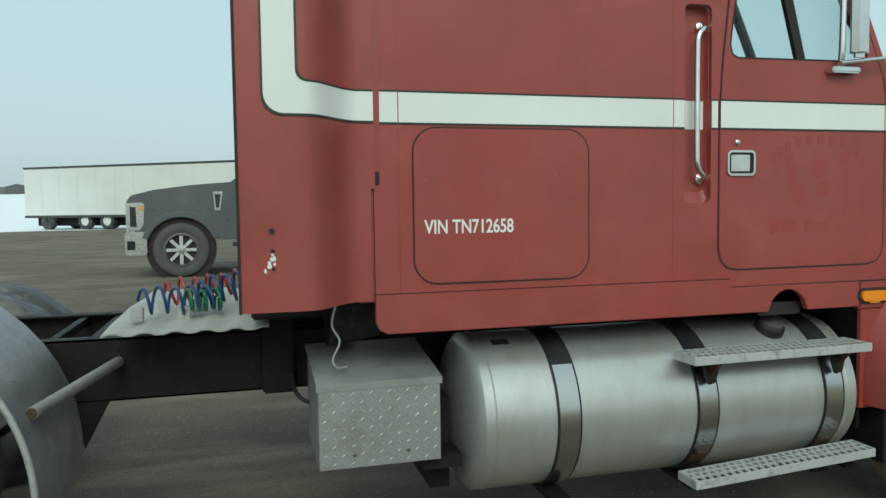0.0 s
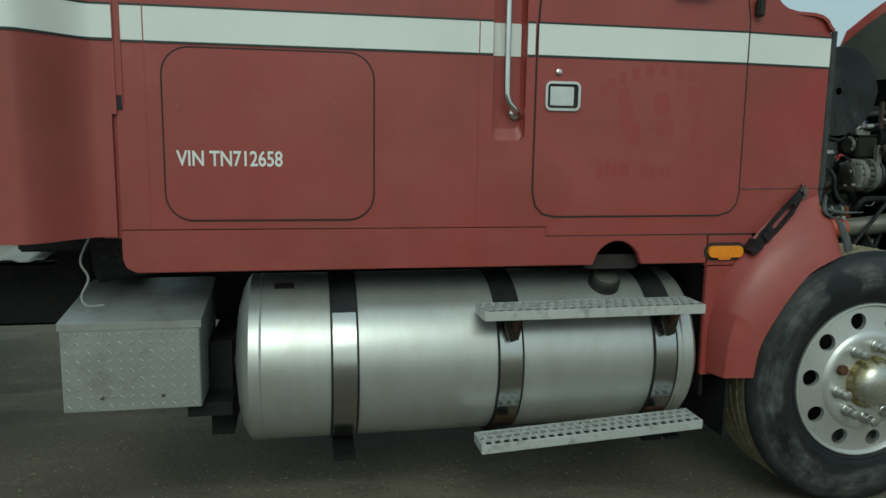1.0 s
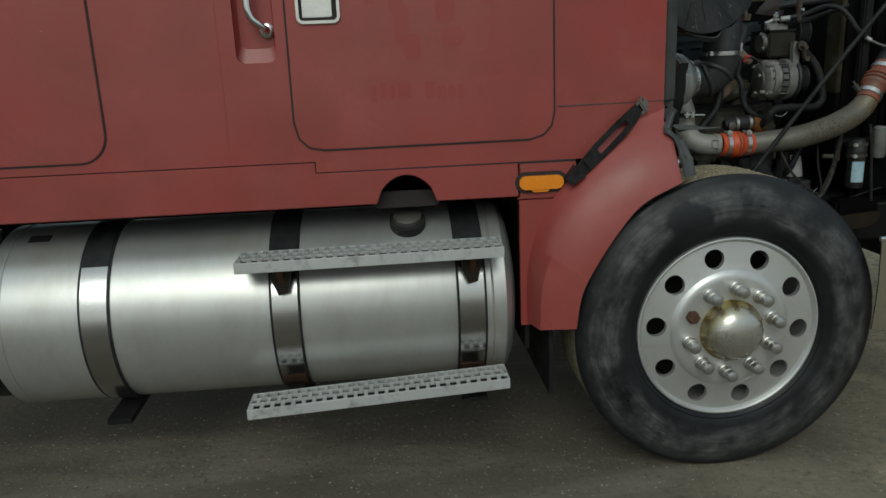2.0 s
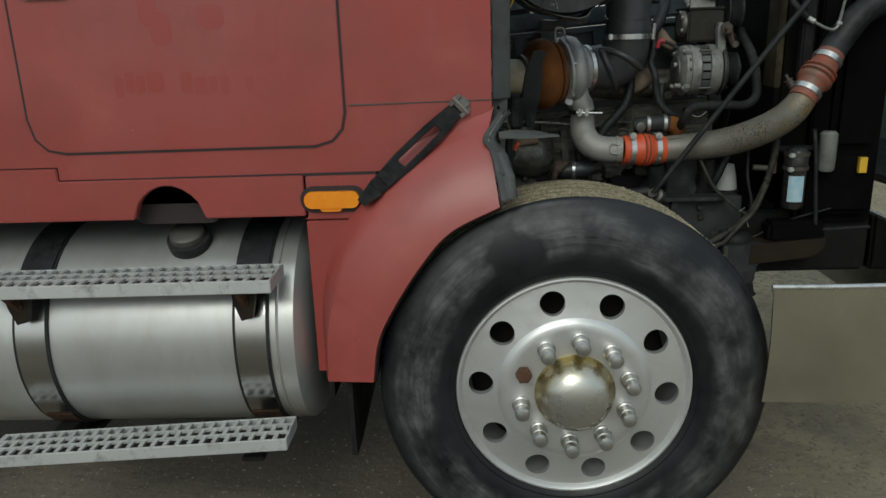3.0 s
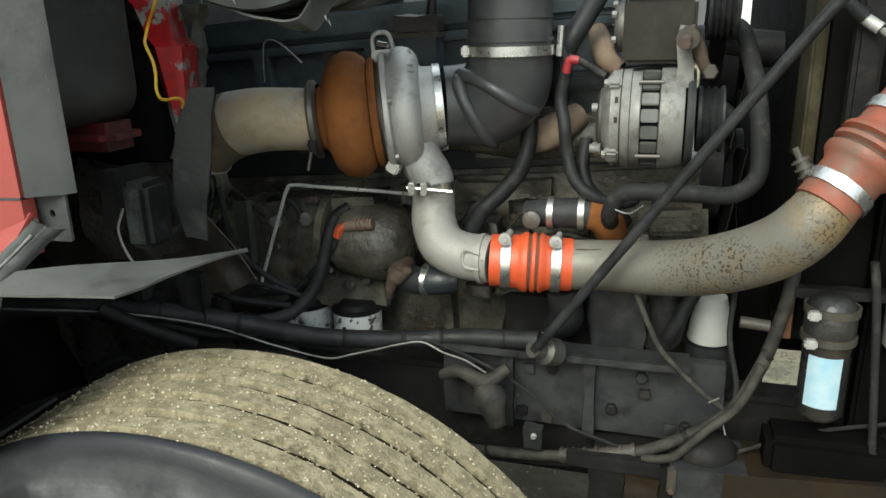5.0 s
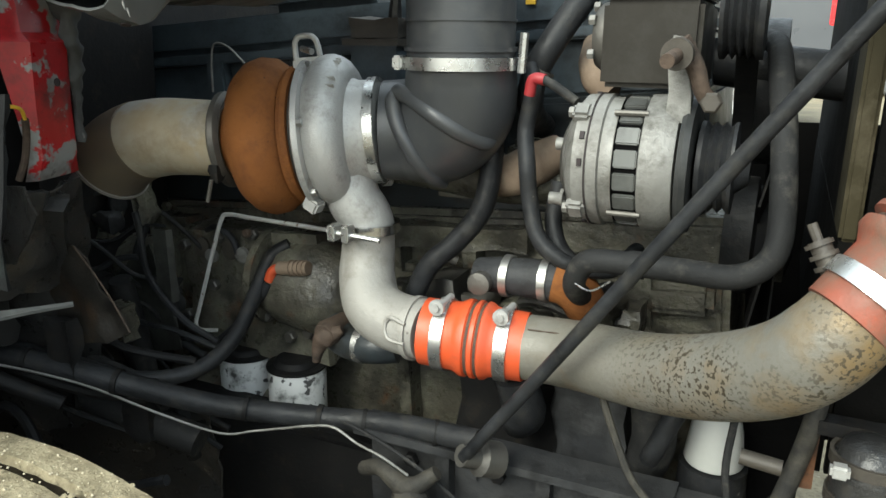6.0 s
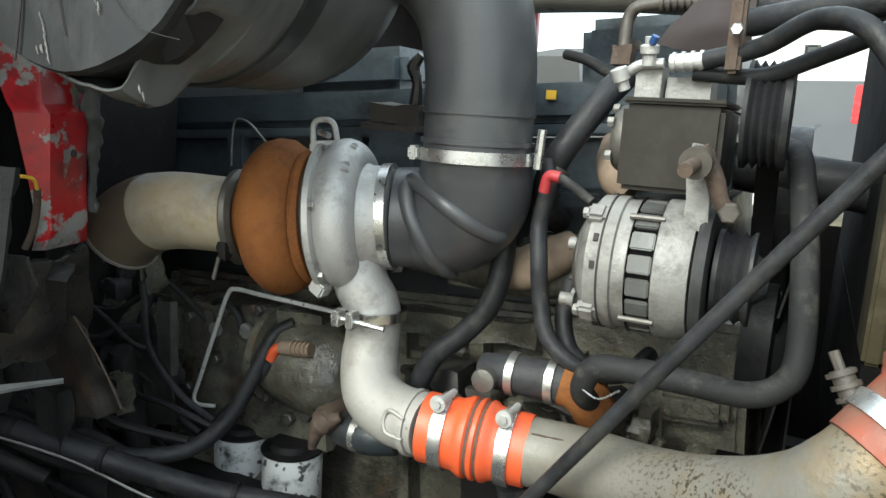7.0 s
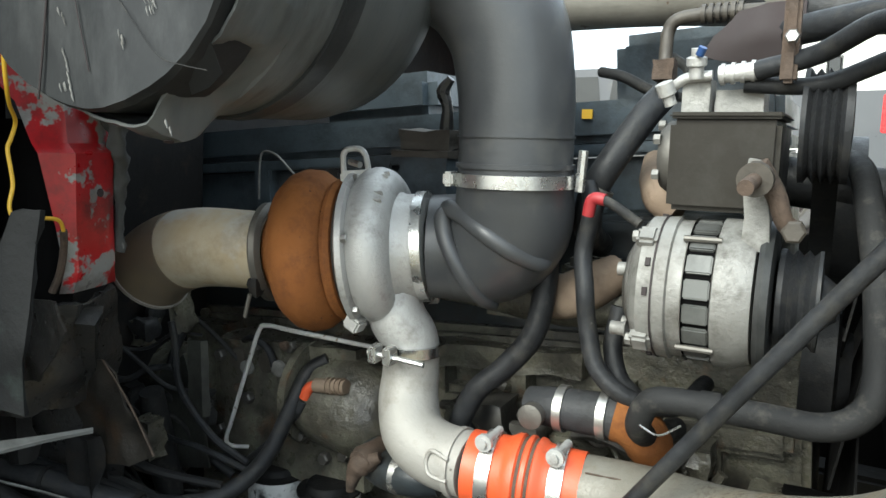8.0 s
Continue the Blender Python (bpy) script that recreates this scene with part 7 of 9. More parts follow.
# thermostat neck with clamps under the alternator
neck = part("coolant_neck", tube([(0.30, 0.66, 1.085), (0.34, 0.655, 1.09), (0.40, 0.655, 1.092), (0.445, 0.66, 1.09)], [0.024, 0.026, 0.028, 0.026], 5, 20), DIRTPLATE, engine)
part("clamp", band((0.345, 0.655, 1.09), AX, 0.027, 0.011, 0.003, 24), NUT, neck)
part("clamp", band((0.40, 0.655, 1.092), AX, 0.028, 0.011, 0.003, 24), NUT, neck)
part("rusty_end", tube([(0.412, 0.655, 1.0925), (0.428, 0.657, 1.089), (0.444, 0.664, 1.075), (0.45, 0.68, 1.055)], 0.0295, 5, 20), RUST, neck, "orange rusty pipe end")
part("clamp_housing", lathe([(0, 0.016), (0.014, 0.016), (0.016, 0.01), (0.016, 0)], axis((0.315, 0.63, 1.085), (0, -1, 0)), 16), DARKMETAL, neck)

# side of the block: pump body, cover, lines, filters
pump = part("air_compressor", leaned(lumpy(boxes(((-0.37, 0.745, 0.85), (-0.06, 0.86, 1.09))), 0.012, 13, 7)), GREASE, engine, "oily gear-driven pump body", smooth=60)
part("pump_barrel", lumpy(lathe([(0, 0), (0.002, 0.06), (0.01, 0.078), (0.1, 0.084), (0.15, 0.072), (0.17, 0.05), (0.172, 0)], axis((-0.13, 0.765, 0.985), AX), 28), 0.006, 16, 1), GREASE, pump, smooth=60)
part("pump_flange", lathe([(0, 0), (0, 0.09), (0.016, 0.092), (0.018, 0)], axis((-0.15, 0.77, 0.99), AX), 28), GREASE, pump)
for lo, hi in (((-0.5, 0.79, 0.84), (-0.4, 0.85, 1.1)), ((-0.02, 0.8, 1.06), (0.3, 0.86, 1.1)), ((0.1, 0.78, 0.9), (0.34, 0.86, 0.98))):
    part("block_rib", leaned(lumpy(boxes((lo, hi)), 0.008, 14, 5)), GREASE, engine, smooth=60)
part("starter_nose", lumpy(lathe([(0, 0), (0.004, 0.05), (0.02, 0.062), (0.12, 0.066), (0.13, 0)], axis((-0.52, 0.75, 0.97), AX), 24), 0.005, 18, 1), GREASE, engine, smooth=60)
for x, z in ((-0.335, 1.03), (-0.25, 1.055), (-0.34, 0.89), (-0.17, 1.07), (-0.06, 0.9), (-0.27, 0.96), (-0.1, 0.885)):
    part("bolt", hexbolt((x, 0.748, z), (0, -1, 0), 0.011, 0.014), DARKMETAL, pump)
for x, y, z in ((-0.222, 0.748, 1.035), (-0.292, 0.752, 1.03)):
    part("core_plug", lathe([(0, 0.019), (0.004, 0.019), (0.006, 0.013), (0.006, 0)], axis((x, y - 0.008, z), (-0.1, -1, 0.1)), 20), TAUPE, pump, "dull round plug")
part("oil_line", tube([(-0.29, 0.755, 1.06), (-0.25, 0.735, 1.075), (-0.21, 0.73, 1.06), (-0.2, 0.735, 1.02)], 0.006, 6, 10), RUBBER, engine)
part("oil_line", tube([(-0.4, 0.72, 1.08), (-0.41, 0.69, 1.0), (-0.38, 0.68, 0.92), (-0.32, 0.69, 0.86), (-0.27, 0.7, 0.83)], 0.008, 6, 10), RUBBER, engine)
part("oil_line", tube([(-0.47, 0.7, 0.98), (-0.4, 0.69, 0.9), (-0.33, 0.68, 0.87), (-0.22, 0.68, 0.88)], 0.006, 6, 8), RUBBER, engine)
part("orange_fitting", tube([(-0.1, 0.69, 1.008), (-0.092, 0.692, 1.026), (-0.075, 0.698, 1.032)], 0.009, 5, 10), SILICONE, engine, "orange hose fitting")
fitting = part("brass_fitting", tube([(-0.08, 0.694, 1.032), (-0.02, 0.694, 1.04)], 0.0115, 1, 14), TANIRON, engine, "dull tan hose fitting")
for k in range(4):
    part("fitting_ring", band((-0.055 + 0.009 * k, 0.694, 1.0355 + 0.0012 * k), (1, 0, 0.13), 0.0115, 0.004, 0.002, 16), TANIRON, fitting)
part("fuel_hose", tube([(-0.1, 0.688, 1.004), (-0.11, 0.685, 0.985), (-0.135, 0.68, 0.955), (-0.17, 0.675, 0.915), (-0.21, 0.67, 0.88)], 0.0075, 5, 10), RUBBER, engine, "thin black hose")
for x, z, r in ((-0.262, 1.02, 0.014), (-0.19, 1.03, 0.015), (-0.177, 1.073, 0.009), (-0.284, 0.98, 0.008)):
    part("core_plug", lumpy(lathe([(0, r), (0.006, r * 0.95), (0.008, r * 0.6), (0.006, 0)], axis((x, 0.735, z), (0, -1, 0)), 16), 0.0015, 60, 0), ALTER if r > 0.01 else RUSTNUT, pump)
lever = part("drain_lever", lumpy(tube([(0.075, 0.645, 0.966), (0.058, 0.64, 0.958), (0.045, 0.638, 0.948), (0.034, 0.637, 0.93), (0.029, 0.637, 0.905)], [0.007, 0.013, 0.017, 0.011, 0.006], 5, 10), 0.003, 50, 0), RUSTNUT, engine, "rusty drain lever", smooth=60)
part("lever_boss", lumpy(lathe([(0, 0.0), (0, 0.018), (0.012, 0.022), (0.03, 0.018), (0.06, 0.016)], axis((0.047, 0.632, 0.955), (0.1, 1, 0.1)), 16), 0.003, 40, 0), RUSTNUT, lever, smooth=60)
part("water_pipe", tube([(0.03, 0.68, 0.95), (0.07, 0.67, 0.935), (0.12, 0.66, 0.94), (0.16, 0.67, 0.945)], 0.028, 5, 18), ENGDARK, engine)
part("clamp", band((0.1, 0.665, 0.938), AX, 0.028, 0.014, 0.003, 24), CLAMP, engine)
part("steel_line", tube([(0.1, 0.76, 1.085), (-0.02, 0.735, 1.098), (-0.15, 0.725, 1.104), (-0.207, 0.724, 1.106), (-0.224, 0.722, 1.094), (-0.25, 0.722, 1.03), (-0.292, 0.722, 0.92), (-0.304, 0.72, 0.885), (-0.296, 0.722, 0.872), (-0.27, 0.74, 0.868)], 0.004, 5, 8), BRIGHTLINE, engine, "bent bright steel line")
for x, y, z in ((-0.215, 0.755, 0.828), (-0.085, 0.735, 0.835)):
    fl = part("oil_filter", lathe([(-0.17, 0.0), (-0.17, 0.045), (-0.16, 0.052), (-0.005, 0.053), (0.0, 0.049), (0.0, 0)], axis((x, y, z), (0, 0, 1)), 36), PALE, engine, "white oil filter with peeling paint")
    part("filter_head", lathe([(0.0, 0.055), (0.004, 0.055), (0.006, 0.042), (0.012, 0.04), (0.016, 0.036), (0.016, 0)], axis((x, y, z), (0, 0, 1)), 28), FRAME, fl)

# looms and wires low in the bay
part("wiring_loom", tube([(-0.55, 0.28, 0.97), (-0.4, 0.34, 0.965), (-0.28, 0.385, 0.945), (-0.178, 0.427, 0.918), (-0.06, 0.5, 0.872), (0.079, 0.566, 0.852), (0.2, 0.585, 0.86), (0.34, 0.57, 0.875)], 0.017, 6, 14), RUBBER, engine, "thick black wiring loom")
part("wiring_loom", tube([(-0.42, 0.36, 0.975), (-0.28, 0.42, 0.935), (-0.2, 0.47, 0.9), (-0.14, 0.54, 0.895), (-0.115, 0.61, 0.93), (-0.12, 0.68, 0.99), (-0.115, 0.72, 1.04), (-0.09, 0.74, 1.06)], 0.013, 6, 14), RUBBER, engine, "black rubber oil hose")
part("thin_wire", tube([(-0.5, 0.24, 0.99), (-0.35, 0.32, 0.965), (-0.22, 0.39, 0.925), (-0.12, 0.44, 0.875), (-0.04, 0.48, 0.84), (0.0, 0.51, 0.838), (0.05, 0.52, 0.85), (0.1, 0.52, 0.866), (0.137, 0.52, 0.872), (0.175, 0.52, 0.856), (0.215, 0.52, 0.845), (0.25, 0.53, 0.82)], 0.0019, 6, 6), ALTER, engine, "pale thin cable")
for x in (-0.178, 0.079):
    part("cable_tie", band((x, 0.427 if x < 0 else 0.566, 0.918 if x < 0 else 0.852), (1, 0.4, -0.2), 0.017, 0.008, 0.003, 16), FRAME, engine)
part("pipe_fitting", lathe([(0, 0), (0, 0.025), (0.03, 0.025), (0.035, 0.015), (0.06, 0.015), (0.06, 0)], axis((0.37, 0.56, 0.86), (-0.3, -0.4, 0.2)), 16), DARKMETAL, engine)
part("lower_bracket", lumpy(boxes(((0.42, 0.66, 0.78), (0.52, 0.75, 0.98))), 0.016, 15, 6), DIRTPLATE, engine, smooth=60)
part("lower_bracket", lumpy(boxes(((0.24, 0.72, 0.72), (0.42, 0.82, 0.9))), 0.016, 12, 6), FRAME, engine, smooth=60)
part("hose_stub", tube([(0.37, 0.62, 0.96), (0.38, 0.64, 0.9), (0.36, 0.68, 0.86)], [0.028, 0.032, 0.03], 4, 14), RUBBER, engine)
part("hose_stub", tube([(0.55, 0.64, 0.97), (0.56, 0.65, 0.9), (0.55, 0.68, 0.84)], [0.026, 0.03, 0.03], 4, 14), DUSTRUB, engine)
part("starter", lathe([(0, 0), (0, 0.06), (0.2, 0.065), (0.28, 0.05), (0.3, 0)], axis((-0.4, 0.78, 0.72), AX), 24), GREASE, engine)
part("mount_plate", lumpy(boxes(((0.15, 0.602, 0.69), (0.66, 0.625, 0.845))), 0.003, 9, 7), DIRTPLATE, truck, "dusty black engine mount plate", smooth=60)
part("mount_flange", lumpy(boxes(((0.14, 0.565, 0.84), (0.6, 0.625, 0.852))), 0.003, 14, 5), DIRTPLATE, truck, "dusty flange along the mount plate", smooth=60)
for x, z in ((0.22, 0.8), (0.24, 0.73), (0.36, 0.81), (0.47, 0.74), (0.52, 0.81), (0.6, 0.72)):
    part("mount_bolt", hexbolt((x, 0.601, z), (0, -1, 0), 0.011, 0.012), random.choice((DIRTPLATE, FRAME)), truck)
for x in (0.28, 0.43):
    part("mount_rib", lumpy(boxes(((x - 0.01, 0.58, 0.69), (x + 0.01, 0.605, 0.84))), 0.004, 18, 3), DIRTPLATE, truck, smooth=60)

# added panel that hides bright ground and darkens the bay's far side
part("far_dark_panel", lumpy(boxes(((0.2, 1.72, 0.4), (1.05, 1.735, 1.22))), 0.008, 5, 5), SHADEBLACK, truck, "black panel added to darken the far side of the bay", smooth=60)

# bell housing behind the block, fan before it
part("bell_housing", lumpy(lathe([(0, 0), (0.0, 0.28), (0.03, 0.31), (0.06, 0.31), (0.3, 0.24), (0.5, 0.2), (0.5, 0)], axis((-0.55, 1.07, 0.84), (-1, 0, 0)), 32), 0.008, 9, 1), FRAME, engine, "black bell housing", smooth=60)
fan = part("cooling_fan", lathe([(0, 0), (0, 0.07), (0.02, 0.09), (0.05, 0.09), (0.06, 0.05), (0.06, 0)], axis((0.645, 1.07, 1.1), AX), 28), FRAME, engine, "black cooling fan")
for k in range(9):
    fm = Matrix.Translation((0.68, 1.07, 1.1)) @ Matrix.Rotation(radians(40 * k + 12), 4, "X")
    part("blade", loft([[fm @ Vector((-0.028 + 0.03 * w, (w - 0.5) * (0.1 + 0.35 * r), r)) for w in (0.0, 0.33, 0.66, 1.0)] for r in (0.08, 0.17, 0.27)], 0.003), FRAME, fan)
for k in range(6):
    part("head_bolt", hexbolt((-0.46 + 0.2 * k, 0.855, 1.2), (0, -1, 0), 0.012, 0.014), DARKMETAL, engine)
for k in range(7):
    part("side_bolt", hexbolt((-0.46 + 0.15 * k, 0.832, 1.075 - 0.0105 * k), (0, -1, 0), 0.010, 0.012), GREASE, engine)
for x in (0.06, 0.2, 0.36, 0.48):
    part("block_web", leaned(lumpy(boxes(((x - 0.012, 0.8, 0.7), (x + 0.012, 0.86, 1.06))), 0.004, 20, 3)), GREASE, engine, smooth=60)

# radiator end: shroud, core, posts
# upright near-black sheet, added as shade low in the bay
part("bay_dark_panel", lumpy(boxes(((0.6, 0.76, 0.55), (0.745, 0.78, 1.0))), 0.006, 8, 4), SHADEBLACK, truck, smooth=60)
# shroud is olive only at its upper edge; the rest has shade painted in
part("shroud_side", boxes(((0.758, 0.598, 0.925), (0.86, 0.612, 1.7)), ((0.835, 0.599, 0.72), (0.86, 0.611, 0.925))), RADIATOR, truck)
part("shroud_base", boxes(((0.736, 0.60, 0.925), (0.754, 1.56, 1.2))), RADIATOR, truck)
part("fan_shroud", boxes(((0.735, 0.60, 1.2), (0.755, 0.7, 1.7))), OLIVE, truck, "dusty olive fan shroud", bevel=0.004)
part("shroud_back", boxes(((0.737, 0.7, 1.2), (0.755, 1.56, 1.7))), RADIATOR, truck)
part("radiator", boxes(((0.86, 0.60, 0.76), (0.95, 1.64, 1.75)), ((0.84, 0.6, 1.62), (0.97, 1.64, 1.76))), RADIATOR, truck, "radiator core, near black for the bay's shade", bevel=0.01)
part("radiator_post", boxes(((0.85, 0.562, 0.76), (0.90, 0.6, 1.75))), SHADEBLACK, truck, bevel=0.006)
part("radiator_post", boxes(((0.775, 0.52, 1.16), (0.812, 0.555, 1.75))), FRAME, truck, bevel=0.006)
part("stay_rod", tube([(0.34, 0.515, 0.88), (0.45, 0.505, 1.035), (0.60, 0.478, 1.25), (0.75, 0.452, 1.458), (0.82, 0.44, 1.55)], 0.0088, 4, 12), RUBBER, truck, "black steel stay rod")
part("upper_hose", tube([(0.5, 0.87, 1.622), (0.56, 0.87, 1.6), (0.66, 0.85, 1.588), (0.8, 0.82, 1.58), (0.95, 0.78, 1.57)], [0.04, 0.034, 0.028, 0.028, 0.028], 5, 18), RUBBER, engine)
part("crossover_pipe", tube([(0.2, 0.9, 1.632), (0.36, 0.885, 1.63), (0.47, 0.875, 1.624), (0.56, 0.87, 1.617)], 0.04, 5, 20), COOLPIPE, engine, "dirty tan coolant pipe")
elbow = part("suction_elbow", tube([(0.421, 0.77, 1.52), (0.42, 0.776, 1.545), (0.421, 0.78, 1.568), (0.432, 0.78, 1.581), (0.46, 0.785, 1.586), (0.49, 0.79, 1.588), (0.53, 0.8, 1.59)], 0.0085, 5, 14), TAUPE, engine, "dirty bent refrigerant elbow")
part("elbow_foot", lumpy(boxes(((0.408, 0.755, 1.505), (0.434, 0.785, 1.53))), 0.003, 40, 2), RUSTNUT, elbow, smooth=60)
for k in range(6):
    part("crimp_ring", band((0.462 + 0.0085 * k, 0.7855 + 0.0015 * k, 1.5862 + 0.0005 * k), AX, 0.0095, 0.005, 0.003, 16), TAUPE, elbow)
part("rubber_boot", lumpy(loft([[(0.468, 0.79, 1.532), (0.5, 0.785, 1.528), (0.575, 0.78, 1.524)], [(0.485, 0.79, 1.552), (0.52, 0.775, 1.553), (0.58, 0.775, 1.556)], [(0.51, 0.79, 1.578), (0.54, 0.785, 1.584), (0.58, 0.785, 1.59)]], 0.02), 0.004, 22, 2), GAP, engine, "crumpled black rubber boot", smooth=60)
part("vent_line", tube([(0.30, 0.9, 1.53), (0.34, 0.88, 1.52), (0.38, 0.88, 1.50), (0.42, 0.9, 1.49)], 0.008, 6, 10), DUSTRUB, engine)
part("vent_line", tube([(0.40, 0.92, 1.55), (0.425, 0.9, 1.53), (0.43, 0.9, 1.5), (0.41, 0.9, 1.48)], 0.007, 6, 10), DUSTRUB, engine)
part("upper_strut", tube([(0.5, 0.8, 1.55), (0.7, 0.7, 1.57), (0.95, 0.6, 1.58)], 0.017, 4, 12), RUBBER, truck)
bent_line = part("steel_line", tube([(0.8, 0.5, 1.4), (0.815, 0.47, 1.385), (0.828, 0.447, 1.378), (0.842, 0.447, 1.388), (0.86, 0.47, 1.42), (0.9, 0.54, 1.46), (0.95, 0.62, 1.48)], 0.0045, 6, 8), ALTER, truck, "bent bright steel line")
part("crimp", tube([(0.776, 0.512, 1.418), (0.798, 0.502, 1.402)], 0.0085, 1, 12), CAST, bent_line)
part("line_nut", hexbolt((0.846, 0.45, 1.39), (0.4, 0.4, 0.8), 0.0085, 0.012), CAST, bent_line)
part("small_bracket", boxes(((0.80, 0.46, 1.24), (0.83, 0.5, 1.27)), ((0.74, 0.52, 1.12), (0.77, 0.56, 1.15))), TAUPE, truck, bevel=0.006)

# filters and bottles ahead of the wheel
sep = part("fuel_filter", lathe([(-0.078, 0.0), (-0.078, 0.028), (-0.07, 0.034), (0.05, 0.034), (0.055, 0.0365), (0.10, 0.0365), (0.107, 0.032), (0.117, 0.027), (0.124, 0.011), (0.124, 0.0)], axis((0.79, 0.512, 0.9), (0, 0, 1)), 36), TORN, truck, "black fuel filter with a pale blue label")
for dz in (0.055, 0.1):
    part("clamp", band((0.79, 0.512, 0.9 + dz), (0, 0, 1), 0.0352, 0.012, 0.004, 32), TAUPE, sep)
    part("clamp_screw", boxes(((0.75, 0.467, 0.893 + dz), (0.768, 0.482, 0.907 + dz))), CAST, sep, bevel=0.003)
part("label", loft([[(0.79 + 0.0352 * math.sin(a), 0.512 - 0.0352 * math.cos(a), z) for a in (radians(v) for v in range(-52, 38, 9))] for z in (0.848, 0.932)], 0.0006), LABEL, sep, "pale blue paper label")
part("washer_bottle", lathe([(0, 0), (0, 0.038), (0.004, 0.04), (0.05, 0.034), (0.085, 0.026), (0.088, 0.0)], axis((0.635, 0.70, 0.852), (0, 0, 1)), 28), BOTTLE, truck, "translucent white bottle")
# black drum added as the shade below the bottle
part("bottle_shade", lathe([(0, 0.0), (0, 0.05), (0.135, 0.045), (0.135, 0)], axis((0.635, 0.70, 0.714), (0, 0, 1)), 24), RUBBER, truck)
part("coolant_filter", lathe([(-0.09, 0.0), (-0.09, 0.032), (-0.08, 0.042), (0.06, 0.042), (0.07, 0.03), (0.07, 0)], axis((0.892, 0.527, 1.01), (0, 0, 1)) @ Matrix.Diagonal((0.8, 0.64, 0.64, 1)), 28), DULLWHITE, truck, "pale cylindrical filter")
part("support_tube", tube([(0.837, 0.512, 1.076), (0.849, 0.512, 1.0), (0.873, 0.515, 0.78), (0.876, 0.515, 0.762), (0.889, 0.515, 0.748), (0.91, 0.515, 0.745), (0.95, 0.515, 0.746), (1.05, 0.515, 0.75)], 0.0062, 5, 10), DUSTRUB, truck, "bent grey support tube")
part("grease_tag", boxes(((1.01, 0.545, 0.925), (1.034, 0.56, 0.975))), YELLOW, truck)

# firewall corner: red post, black housings, plates
part("firewall_post", loft([[(-0.33, ly + 0.1, z), (lx - 0.012, ly + 0.012, z), (lx, ly, z), (-0.192 + d, 0.362, z), (-0.186 + d, 0.37, z), (-0.19 + d, 0.385, z), (-0.198 + d, 0.42, z), (-0.204 + d, 0.436, z), (-0.23, 0.45, z), (-0.36, 0.46, z)] for z, d, lx, ly in ((1.225, -0.02, -0.216, 0.358), (1.255, -0.006, -0.2, 0.356), (1.31, -0.006, -0.203, 0.35), (1.4, 0.0, -0.208, 0.336), (1.412, -0.014, -0.216, 0.334), (1.46, -0.018, -0.228, 0.325), (1.5, -0.02, -0.25, 0.3), (1.7, -0.02, -0.25, 0.3))], 0.006), RED_FIRE, truck, "bright red post with patches of grey primer", smooth=35)
# black sheet added as the darkness left of the red post
part("post_shade", lumpy(loft([[(-0.4, 0.33, z), (-0.3, 0.335, z), (-0.232, 0.352, z), (-0.222, 0.38, z)] for z in (1.2, 1.26, 1.32, 1.38, 1.44)], 0.006), 0.005, 20, 1), SHADEBLACK, truck, "black sheet standing in for the shade beside the post", smooth=60)
part("post_foot", lumpy(loft([[(-0.34, 0.3, 1.23), (-0.24, 0.32, 1.215), (-0.21, 0.37, 1.21), (-0.23, 0.44, 1.22)], [(-0.34, 0.28, 1.17), (-0.25, 0.3, 1.16), (-0.23, 0.37, 1.15), (-0.25, 0.46, 1.17)], [(-0.34, 0.3, 1.08), (-0.27, 0.32, 1.07), (-0.26, 0.38, 1.06), (-0.28, 0.48, 1.06)]], 0.008), 0.012, 22, 4), TORN, truck, "crumpled black insulation", smooth=60)
part("post_hole", lathe([(0, 0.0055), (0.001, 0.0055), (0.001, 0)], axis((-0.1935, 0.406, 1.35), (0.97, 0.22, 0)), 12), GAP, truck)
part("seam_sealer", lumpy(tube([(-0.206, 0.442, 1.46), (-0.208, 0.446, 1.4), (-0.212, 0.448, 1.34), (-0.216, 0.448, 1.27)], [0.02, 0.011, 0.008, 0.006], 5, 8), 0.01, 34, 1), SEAL, truck, "torn grey sealer along the post", smooth=60)
part("red_ledge", boxes(((-0.5, 0.2, 1.262), (-0.2, 0.285, 1.302))), DARKRED, truck, "grimy red ledge, darkened for the shade under the heater box", bevel=0.016)
part("heater_box", prism(rounded(-0.50, -0.198, 1.30, 1.75, 0.05), 0.1, 0.27), PLASTIC, truck, "black moulded heater box", bevel=0.03)
part("black_panel", lumpy(boxes(((-0.5, 0.46, 0.98), (-0.47, 0.84, 1.6))), 0.012, 9, 4), FRAME, truck, "black dirty firewall lining", smooth=60)
part("yellow_wire", tube([(-0.125, 0.255, 1.55), (-0.128, 0.255, 1.5), (-0.135, 0.26, 1.473), (-0.155, 0.274, 1.453), (-0.182, 0.296, 1.436), (-0.189, 0.294, 1.417), (-0.187, 0.288, 1.405), (-0.175, 0.283, 1.383), (-0.172, 0.282, 1.365), (-0.169, 0.275, 1.344), (-0.167, 0.278, 1.331), (-0.167, 0.292, 1.327), (-0.169, 0.315, 1.327), (-0.171, 0.334, 1.322), (-0.18, 0.345, 1.305)], 0.0023, 6, 8), YELLOW, truck, "thin yellow wire")
part("wire_sleeve", tube([(-0.178, 0.343, 1.309), (-0.19, 0.35, 1.285), (-0.2, 0.35, 1.255), (-0.21, 0.345, 1.23)], 0.0045, 5, 8), RUSTNUT, truck)
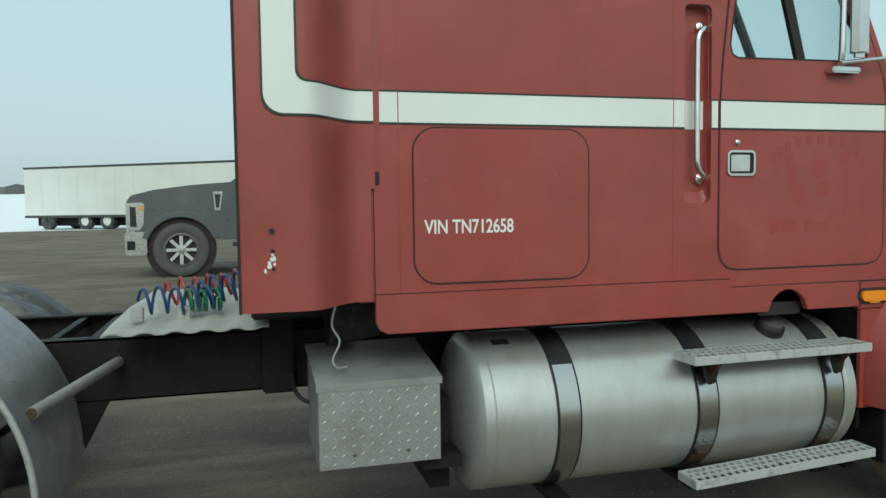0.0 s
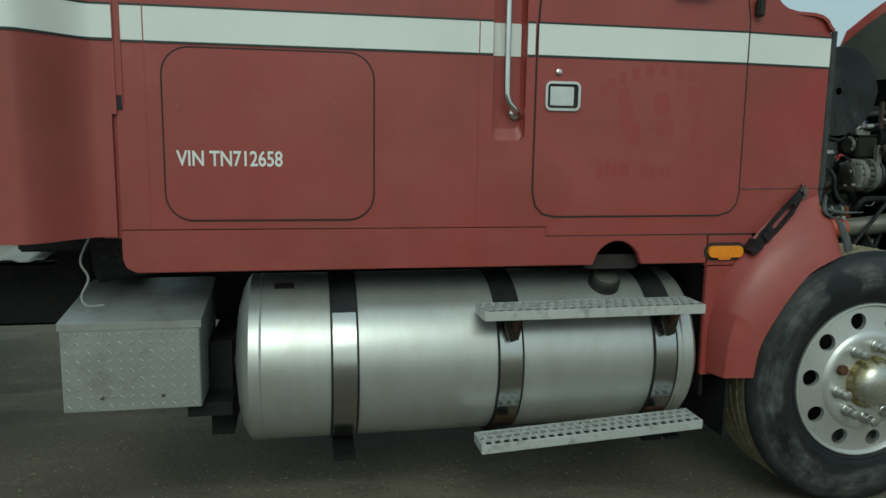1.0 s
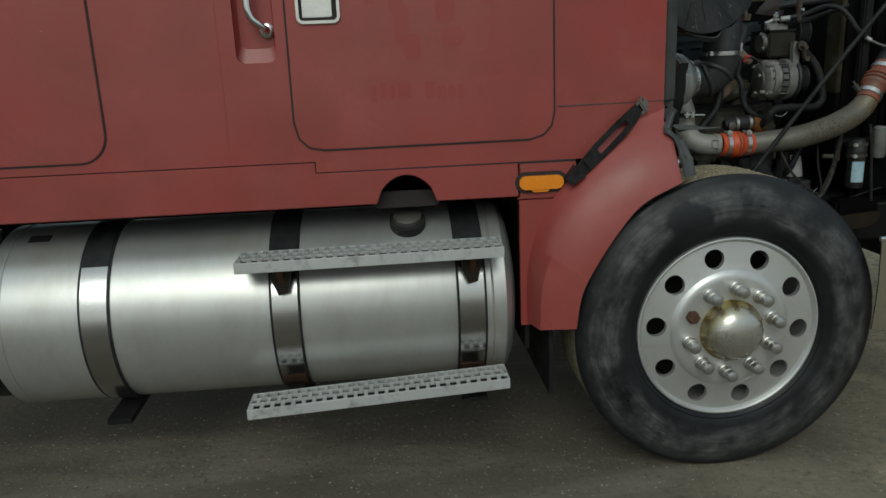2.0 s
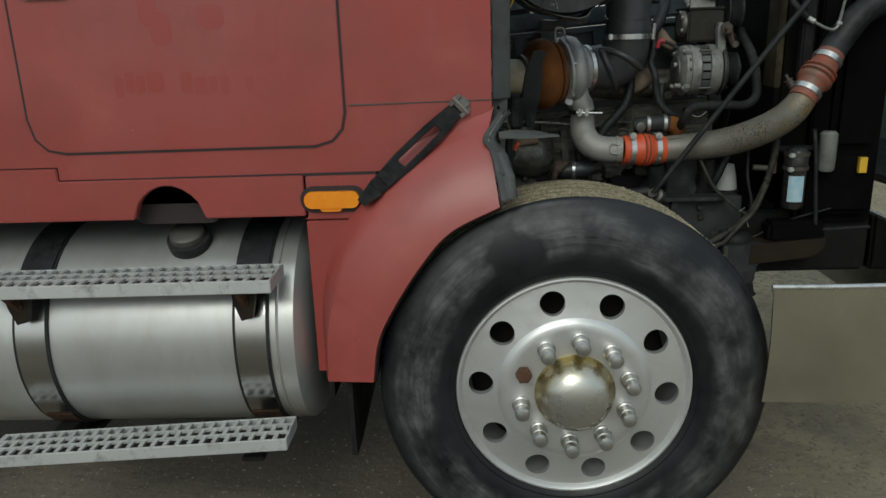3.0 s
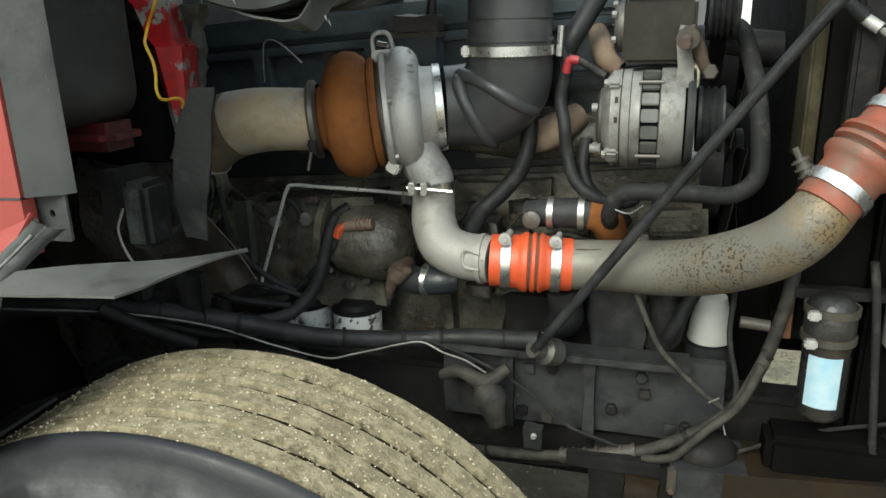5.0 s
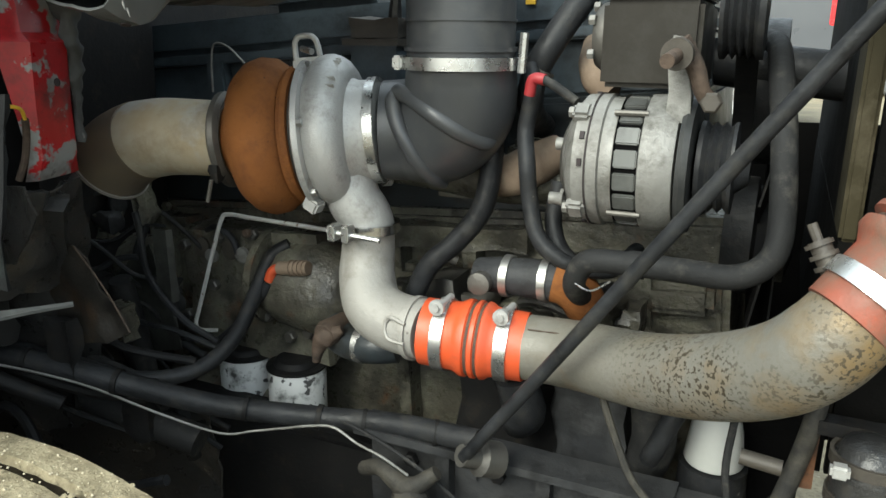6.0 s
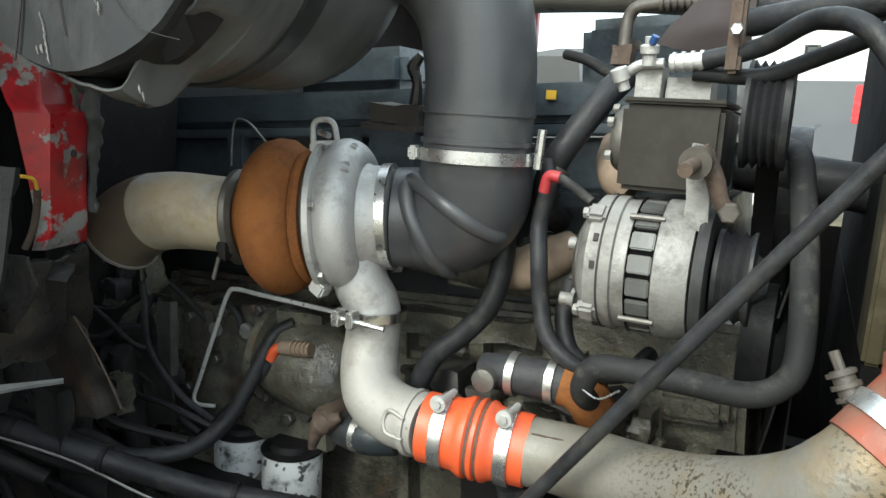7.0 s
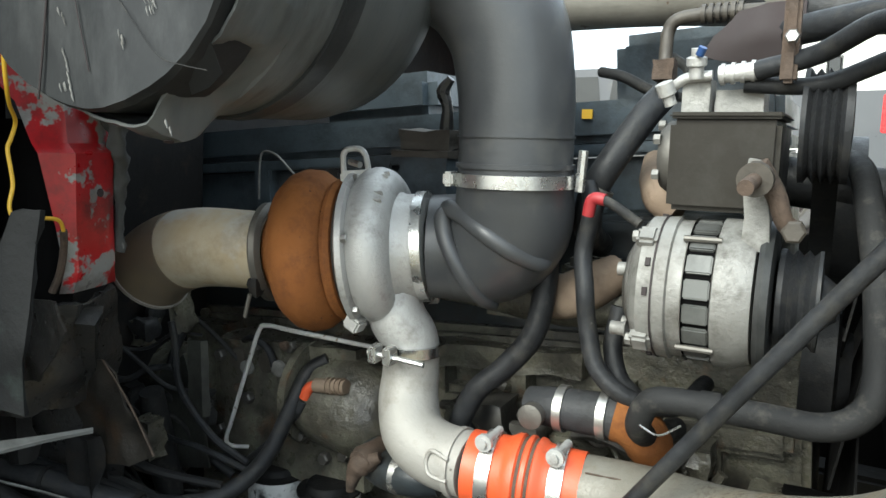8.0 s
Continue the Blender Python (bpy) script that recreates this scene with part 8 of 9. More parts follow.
part("hanging_plate", lumpy(loft([[(-0.08, 0.226, 1.348), (-0.045, 0.235, 1.35)], [(-0.1, 0.217, 1.3), (-0.052, 0.23, 1.3)], [(-0.108, 0.212, 1.255), (-0.057, 0.225, 1.25)], [(-0.112, 0.209, 1.2), (-0.066, 0.22, 1.2)], [(-0.1, 0.211, 1.15), (-0.077, 0.225, 1.14)]], 0.006), 0.005, 26, 2), BENTPLATE, truck, "bent black sheet-metal plate", smooth=25)
part("relay_box", boxes(((-0.15, 0.145, 1.145), (-0.11, 0.2, 1.235))), BENTPLATE, truck, "black relay box", bevel=0.008)
part("hinge_bracket", lumpy(boxes(((-0.205, 0.17, 1.165), (-0.172, 0.24, 1.242))), 0.008, 22, 4), FRAME, truck, smooth=60)
part("harness_wire", tube([(-0.15, 0.15, 1.2), (-0.155, 0.14, 1.17), (-0.14, 0.14, 1.13), (-0.12, 0.15, 1.115)], 0.0022, 5, 6), DARKMETAL, truck)
blade_in = smoothline([(-0.185, 0.0, 1.16), (-0.138, 0.04, 1.158), (-0.073, 0.119, 1.144), (-0.055, 0.2, 1.128), (-0.051, 0.278, 1.113)], 3)
blade_out = [Vector(p) for p in ((-0.185, -0.05, 1.151), (-0.16, -0.048, 1.151), (-0.13, -0.036, 1.148), (-0.103, -0.027, 1.147), (-0.08, -0.023, 1.147), (-0.056, -0.021, 1.148), (-0.034, -0.018, 1.148), (-0.03, 0.02, 1.145), (-0.034, 0.07, 1.141), (-0.036, 0.11, 1.137), (-0.041, 0.16, 1.13), (-0.046, 0.22, 1.121), (-0.049, 0.276, 1.111))]
part("splash_blade", loft([[Vector(p) + (q - Vector(p)) * u + Vector((0, 0, -0.006 * u * (1 - u))) for p, q in zip(blade_in, blade_out)] for u in (0.0, 0.33, 0.66, 1.0)], 0.003), BLADE, truck, "bent grey splash-shield blade", smooth=50)
part("inner_shield", lumpy(loft([[(-0.53, 0.3, 1.25), (-0.3, 0.32, 1.2), (-0.22, 0.4, 1.18)], [(-0.53, 0.36, 1.05), (-0.35, 0.4, 1.0), (-0.28, 0.48, 0.95)], [(-0.53, 0.4, 0.8), (-0.4, 0.45, 0.8), (-0.3, 0.5, 0.8)]], 0.01), 0.03, 9, 5), TORN, truck, "torn black inner shield", smooth=60)
part("splash_shield", lumpy(loft([[(-0.62, 0.5, 0.93), (-0.4, 0.54, 0.9), (-0.15, 0.58, 0.8)], [(-0.62, 0.5, 0.75), (-0.4, 0.55, 0.72), (-0.15, 0.6, 0.68)], [(-0.62, 0.5, 0.5), (-0.4, 0.56, 0.5), (-0.15, 0.6, 0.5)]], 0.008), 0.02, 8, 4), TORN, truck, "grimy black splash shield", smooth=60)
part("rust_stay", tube([(-0.36, 0.3, 0.98), (-0.3, 0.34, 0.93), (-0.24, 0.38, 0.89)], 0.012, 4, 10), FRAME, truck)
part("steering_shaft", tube([(-0.53, 0.42, 0.95), (-0.3, 0.46, 0.86), (-0.1, 0.5, 0.8)], 0.025, 3, 14), DUSTRUB, truck)

# grime-black clutter low behind the wheel: cables, stays, a lever
random.seed(23)
for k in range(9):
    y0, z0 = random.uniform(0.34, 0.58), random.uniform(0.8, 1.02)
    pts = [(-0.5 + 0.09 * i, y0 + 0.03 * i * random.uniform(0.2, 1.0), z0 - 0.025 * i + random.uniform(-0.04, 0.04)) for i in range(5)]
    part("cable", tube(pts, random.choice((0.005, 0.007, 0.009, 0.012)), 5, 8), random.choice((RUBBER, DUSTRUB, FRAME)), truck)
for x, y, z in ((-0.24, 0.4, 0.98), (-0.3, 0.44, 0.9), (-0.18, 0.47, 0.86), (-0.33, 0.36, 1.03)):
    part("bracket", lumpy(boxes(((x - 0.03, y - 0.012, z - 0.05), (x + 0.02, y + 0.012, z + 0.04))), 0.012, 20, 3), random.choice((FRAME, RUSTNUT, FRAME)), truck, smooth=60)
part("lever", tube([(-0.35, 0.6, 1.0), (-0.36, 0.62, 0.9), (-0.34, 0.63, 0.78)], [0.02, 0.028, 0.02], 4, 10), DUSTRUB, truck)
# low ahead of the wheel: the taped harness, its branches and the clips that hold it
part("harness", tube([(0.02, 0.57, 0.64), (0.178, 0.55, 0.645), (0.342, 0.55, 0.652), (0.494, 0.545, 0.68), (0.587, 0.54, 0.728), (0.664, 0.535, 0.796), (0.701, 0.535, 0.873), (0.72, 0.54, 0.936), (0.736, 0.545, 1.02), (0.742, 0.57, 1.1)], 0.0105, 6, 14), LOOM, truck, "dusty taped wiring harness")
part("harness_sleeve", tube([(0.385, 0.549, 0.659), (0.44, 0.547, 0.668), (0.52, 0.543, 0.692)], 0.0135, 5, 14), TAUPE, truck, "brown corrugated sleeve")
for k in range(7):
    u = k / 6
    part("sleeve_ring", band((0.39 + 0.125 * u, 0.549 - 0.006 * u, 0.66 + 0.018 * u + 0.013 * u * u), (1, 0, 0.25), 0.0135, 0.005, 0.0018, 16), TAUPE, truck)
part("harness", tube([(0.705, 0.525, 0.89), (0.675, 0.522, 0.815), (0.63, 0.518, 0.765), (0.6, 0.515, 0.73), (0.575, 0.515, 0.705), (0.53, 0.525, 0.69)], 0.0075, 6, 10), LOOM, truck)
part("harness", tube([(0.05, 0.575, 0.615), (0.2, 0.57, 0.622), (0.36, 0.565, 0.632), (0.5, 0.56, 0.65), (0.6, 0.555, 0.69)], 0.0075, 5, 10), DUSTRUB, truck)
part("harness", tube([(0.49, 0.6, 1.01), (0.5, 0.575, 0.985), (0.53, 0.56, 0.92), (0.549, 0.552, 0.887), (0.58, 0.548, 0.855), (0.62, 0.542, 0.82), (0.66, 0.536, 0.795)], 0.005, 5, 8), LOOM, truck)
part("harness", tube([(0.66, 0.6, 1.04), (0.658, 0.57, 0.99), (0.655, 0.552, 0.92), (0.672, 0.546, 0.84), (0.668, 0.538, 0.798)], 0.0045, 5, 8), DUSTRUB, truck)
part("harness", tube([(0.06, 0.57, 0.865), (0.16, 0.56, 0.85), (0.25, 0.555, 0.82), (0.319, 0.55, 0.784), (0.392, 0.548, 0.725), (0.473, 0.545, 0.7), (0.5, 0.545, 0.69)], 0.003, 6, 7), DUSTRUB, truck, "thin dusty cable")
part("harness", tube([(0.66, 0.55, 0.7), (0.715, 0.55, 0.728), (0.76, 0.548, 0.755), (0.805, 0.546, 0.773), (0.86, 0.544, 0.79), (0.93, 0.54, 0.81)], 0.0035, 5, 7), DUSTRUB, truck)
part("filter_hose", tube([(0.61, 0.63, 1.02), (0.6, 0.605, 0.985), (0.585, 0.598, 0.95), (0.57, 0.6, 0.91), (0.56, 0.62, 0.88)], 0.013, 5, 12), RUBBER, truck, "short black hose")
part("pale_fitting", tube([(0.668, 0.548, 0.952), (0.712, 0.546, 0.949)], 0.0095, 1, 10), TAUPE, truck, "dull grey hose fitting")
part("rusty_strip", lumpy(boxes(((0.727, 0.548, 0.93), (0.744, 0.56, 1.035))), 0.002, 30, 3), RUSTIRON, truck, "rusty bracket strip", smooth=60)
part("filter_arm", lumpy(boxes(((0.74, 0.535, 1.005), (0.87, 0.56, 1.02))), 0.003, 25, 4), FRAME, truck, smooth=60)
part("clip", lumpy(boxes(((0.318, 0.54, 0.668), (0.352, 0.56, 0.712))), 0.003, 30, 3), DIRTPLATE, truck, smooth=60)
part("clip_bolt", hexbolt((0.337, 0.54, 0.698), (0, -1, 0), 0.006, 0.006), CAST, truck)
part("linkage_end", lumpy(lathe([(0, 0), (0.003, 0.022), (0.03, 0.032), (0.05, 0.022), (0.08, 0.015), (0.09, 0.0)], axis((0.25, 0.53, 0.8), (0.25, -0.2, -0.7)), 16), 0.004, 30, 0), LOOM, truck, "greasy steering linkage end", smooth=60)
part("linkage_arm", tube([(0.16, 0.56, 0.79), (0.2, 0.545, 0.81), (0.25, 0.53, 0.8), (0.29, 0.54, 0.83)], [0.011, 0.013, 0.016, 0.01], 4, 10), LOOM, truck)
for p, q in (((0.63, 0.53, 0.81), (0.645, 0.525, 0.823)), ((0.655, 0.526, 0.775), (0.66, 0.522, 0.758)), ((0.662, 0.524, 0.8), (0.672, 0.52, 0.806))):
    part("tie_tail", tube([p, q], 0.0013, 1, 6), ALTER, truck, "pale cable-tie tail")
for x, y, z in ((0.25, 0.55, 0.647), (0.6, 0.539, 0.738), (0.664, 0.535, 0.796), (0.712, 0.537, 0.905)):
    part("cable_tie", band((x, y, z), (1, 0, 0.7), 0.0105, 0.008, 0.0025, 14), FRAME, truck)

# sheets and plates behind the wheel arch
def sheet(name, outline, y, lean, m, label, wave=0.006):
    """A thin creased plate with the given outline in x and z, leaning by lean in y over its height."""
    bm = bmesh.new()
    z0 = min(z for _, z in outline)
    f = bm.faces.new([bm.verts.new((x, y + lean * (z - z0), z)) for x, z in outline])
    bmesh.ops.triangulate(bm, faces=[f])
    bmesh.ops.subdivide_edges(bm, edges=bm.edges[:], cuts=5, use_grid_fill=True)
    for v in bm.verts:
        v.co.y += wave * noise.noise(v.co * 24) + 0.5 * wave * abs(noise.noise(v.co * 50))
    bmesh.ops.solidify(bm, geom=bm.faces[:], thickness=0.003)
    return part(name, bm, m, truck, label, smooth=35)


sheet("dirt_shield", [(-0.291, 1.121), (-0.219, 1.124), (-0.127, 1.009), (-0.176, 0.983), (-0.302, 0.96), (-0.323, 1.046)], 0.42, 0.0, SHIELD, "rust-stained black splash shield", 0.012)
part("shield_edge", tube([(-0.219, 0.416, 1.124), (-0.168, 0.416, 1.07), (-0.127, 0.416, 1.009)], 0.0014, 3, 6), RUSTNUT, truck)
sheet("black_flap", [(-0.26, 1.225), (-0.14, 1.235), (-0.135, 1.199), (-0.186, 1.131), (-0.278, 1.113)], 0.31, 0.0, TORN, "torn black rubber flap", 0.012)
sheet("backing_plate", [(-0.476, 0.944), (-0.336, 1.052), (-0.294, 0.934), (-0.282, 0.859), (-0.422, 0.827)], 0.66, 0.0, OLDPLATE, "dull grey plate behind the shield")
part("strut", lumpy(loft([[(-0.303, 0.645, z), (-0.298, 0.636, z), (-0.27, 0.636, z), (-0.265, 0.645, z)] for z in (1.09, 1.05, 1.0, 0.96)], 0.003), 0.003, 30, 1), OLDPLATE, truck, "grey channel strut", smooth=50)
part("cable", tube([(-0.32, 0.62, 1.12), (-0.314, 0.62, 1.089), (-0.303, 0.62, 1.007), (-0.236, 0.62, 0.941), (-0.169, 0.63, 0.904)], 0.006, 6, 8), RUBBER, truck)
# small hardware caked in grime: lugs, clips and thin lines round the block and the firewall
random.seed(47)
for k in range(9):
    x, y, z = random.uniform(-0.5, -0.31), random.uniform(0.56, 0.72), random.uniform(0.82, 1.14)
    w, d, h = random.uniform(0.008, 0.022), random.uniform(0.01, 0.02), random.uniform(0.012, 0.045)
    part("lug", lumpy(boxes(((x - w, y - d, z - h), (x + w, y + d, z + h))), 0.012, 30, 4), random.choice((DUSTRUB, GREASE, TAUPE, DIRTPLATE, GREASE)), truck, smooth=60)
for k in range(8):
    x0, y0, z0 = random.uniform(-0.5, -0.42), random.uniform(0.5, 0.64), random.uniform(0.85, 1.15)
    pts = [(x0 + 0.035 * i, y0 + 0.03 * i, z0 - 0.02 * i + random.uniform(-0.05, 0.05)) for i in range(5)]
    part("cable", tube(pts, random.choice((0.003, 0.004, 0.006)), 5, 7), random.choice((RUBBER, RUBBER, DUSTRUB)), truck)
for k in range(22):
    x, z = random.uniform(-0.4, 0.5), random.uniform(0.86, 1.07)
    y = 0.735 if x < -0.06 else 0.79
    part("bolt", hexbolt((x, y, z), (random.uniform(-0.2, 0.2), -1, 0.1), random.uniform(0.006, 0.011), random.uniform(0.012, 0.03)), random.choice((GREASE, DARKMETAL, RUSTNUT, TAUPE)), engine)
for k in range(9):
    x, z = random.uniform(0.1, 0.55), random.uniform(0.88, 1.08)
    pts = [(x + 0.035 * i, 0.76 - 0.012 * math.sin(i), z + random.uniform(-0.035, 0.035)) for i in range(4)]
    part("oil_line", tube(pts, random.choice((0.004, 0.006, 0.008)), 5, 8), random.choice((RUBBER, GREASE, TAUPE, DARKMETAL)), engine)
for k in range(14):
    x, z = random.uniform(0.14, 0.62), random.uniform(0.84, 1.02)
    w, h = random.uniform(0.01, 0.03), random.uniform(0.01, 0.035)
    part("lug", lumpy(boxes(((x - w, 0.73, z - h), (x + w, 0.79, z + h))), 0.01, 30, 4), random.choice((GREASE, TAUPE, DARKMETAL, GREASE)), engine, smooth=60)
for k in range(10):
    x, z = random.uniform(0.17, 0.62), random.uniform(0.7, 0.83)
    part("clip", lumpy(boxes(((x - 0.008, 0.595, z - 0.01), (x + 0.01, 0.617, z + 0.008))), 0.004, 40, 2), random.choice((FRAME, TORN, DIRTPLATE, TAUPE)), truck, smooth=60)
# ties round the looms
for x, y, z, r in ((-0.3, 0.378, 0.949, 0.0172), (-0.02, 0.52, 0.866, 0.0172), (0.15, 0.58, 0.855, 0.0172), (0.27, 0.578, 0.867, 0.0172)):
    part("cable_tie", band((x, y, z), (1, 0.45, -0.15), r, 0.006, 0.002, 16), FRAME, truck)
# small fittings along the valve cover
breather = part("breather_box", lumpy(boxes(((0.0, 0.81, 1.335), (0.088, 0.865, 1.402))), 0.003, 24, 4), ENGINE, engine, "dusty grey breather box with a flange", smooth=50)
part("flange", lumpy(boxes(((-0.012, 0.805, 1.396), (0.092, 0.87, 1.407))), 0.002, 30, 3), TAUPE, breather, smooth=50)
part("cap", lumpy(boxes(((0.0, 0.815, 1.408), (0.088, 0.865, 1.438))), 0.006, 26, 3), TAUPE, breather, smooth=50)
part("hold_down", tube([(0.07, 0.84, 1.44), (0.074, 0.835, 1.475), (0.066, 0.835, 1.5), (0.08, 0.835, 1.52)], [0.012, 0.009, 0.012, 0.007], 4, 8), TORN, engine, "black hold-down strap")
part("spring_wire", tube([(-0.308, 0.82, 1.31), (-0.306, 0.82, 1.36), (-0.3, 0.82, 1.392), (-0.285, 0.82, 1.398), (-0.262, 0.82, 1.39), (-0.235, 0.82, 1.368), (-0.215, 0.82, 1.35)], 0.002, 5, 6), ALTER, engine, "thin bent wire")
part("cover_clip", leaned(boxes(((-0.185, 0.855, 1.33), (-0.155, 0.868, 1.385)))), TORN, engine, bevel=0.003)

# ---- pickup, trailer, far things ----
def make_pickup():
    """A dark grey crew-cab pickup standing along x, its nose to -x, near side at y = 8.9."""
    gz, y0, y1 = 0.42, 8.9, 10.9
    car = thing("pickup_truck", (-1.9, 9.9, gz), "dark grey crew-cab pickup parked on the dirt", "pickup")
    prof = [(-4.72, 0.62), (-4.78, 0.95), (-4.76, 1.13), (-4.6, 1.2), (-3.75, 1.31), (-3.45, 1.36), (-2.75, 1.86), (-2.4, 1.92), (-1.3, 1.92), (-1.0, 1.85), (-0.85, 1.40),
            (1.05, 1.42), (1.1, 1.36), (1.1, 0.72), (0.55, 0.62), (-0.35, 0.55), (-3.6, 0.52), (-4.6, 0.6)]
    wheels = (-4.13, 0.1)
    low = [(-4.74, 0.62), (-4.84, 0.95), (-4.86, 1.13), (-4.8, 1.21), (-4.5, 1.29), (-4.0, 1.355), (-3.7, 1.38), (-3.42, 1.4), (-0.85, 1.40), (-0.8, 1.58), (1.02, 1.61), (1.08, 1.55), (1.1, 0.72), (0.82, 0.7)]
    def arch_pts(cx, r=0.5, n=14):
        return [(cx + r * math.cos(radians(a)), 0.40 + r * math.sin(radians(a)) * 1.0) for a in [20 + 140 * k / n for k in range(n + 1)]]
    low += arch_pts(wheels[1], 0.62) + [(-0.45, 0.56), (-3.55, 0.54)] + arch_pts(wheels[0])
    body = part("body", prism([(x, z + gz) for x, z in low], y0, y1), PICKUP, car, "dark grey painted body", bevel=0.03)
    cabl = [(-3.42, 1.38), (-2.78, 1.86), (-2.4, 1.92), (-1.3, 1.92), (-1.05, 1.86), (-0.9, 1.40)]
    part("cab", prism([(x, z + gz) for x, z in cabl], y0 + 0.09, y1 - 0.09), PICKUP, car, bevel=0.04)
    for a, b in (((-3.12, 1.44), (-2.1, 1.82)), ((-2.0, 1.44), (-1.1, 1.82))):
        win = [(a[0], a[1]), (b[0], a[1]), (b[0] - 0.05, b[1]), (a[0] + (0.45 if a[0] < -3 else 0.05), b[1])]
        w = part("side_window", prism([(x, z + gz) for x, z in win], y0 + 0.078, y0 + 0.1), DARKGLASS, car, "dark side window", bevel=0.01)
    part("windscreen", loft([[(-3.40, y, 1.40 + gz), (-2.80, y, 1.865 + gz)] for y in (y0 + 0.2, y1 - 0.2)], 0.01), DARKGLASS, car)
    part("mirror", prism([(x, z + gz) for x, z in rounded(-3.22, -3.0, 1.42, 1.68, 0.05)], y0 - 0.22, y0 - 0.02), PICKUP, car, "door mirror", bevel=0.03)
    part("mirror_glass", boxes(((-3.0, y0 - 0.2, 1.46 + gz), (-2.995, y0 - 0.04, 1.64 + gz))), CHROME, car)
    part("fender_vent", prism([(x, z + gz) for x, z in ((-3.64, 0.98), (-3.56, 0.98), (-3.52, 1.26), (-3.66, 1.26))], y0 - 0.012, y0 + 0.01), CLAMP, car, "chrome fender vent", bevel=0.008)
    part("vent_inset", prism([(x, z + gz) for x, z in ((-3.62, 1.02), (-3.58, 1.02), (-3.55, 1.22), (-3.64, 1.22))], y0 - 0.016, y0), DARKGLASS, car)
    part("front_bumper", loft([[(-4.72, y0 + 0.02, z), (-4.86, y0 + 0.06, z), (-4.92, y0 + 0.3, z), (-4.94, 9.9, z), (-4.92, y1 - 0.3, z), (-4.86, y1 - 0.06, z), (-4.72, y1 - 0.02, z)] for z in (0.5 + gz, 0.56 + gz, 0.78 + gz)], 0.02), CLAMP, car, "chrome front bumper")
    hl = part("headlight", prism([(x, z + gz) for x, z in ((-4.875, 0.72), (-4.7, 0.7), (-4.64, 0.78), (-4.62, 1.08), (-4.66, 1.11), (-4.875, 1.1))], y0 - 0.008, y0 + 0.4), CLAMP, car, "tall wrap-around headlight", bevel=0.015)
    part("reflector", prism([(x, z + gz) for x, z in ((-4.82, 0.76), (-4.73, 0.75), (-4.74, 1.04), (-4.82, 1.05))], y0 - 0.012, y0), DARKGLASS, hl, bevel=0.006)
    part("amber_corner", prism([(x, z + gz) for x, z in ((-4.68, 0.98), (-4.645, 0.98), (-4.635, 1.06), (-4.68, 1.06))], y0 - 0.012, y0), SIGNAL, hl, "amber corner lens", bevel=0.006)
    part("bumper_end", prism([(x, z + gz) for x, z in rounded(-4.9, -4.6, 0.34, 0.68, 0.05)], y0 - 0.02, y0 + 0.2), CLAMP, car, "chrome bumper end", bevel=0.02)
    part("fog_lamp_pocket", prism([(x, z + gz) for x, z in rounded(-4.87, -4.76, 0.42, 0.55, 0.02)], y0 - 0.024, y0), DARKGLASS, car)
    for cx, grow in zip(wheels, (0.0, 0.12)):
        part("arch_flare", loft([[(x, y0 - d, z + gz) for x, z in arch_pts(cx, r + grow)] for r, d in ((0.49, -0.02), (0.495, 0.03), (0.56, 0.03), (0.585, 0.0))], 0.0), PICKUP, car, "swollen wheel arch")
    part("grille", boxes(((-4.84, y0 + 0.3, 0.82 + gz), (-4.76, y1 - 0.3, 1.15 + gz))), CHROME, car, bevel=0.01)
    part("running_board", boxes(((-3.4, y0 - 0.08, 0.44 + gz), (-0.6, y0 + 0.1, 0.50 + gz))), PLASTIC, car, bevel=0.01)
    part("tail_light", prism([(x, z + gz) for x, z in rounded(0.96, 1.1, 1.16, 1.57, 0.03)], y0 - 0.004, y0 + 0.2), TAIL, car, "red tail light", bevel=0.01)
    part("rear_bumper", boxes(((1.08, y0 + 0.05, 0.6 + gz), (1.25, y1 - 0.05, 0.82 + gz))), CHROME, car, bevel=0.03)
    for k, x in enumerate((-2.05,)):
        part("door_gap", boxes(((x - 0.006, y0 - 0.002, 0.6 + gz), (x + 0.006, y0 + 0.01, 1.4 + gz))), GAP, car)
    part("body_seam", boxes(((-0.88, y0 - 0.002, 0.6 + gz), (-0.865, y0 + 0.01, 1.4 + gz))), GAP, car)
    for cx in wheels:
        part("wheel_well", lathe([(0.04, 0.0), (0.04, 0.49), (0.35, 0.49), (0.35, 0.0)], axis((cx, y0, 0.40 + gz), (0, 1, 0)), 32), GAP, car)
        part("arch_lip", tube([(x, y0 - 0.012, z + gz) for x, z in arch_pts(cx, 0.495)], 0.014, 2, 8), PICKUP, car)
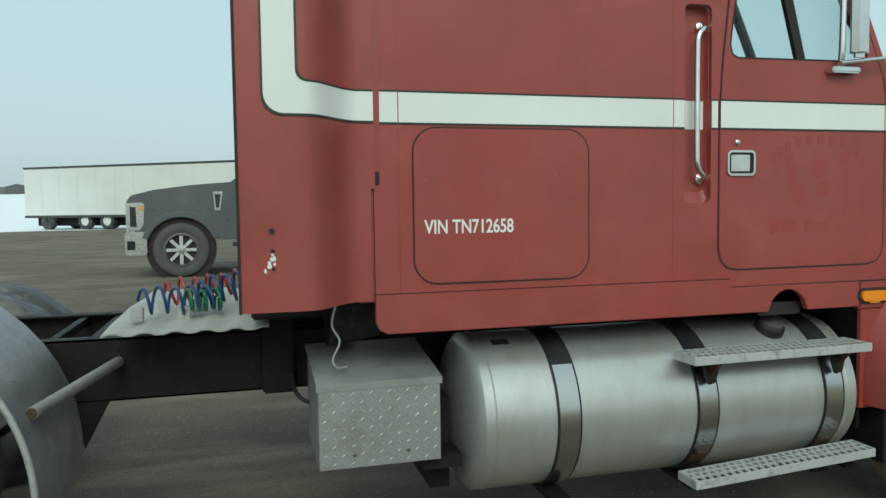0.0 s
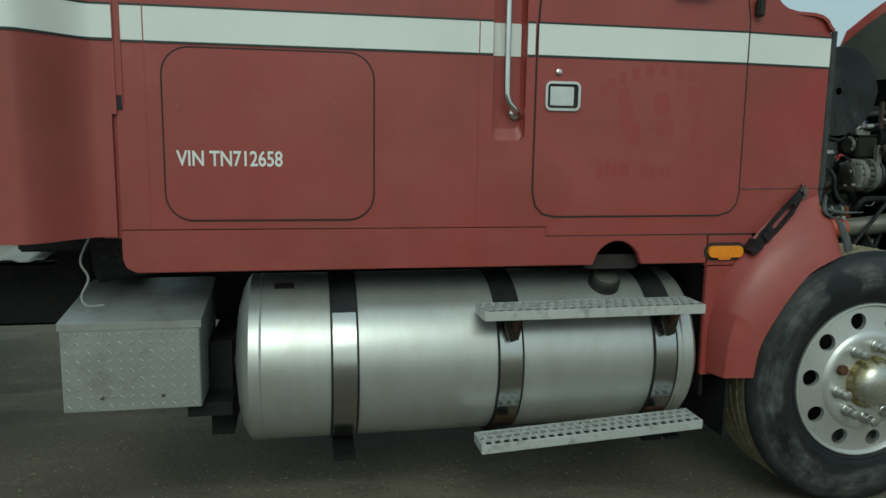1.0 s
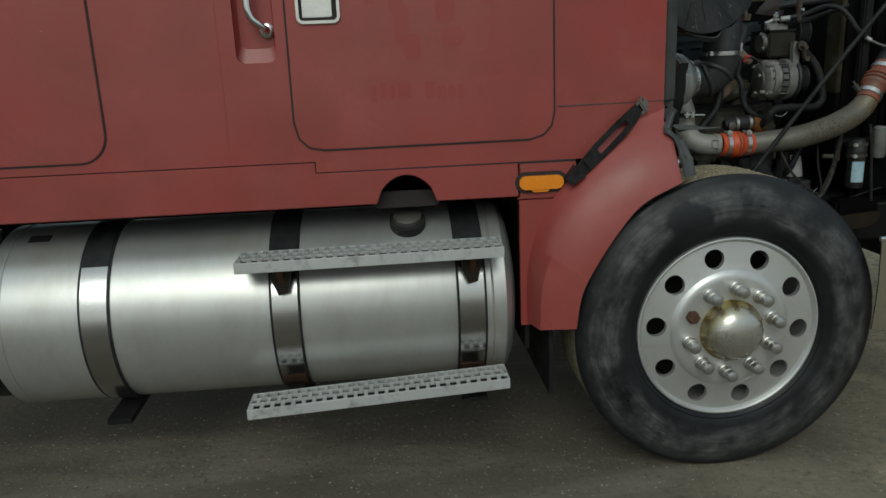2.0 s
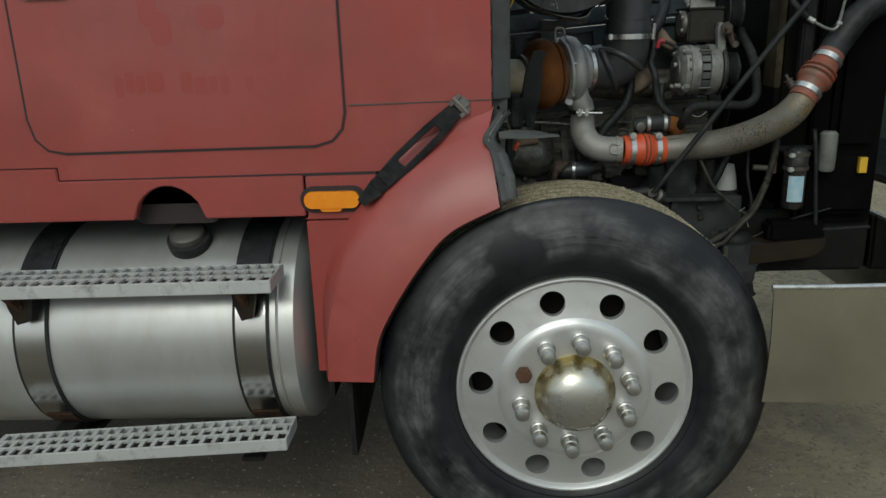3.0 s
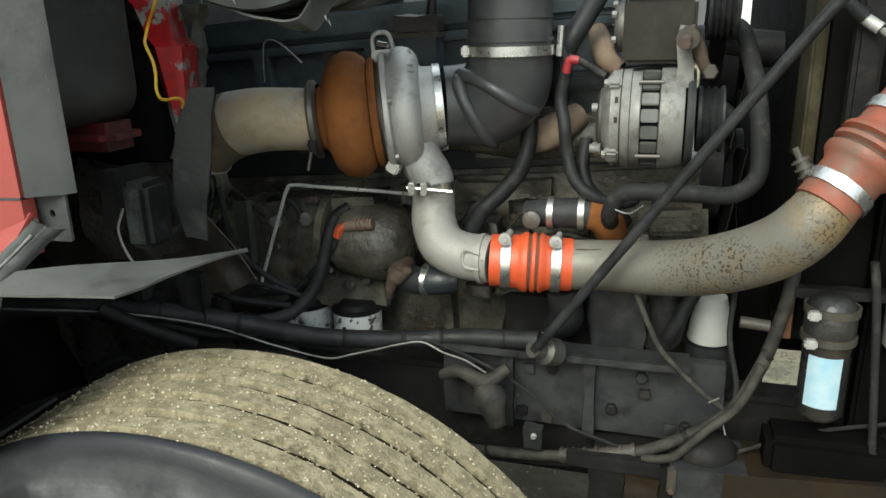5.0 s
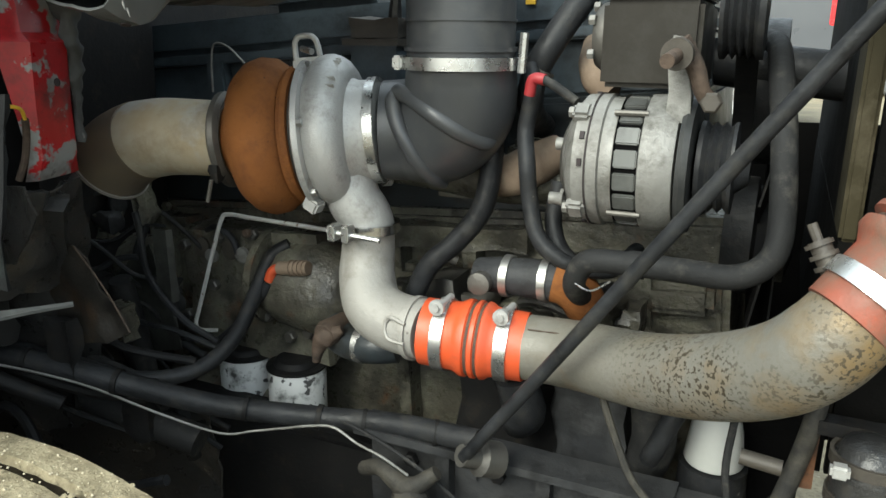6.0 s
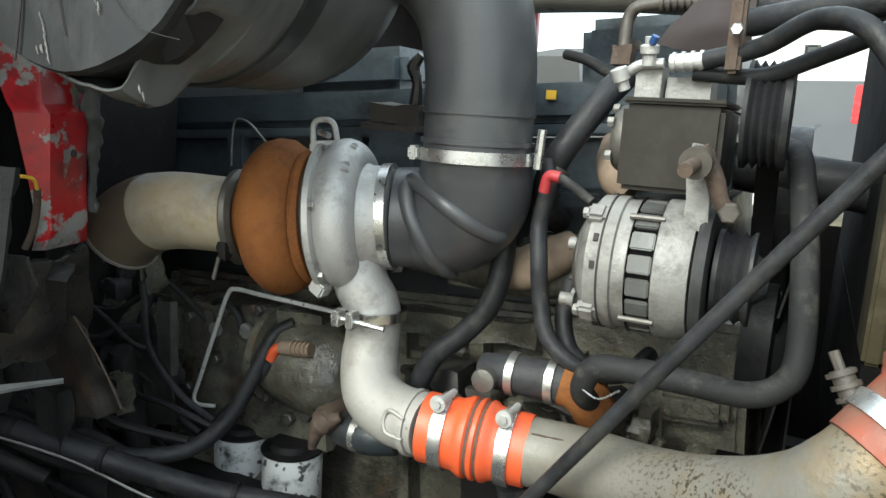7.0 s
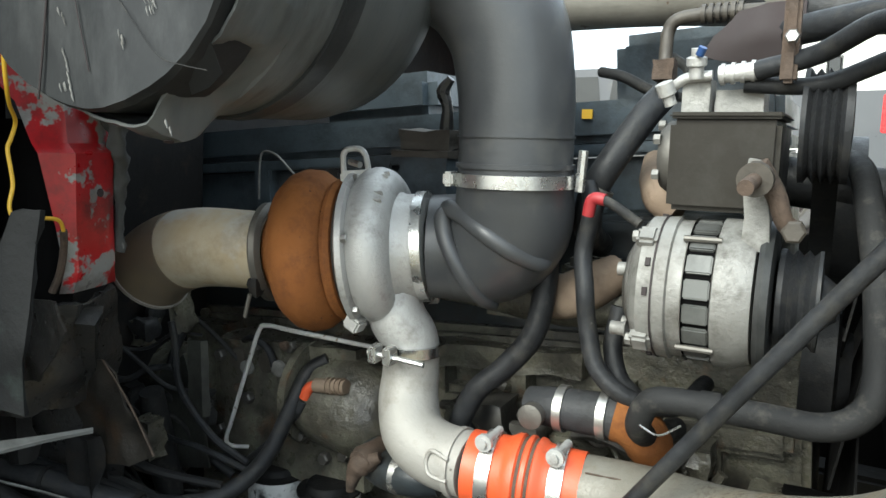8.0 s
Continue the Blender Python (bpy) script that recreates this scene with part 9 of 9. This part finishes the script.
    for cx in wheels:
        for cy, s in ((y0 + 0.12, 1), (y1 - 0.12, -1)):
            wh = new("wheel")
            wh.location, wh.parent = (cx, cy, 0.40 + gz), car
            wh.matrix_parent_inverse = Matrix.Translation(-car.location)
            m = axis((cx, cy, 0.40 + gz), (0, s, 0))
            part("tyre", lathe([(-0.12, 0.25), (-0.14, 0.3), (-0.14, 0.36), (-0.12, 0.39), (-0.1, 0.40), (0.1, 0.40), (0.13, 0.36), (0.12, 0.25)], m, 48, closed=True), DUSTYRE, wh, "dusty off-road tyre")
            rm = part("rim", lathe([(-0.12, 0.26), (-0.13, 0.23), (-0.128, 0.222), (-0.11, 0.215), (-0.05, 0.205), (-0.05, 0.0)], m, 40), DARKMETAL, wh)
            for k in range(8):
                part("spoke", box(bmesh.new(), (-0.115, -0.024, 0.03), (-0.085, 0.024, 0.218), m @ Matrix.Rotation(radians(45 * k), 4, "X")), ALU, wh, bevel=0.006)
            part("centre_cap", lathe([(-0.09, 0.06), (-0.125, 0.055), (-0.13, 0.0)], m, 24), CLAMP, wh)
    return car


make_pickup()


def make_trailer():
    """A white box trailer, far behind, its near end to the right."""
    a, b = Vector((-15.28, 44.0, 0.0)), Vector((-2.6, 36.0, 0.0))
    t = (b - a).normalized()
    n = Vector((-t.y, t.x, 0))
    gz = 0.43
    tr = thing("semi_trailer", (-8, 40, gz), "long white box trailer parked on snow", "trailer")
    m = Matrix.Translation((a.x, a.y, gz)) @ Matrix(((t.x, n.x, 0, 0), (t.y, n.y, 0, 0), (0, 0, 1, 0), (0, 0, 0, 1)))
    L = (b - a).length
    part("box", box(bmesh.new(), (0, 0, 0.75), (L, 2.5, 3.5), m), TRAILER, tr, "white panelled box", bevel=0.03)
    part("roof_rail", box(bmesh.new(), (-0.02, -0.02, 3.42), (L, 0.05, 3.53), m), SEAL, tr)
    part("floor_rail", box(bmesh.new(), (-0.02, -0.02, 0.66), (L, 0.05, 0.8), m), SEAL, tr)
    for k in range(1, 12):
        part("panel_rib", box(bmesh.new(), (k * L / 12 - 0.02, -0.015, 0.8), (k * L / 12 + 0.02, 0.02, 3.38), m), TRAILER, tr)
    part("underframe", box(bmesh.new(), (0.5, 0.4, 0.2), (6.4, 2.0, 0.7), m), FRAME, tr)
    for x in (1.5, 4.1, 5.6):
        for y in (0.2, 2.2):
            wh = part("wheel", lathe([(-0.14, 0.0), (-0.14, 0.22), (-0.13, 0.3), (-0.14, 0.42), (-0.11, 0.48), (0.14, 0.48), (0.14, 0)], m @ Matrix.Translation((x, y, 0.47)) @ Matrix.Rotation(radians(90), 4, "Z"), 28), TYRE, tr)
            if x < 2:
                continue
            part("rim", lathe([(-0.15, 0.0), (-0.15, 0.2), (-0.135, 0.26), (-0.13, 0.0)], m @ Matrix.Translation((x, y, 0.47)) @ Matrix.Rotation(radians(90), 4, "Z"), 24), TRAILER, wh)
    part("landing_gear", box(bmesh.new(), (L - 3, 0.4, 0.0), (L - 2.8, 0.6, 0.8), m), FRAME, tr)
    return tr


make_trailer()

def make_cargo_trailer():
    """A white enclosed trailer beyond the pickup, its side to the truck."""
    gz = 0.42
    ct = thing("cargo_trailer", (2.0, 17.2, gz), "white enclosed trailer with a small dark window", "trailer")
    part("box", boxes(((-1.6, 16.0, gz + 0.55), (5.6, 18.4, gz + 3.3))), TRAILER, ct, "white panelled box", bevel=0.05)
    for k in range(6):
        part("panel_rib", boxes(((-1.55 + 1.22 * k, 15.985, gz + 0.7), (-1.51 + 1.22 * k, 16.01, gz + 3.2))), TRAILER, ct)
    w = part("window", boxes(((0.24, 15.98, 2.75), (0.47, 16.02, 3.14))), DARKGLASS, ct, "small dark window", bevel=0.02)
    part("window_frame", ring([(0.24, 2.75), (0.47, 2.75), (0.47, 3.14), (0.24, 3.14)], 0.03, 15.975, 0.03), SEAL, w)
    part("floor_rail", boxes(((-1.62, 15.97, gz + 0.5), (5.62, 16.03, gz + 0.62))), SEAL, ct)
    for x in (1.6, 2.5):
        for y in (16.2, 18.2):
            part("wheel", lathe([(-0.12, 0.0), (-0.12, 0.2), (-0.11, 0.24), (-0.13, 0.33), (-0.1, 0.37), (0.1, 0.37), (0.12, 0.0)], Matrix.Translation((x, y, gz + 0.36)) @ Matrix.Rotation(radians(90), 4, "Z"), 24), TYRE, ct)
    return ct


make_cargo_trailer()

# bare trees on the skyline
bm = bmesh.new()
random.seed(5)
tops = []
for k in range(240):
    x = -330 + 2.6 * k
    tops.append((x, 250 + 6 * math.sin(k), height(x, 250) + 1.2 + 1.2 * random.random() + 0.8 * math.sin(k * 0.21)))
rows2 = [[bm.verts.new(p) for p in tops], [bm.verts.new((x, y, height(x, 250) - 0.5)) for x, y, z in tops], [bm.verts.new((x, y + 8, height(x, 258) - 0.5)) for x, y, z in tops]]
for a, b in ((0, 1), (0, 2)):
    for i in range(len(tops) - 1):
        bm.faces.new((rows2[a][i], rows2[a][i + 1], rows2[b][i + 1], rows2[b][i]))
tagged(part("far_trees", bm, TREES), "low dark line of bare trees on the snowy skyline", "trees", kind="stuff")

# pebbles on the dirt round the truck's nose
random.seed(11)
bm = bmesh.new()
for k in range(5200):
    x, y, s = random.uniform(-2.6, 2.6), random.uniform(-0.6, 3.2), random.choice((0.004, 0.005, 0.006, 0.009))
    if k > 1600:
        x, y, s = random.uniform(0.6, 5.0), random.uniform(0.3, 5.5), random.choice((0.004, 0.005, 0.006, 0.008, 0.01))
    c0 = Vector((x, y, height(x, y) + s * 0.2))
    vs = [bm.verts.new(c0 + Vector((s * random.uniform(0.6, 1.4) * dx, s * random.uniform(0.6, 1.4) * dy, s * 0.45 * dz))) for dx, dy, dz in ((1, 0, 0), (-1, 0, 0), (0, 1, 0), (0, -1, 0), (0, 0, 1), (0, 0, -1))]
    for i0 in (0, 1):
        for i1 in (2, 3):
            for i2 in (4, 5):
                bm.faces.new((vs[i0], vs[i1], vs[i2]))
tagged(part("gravel", bm, STONE), "loose pale pebbles on the dirt", "gravel", kind="stuff")
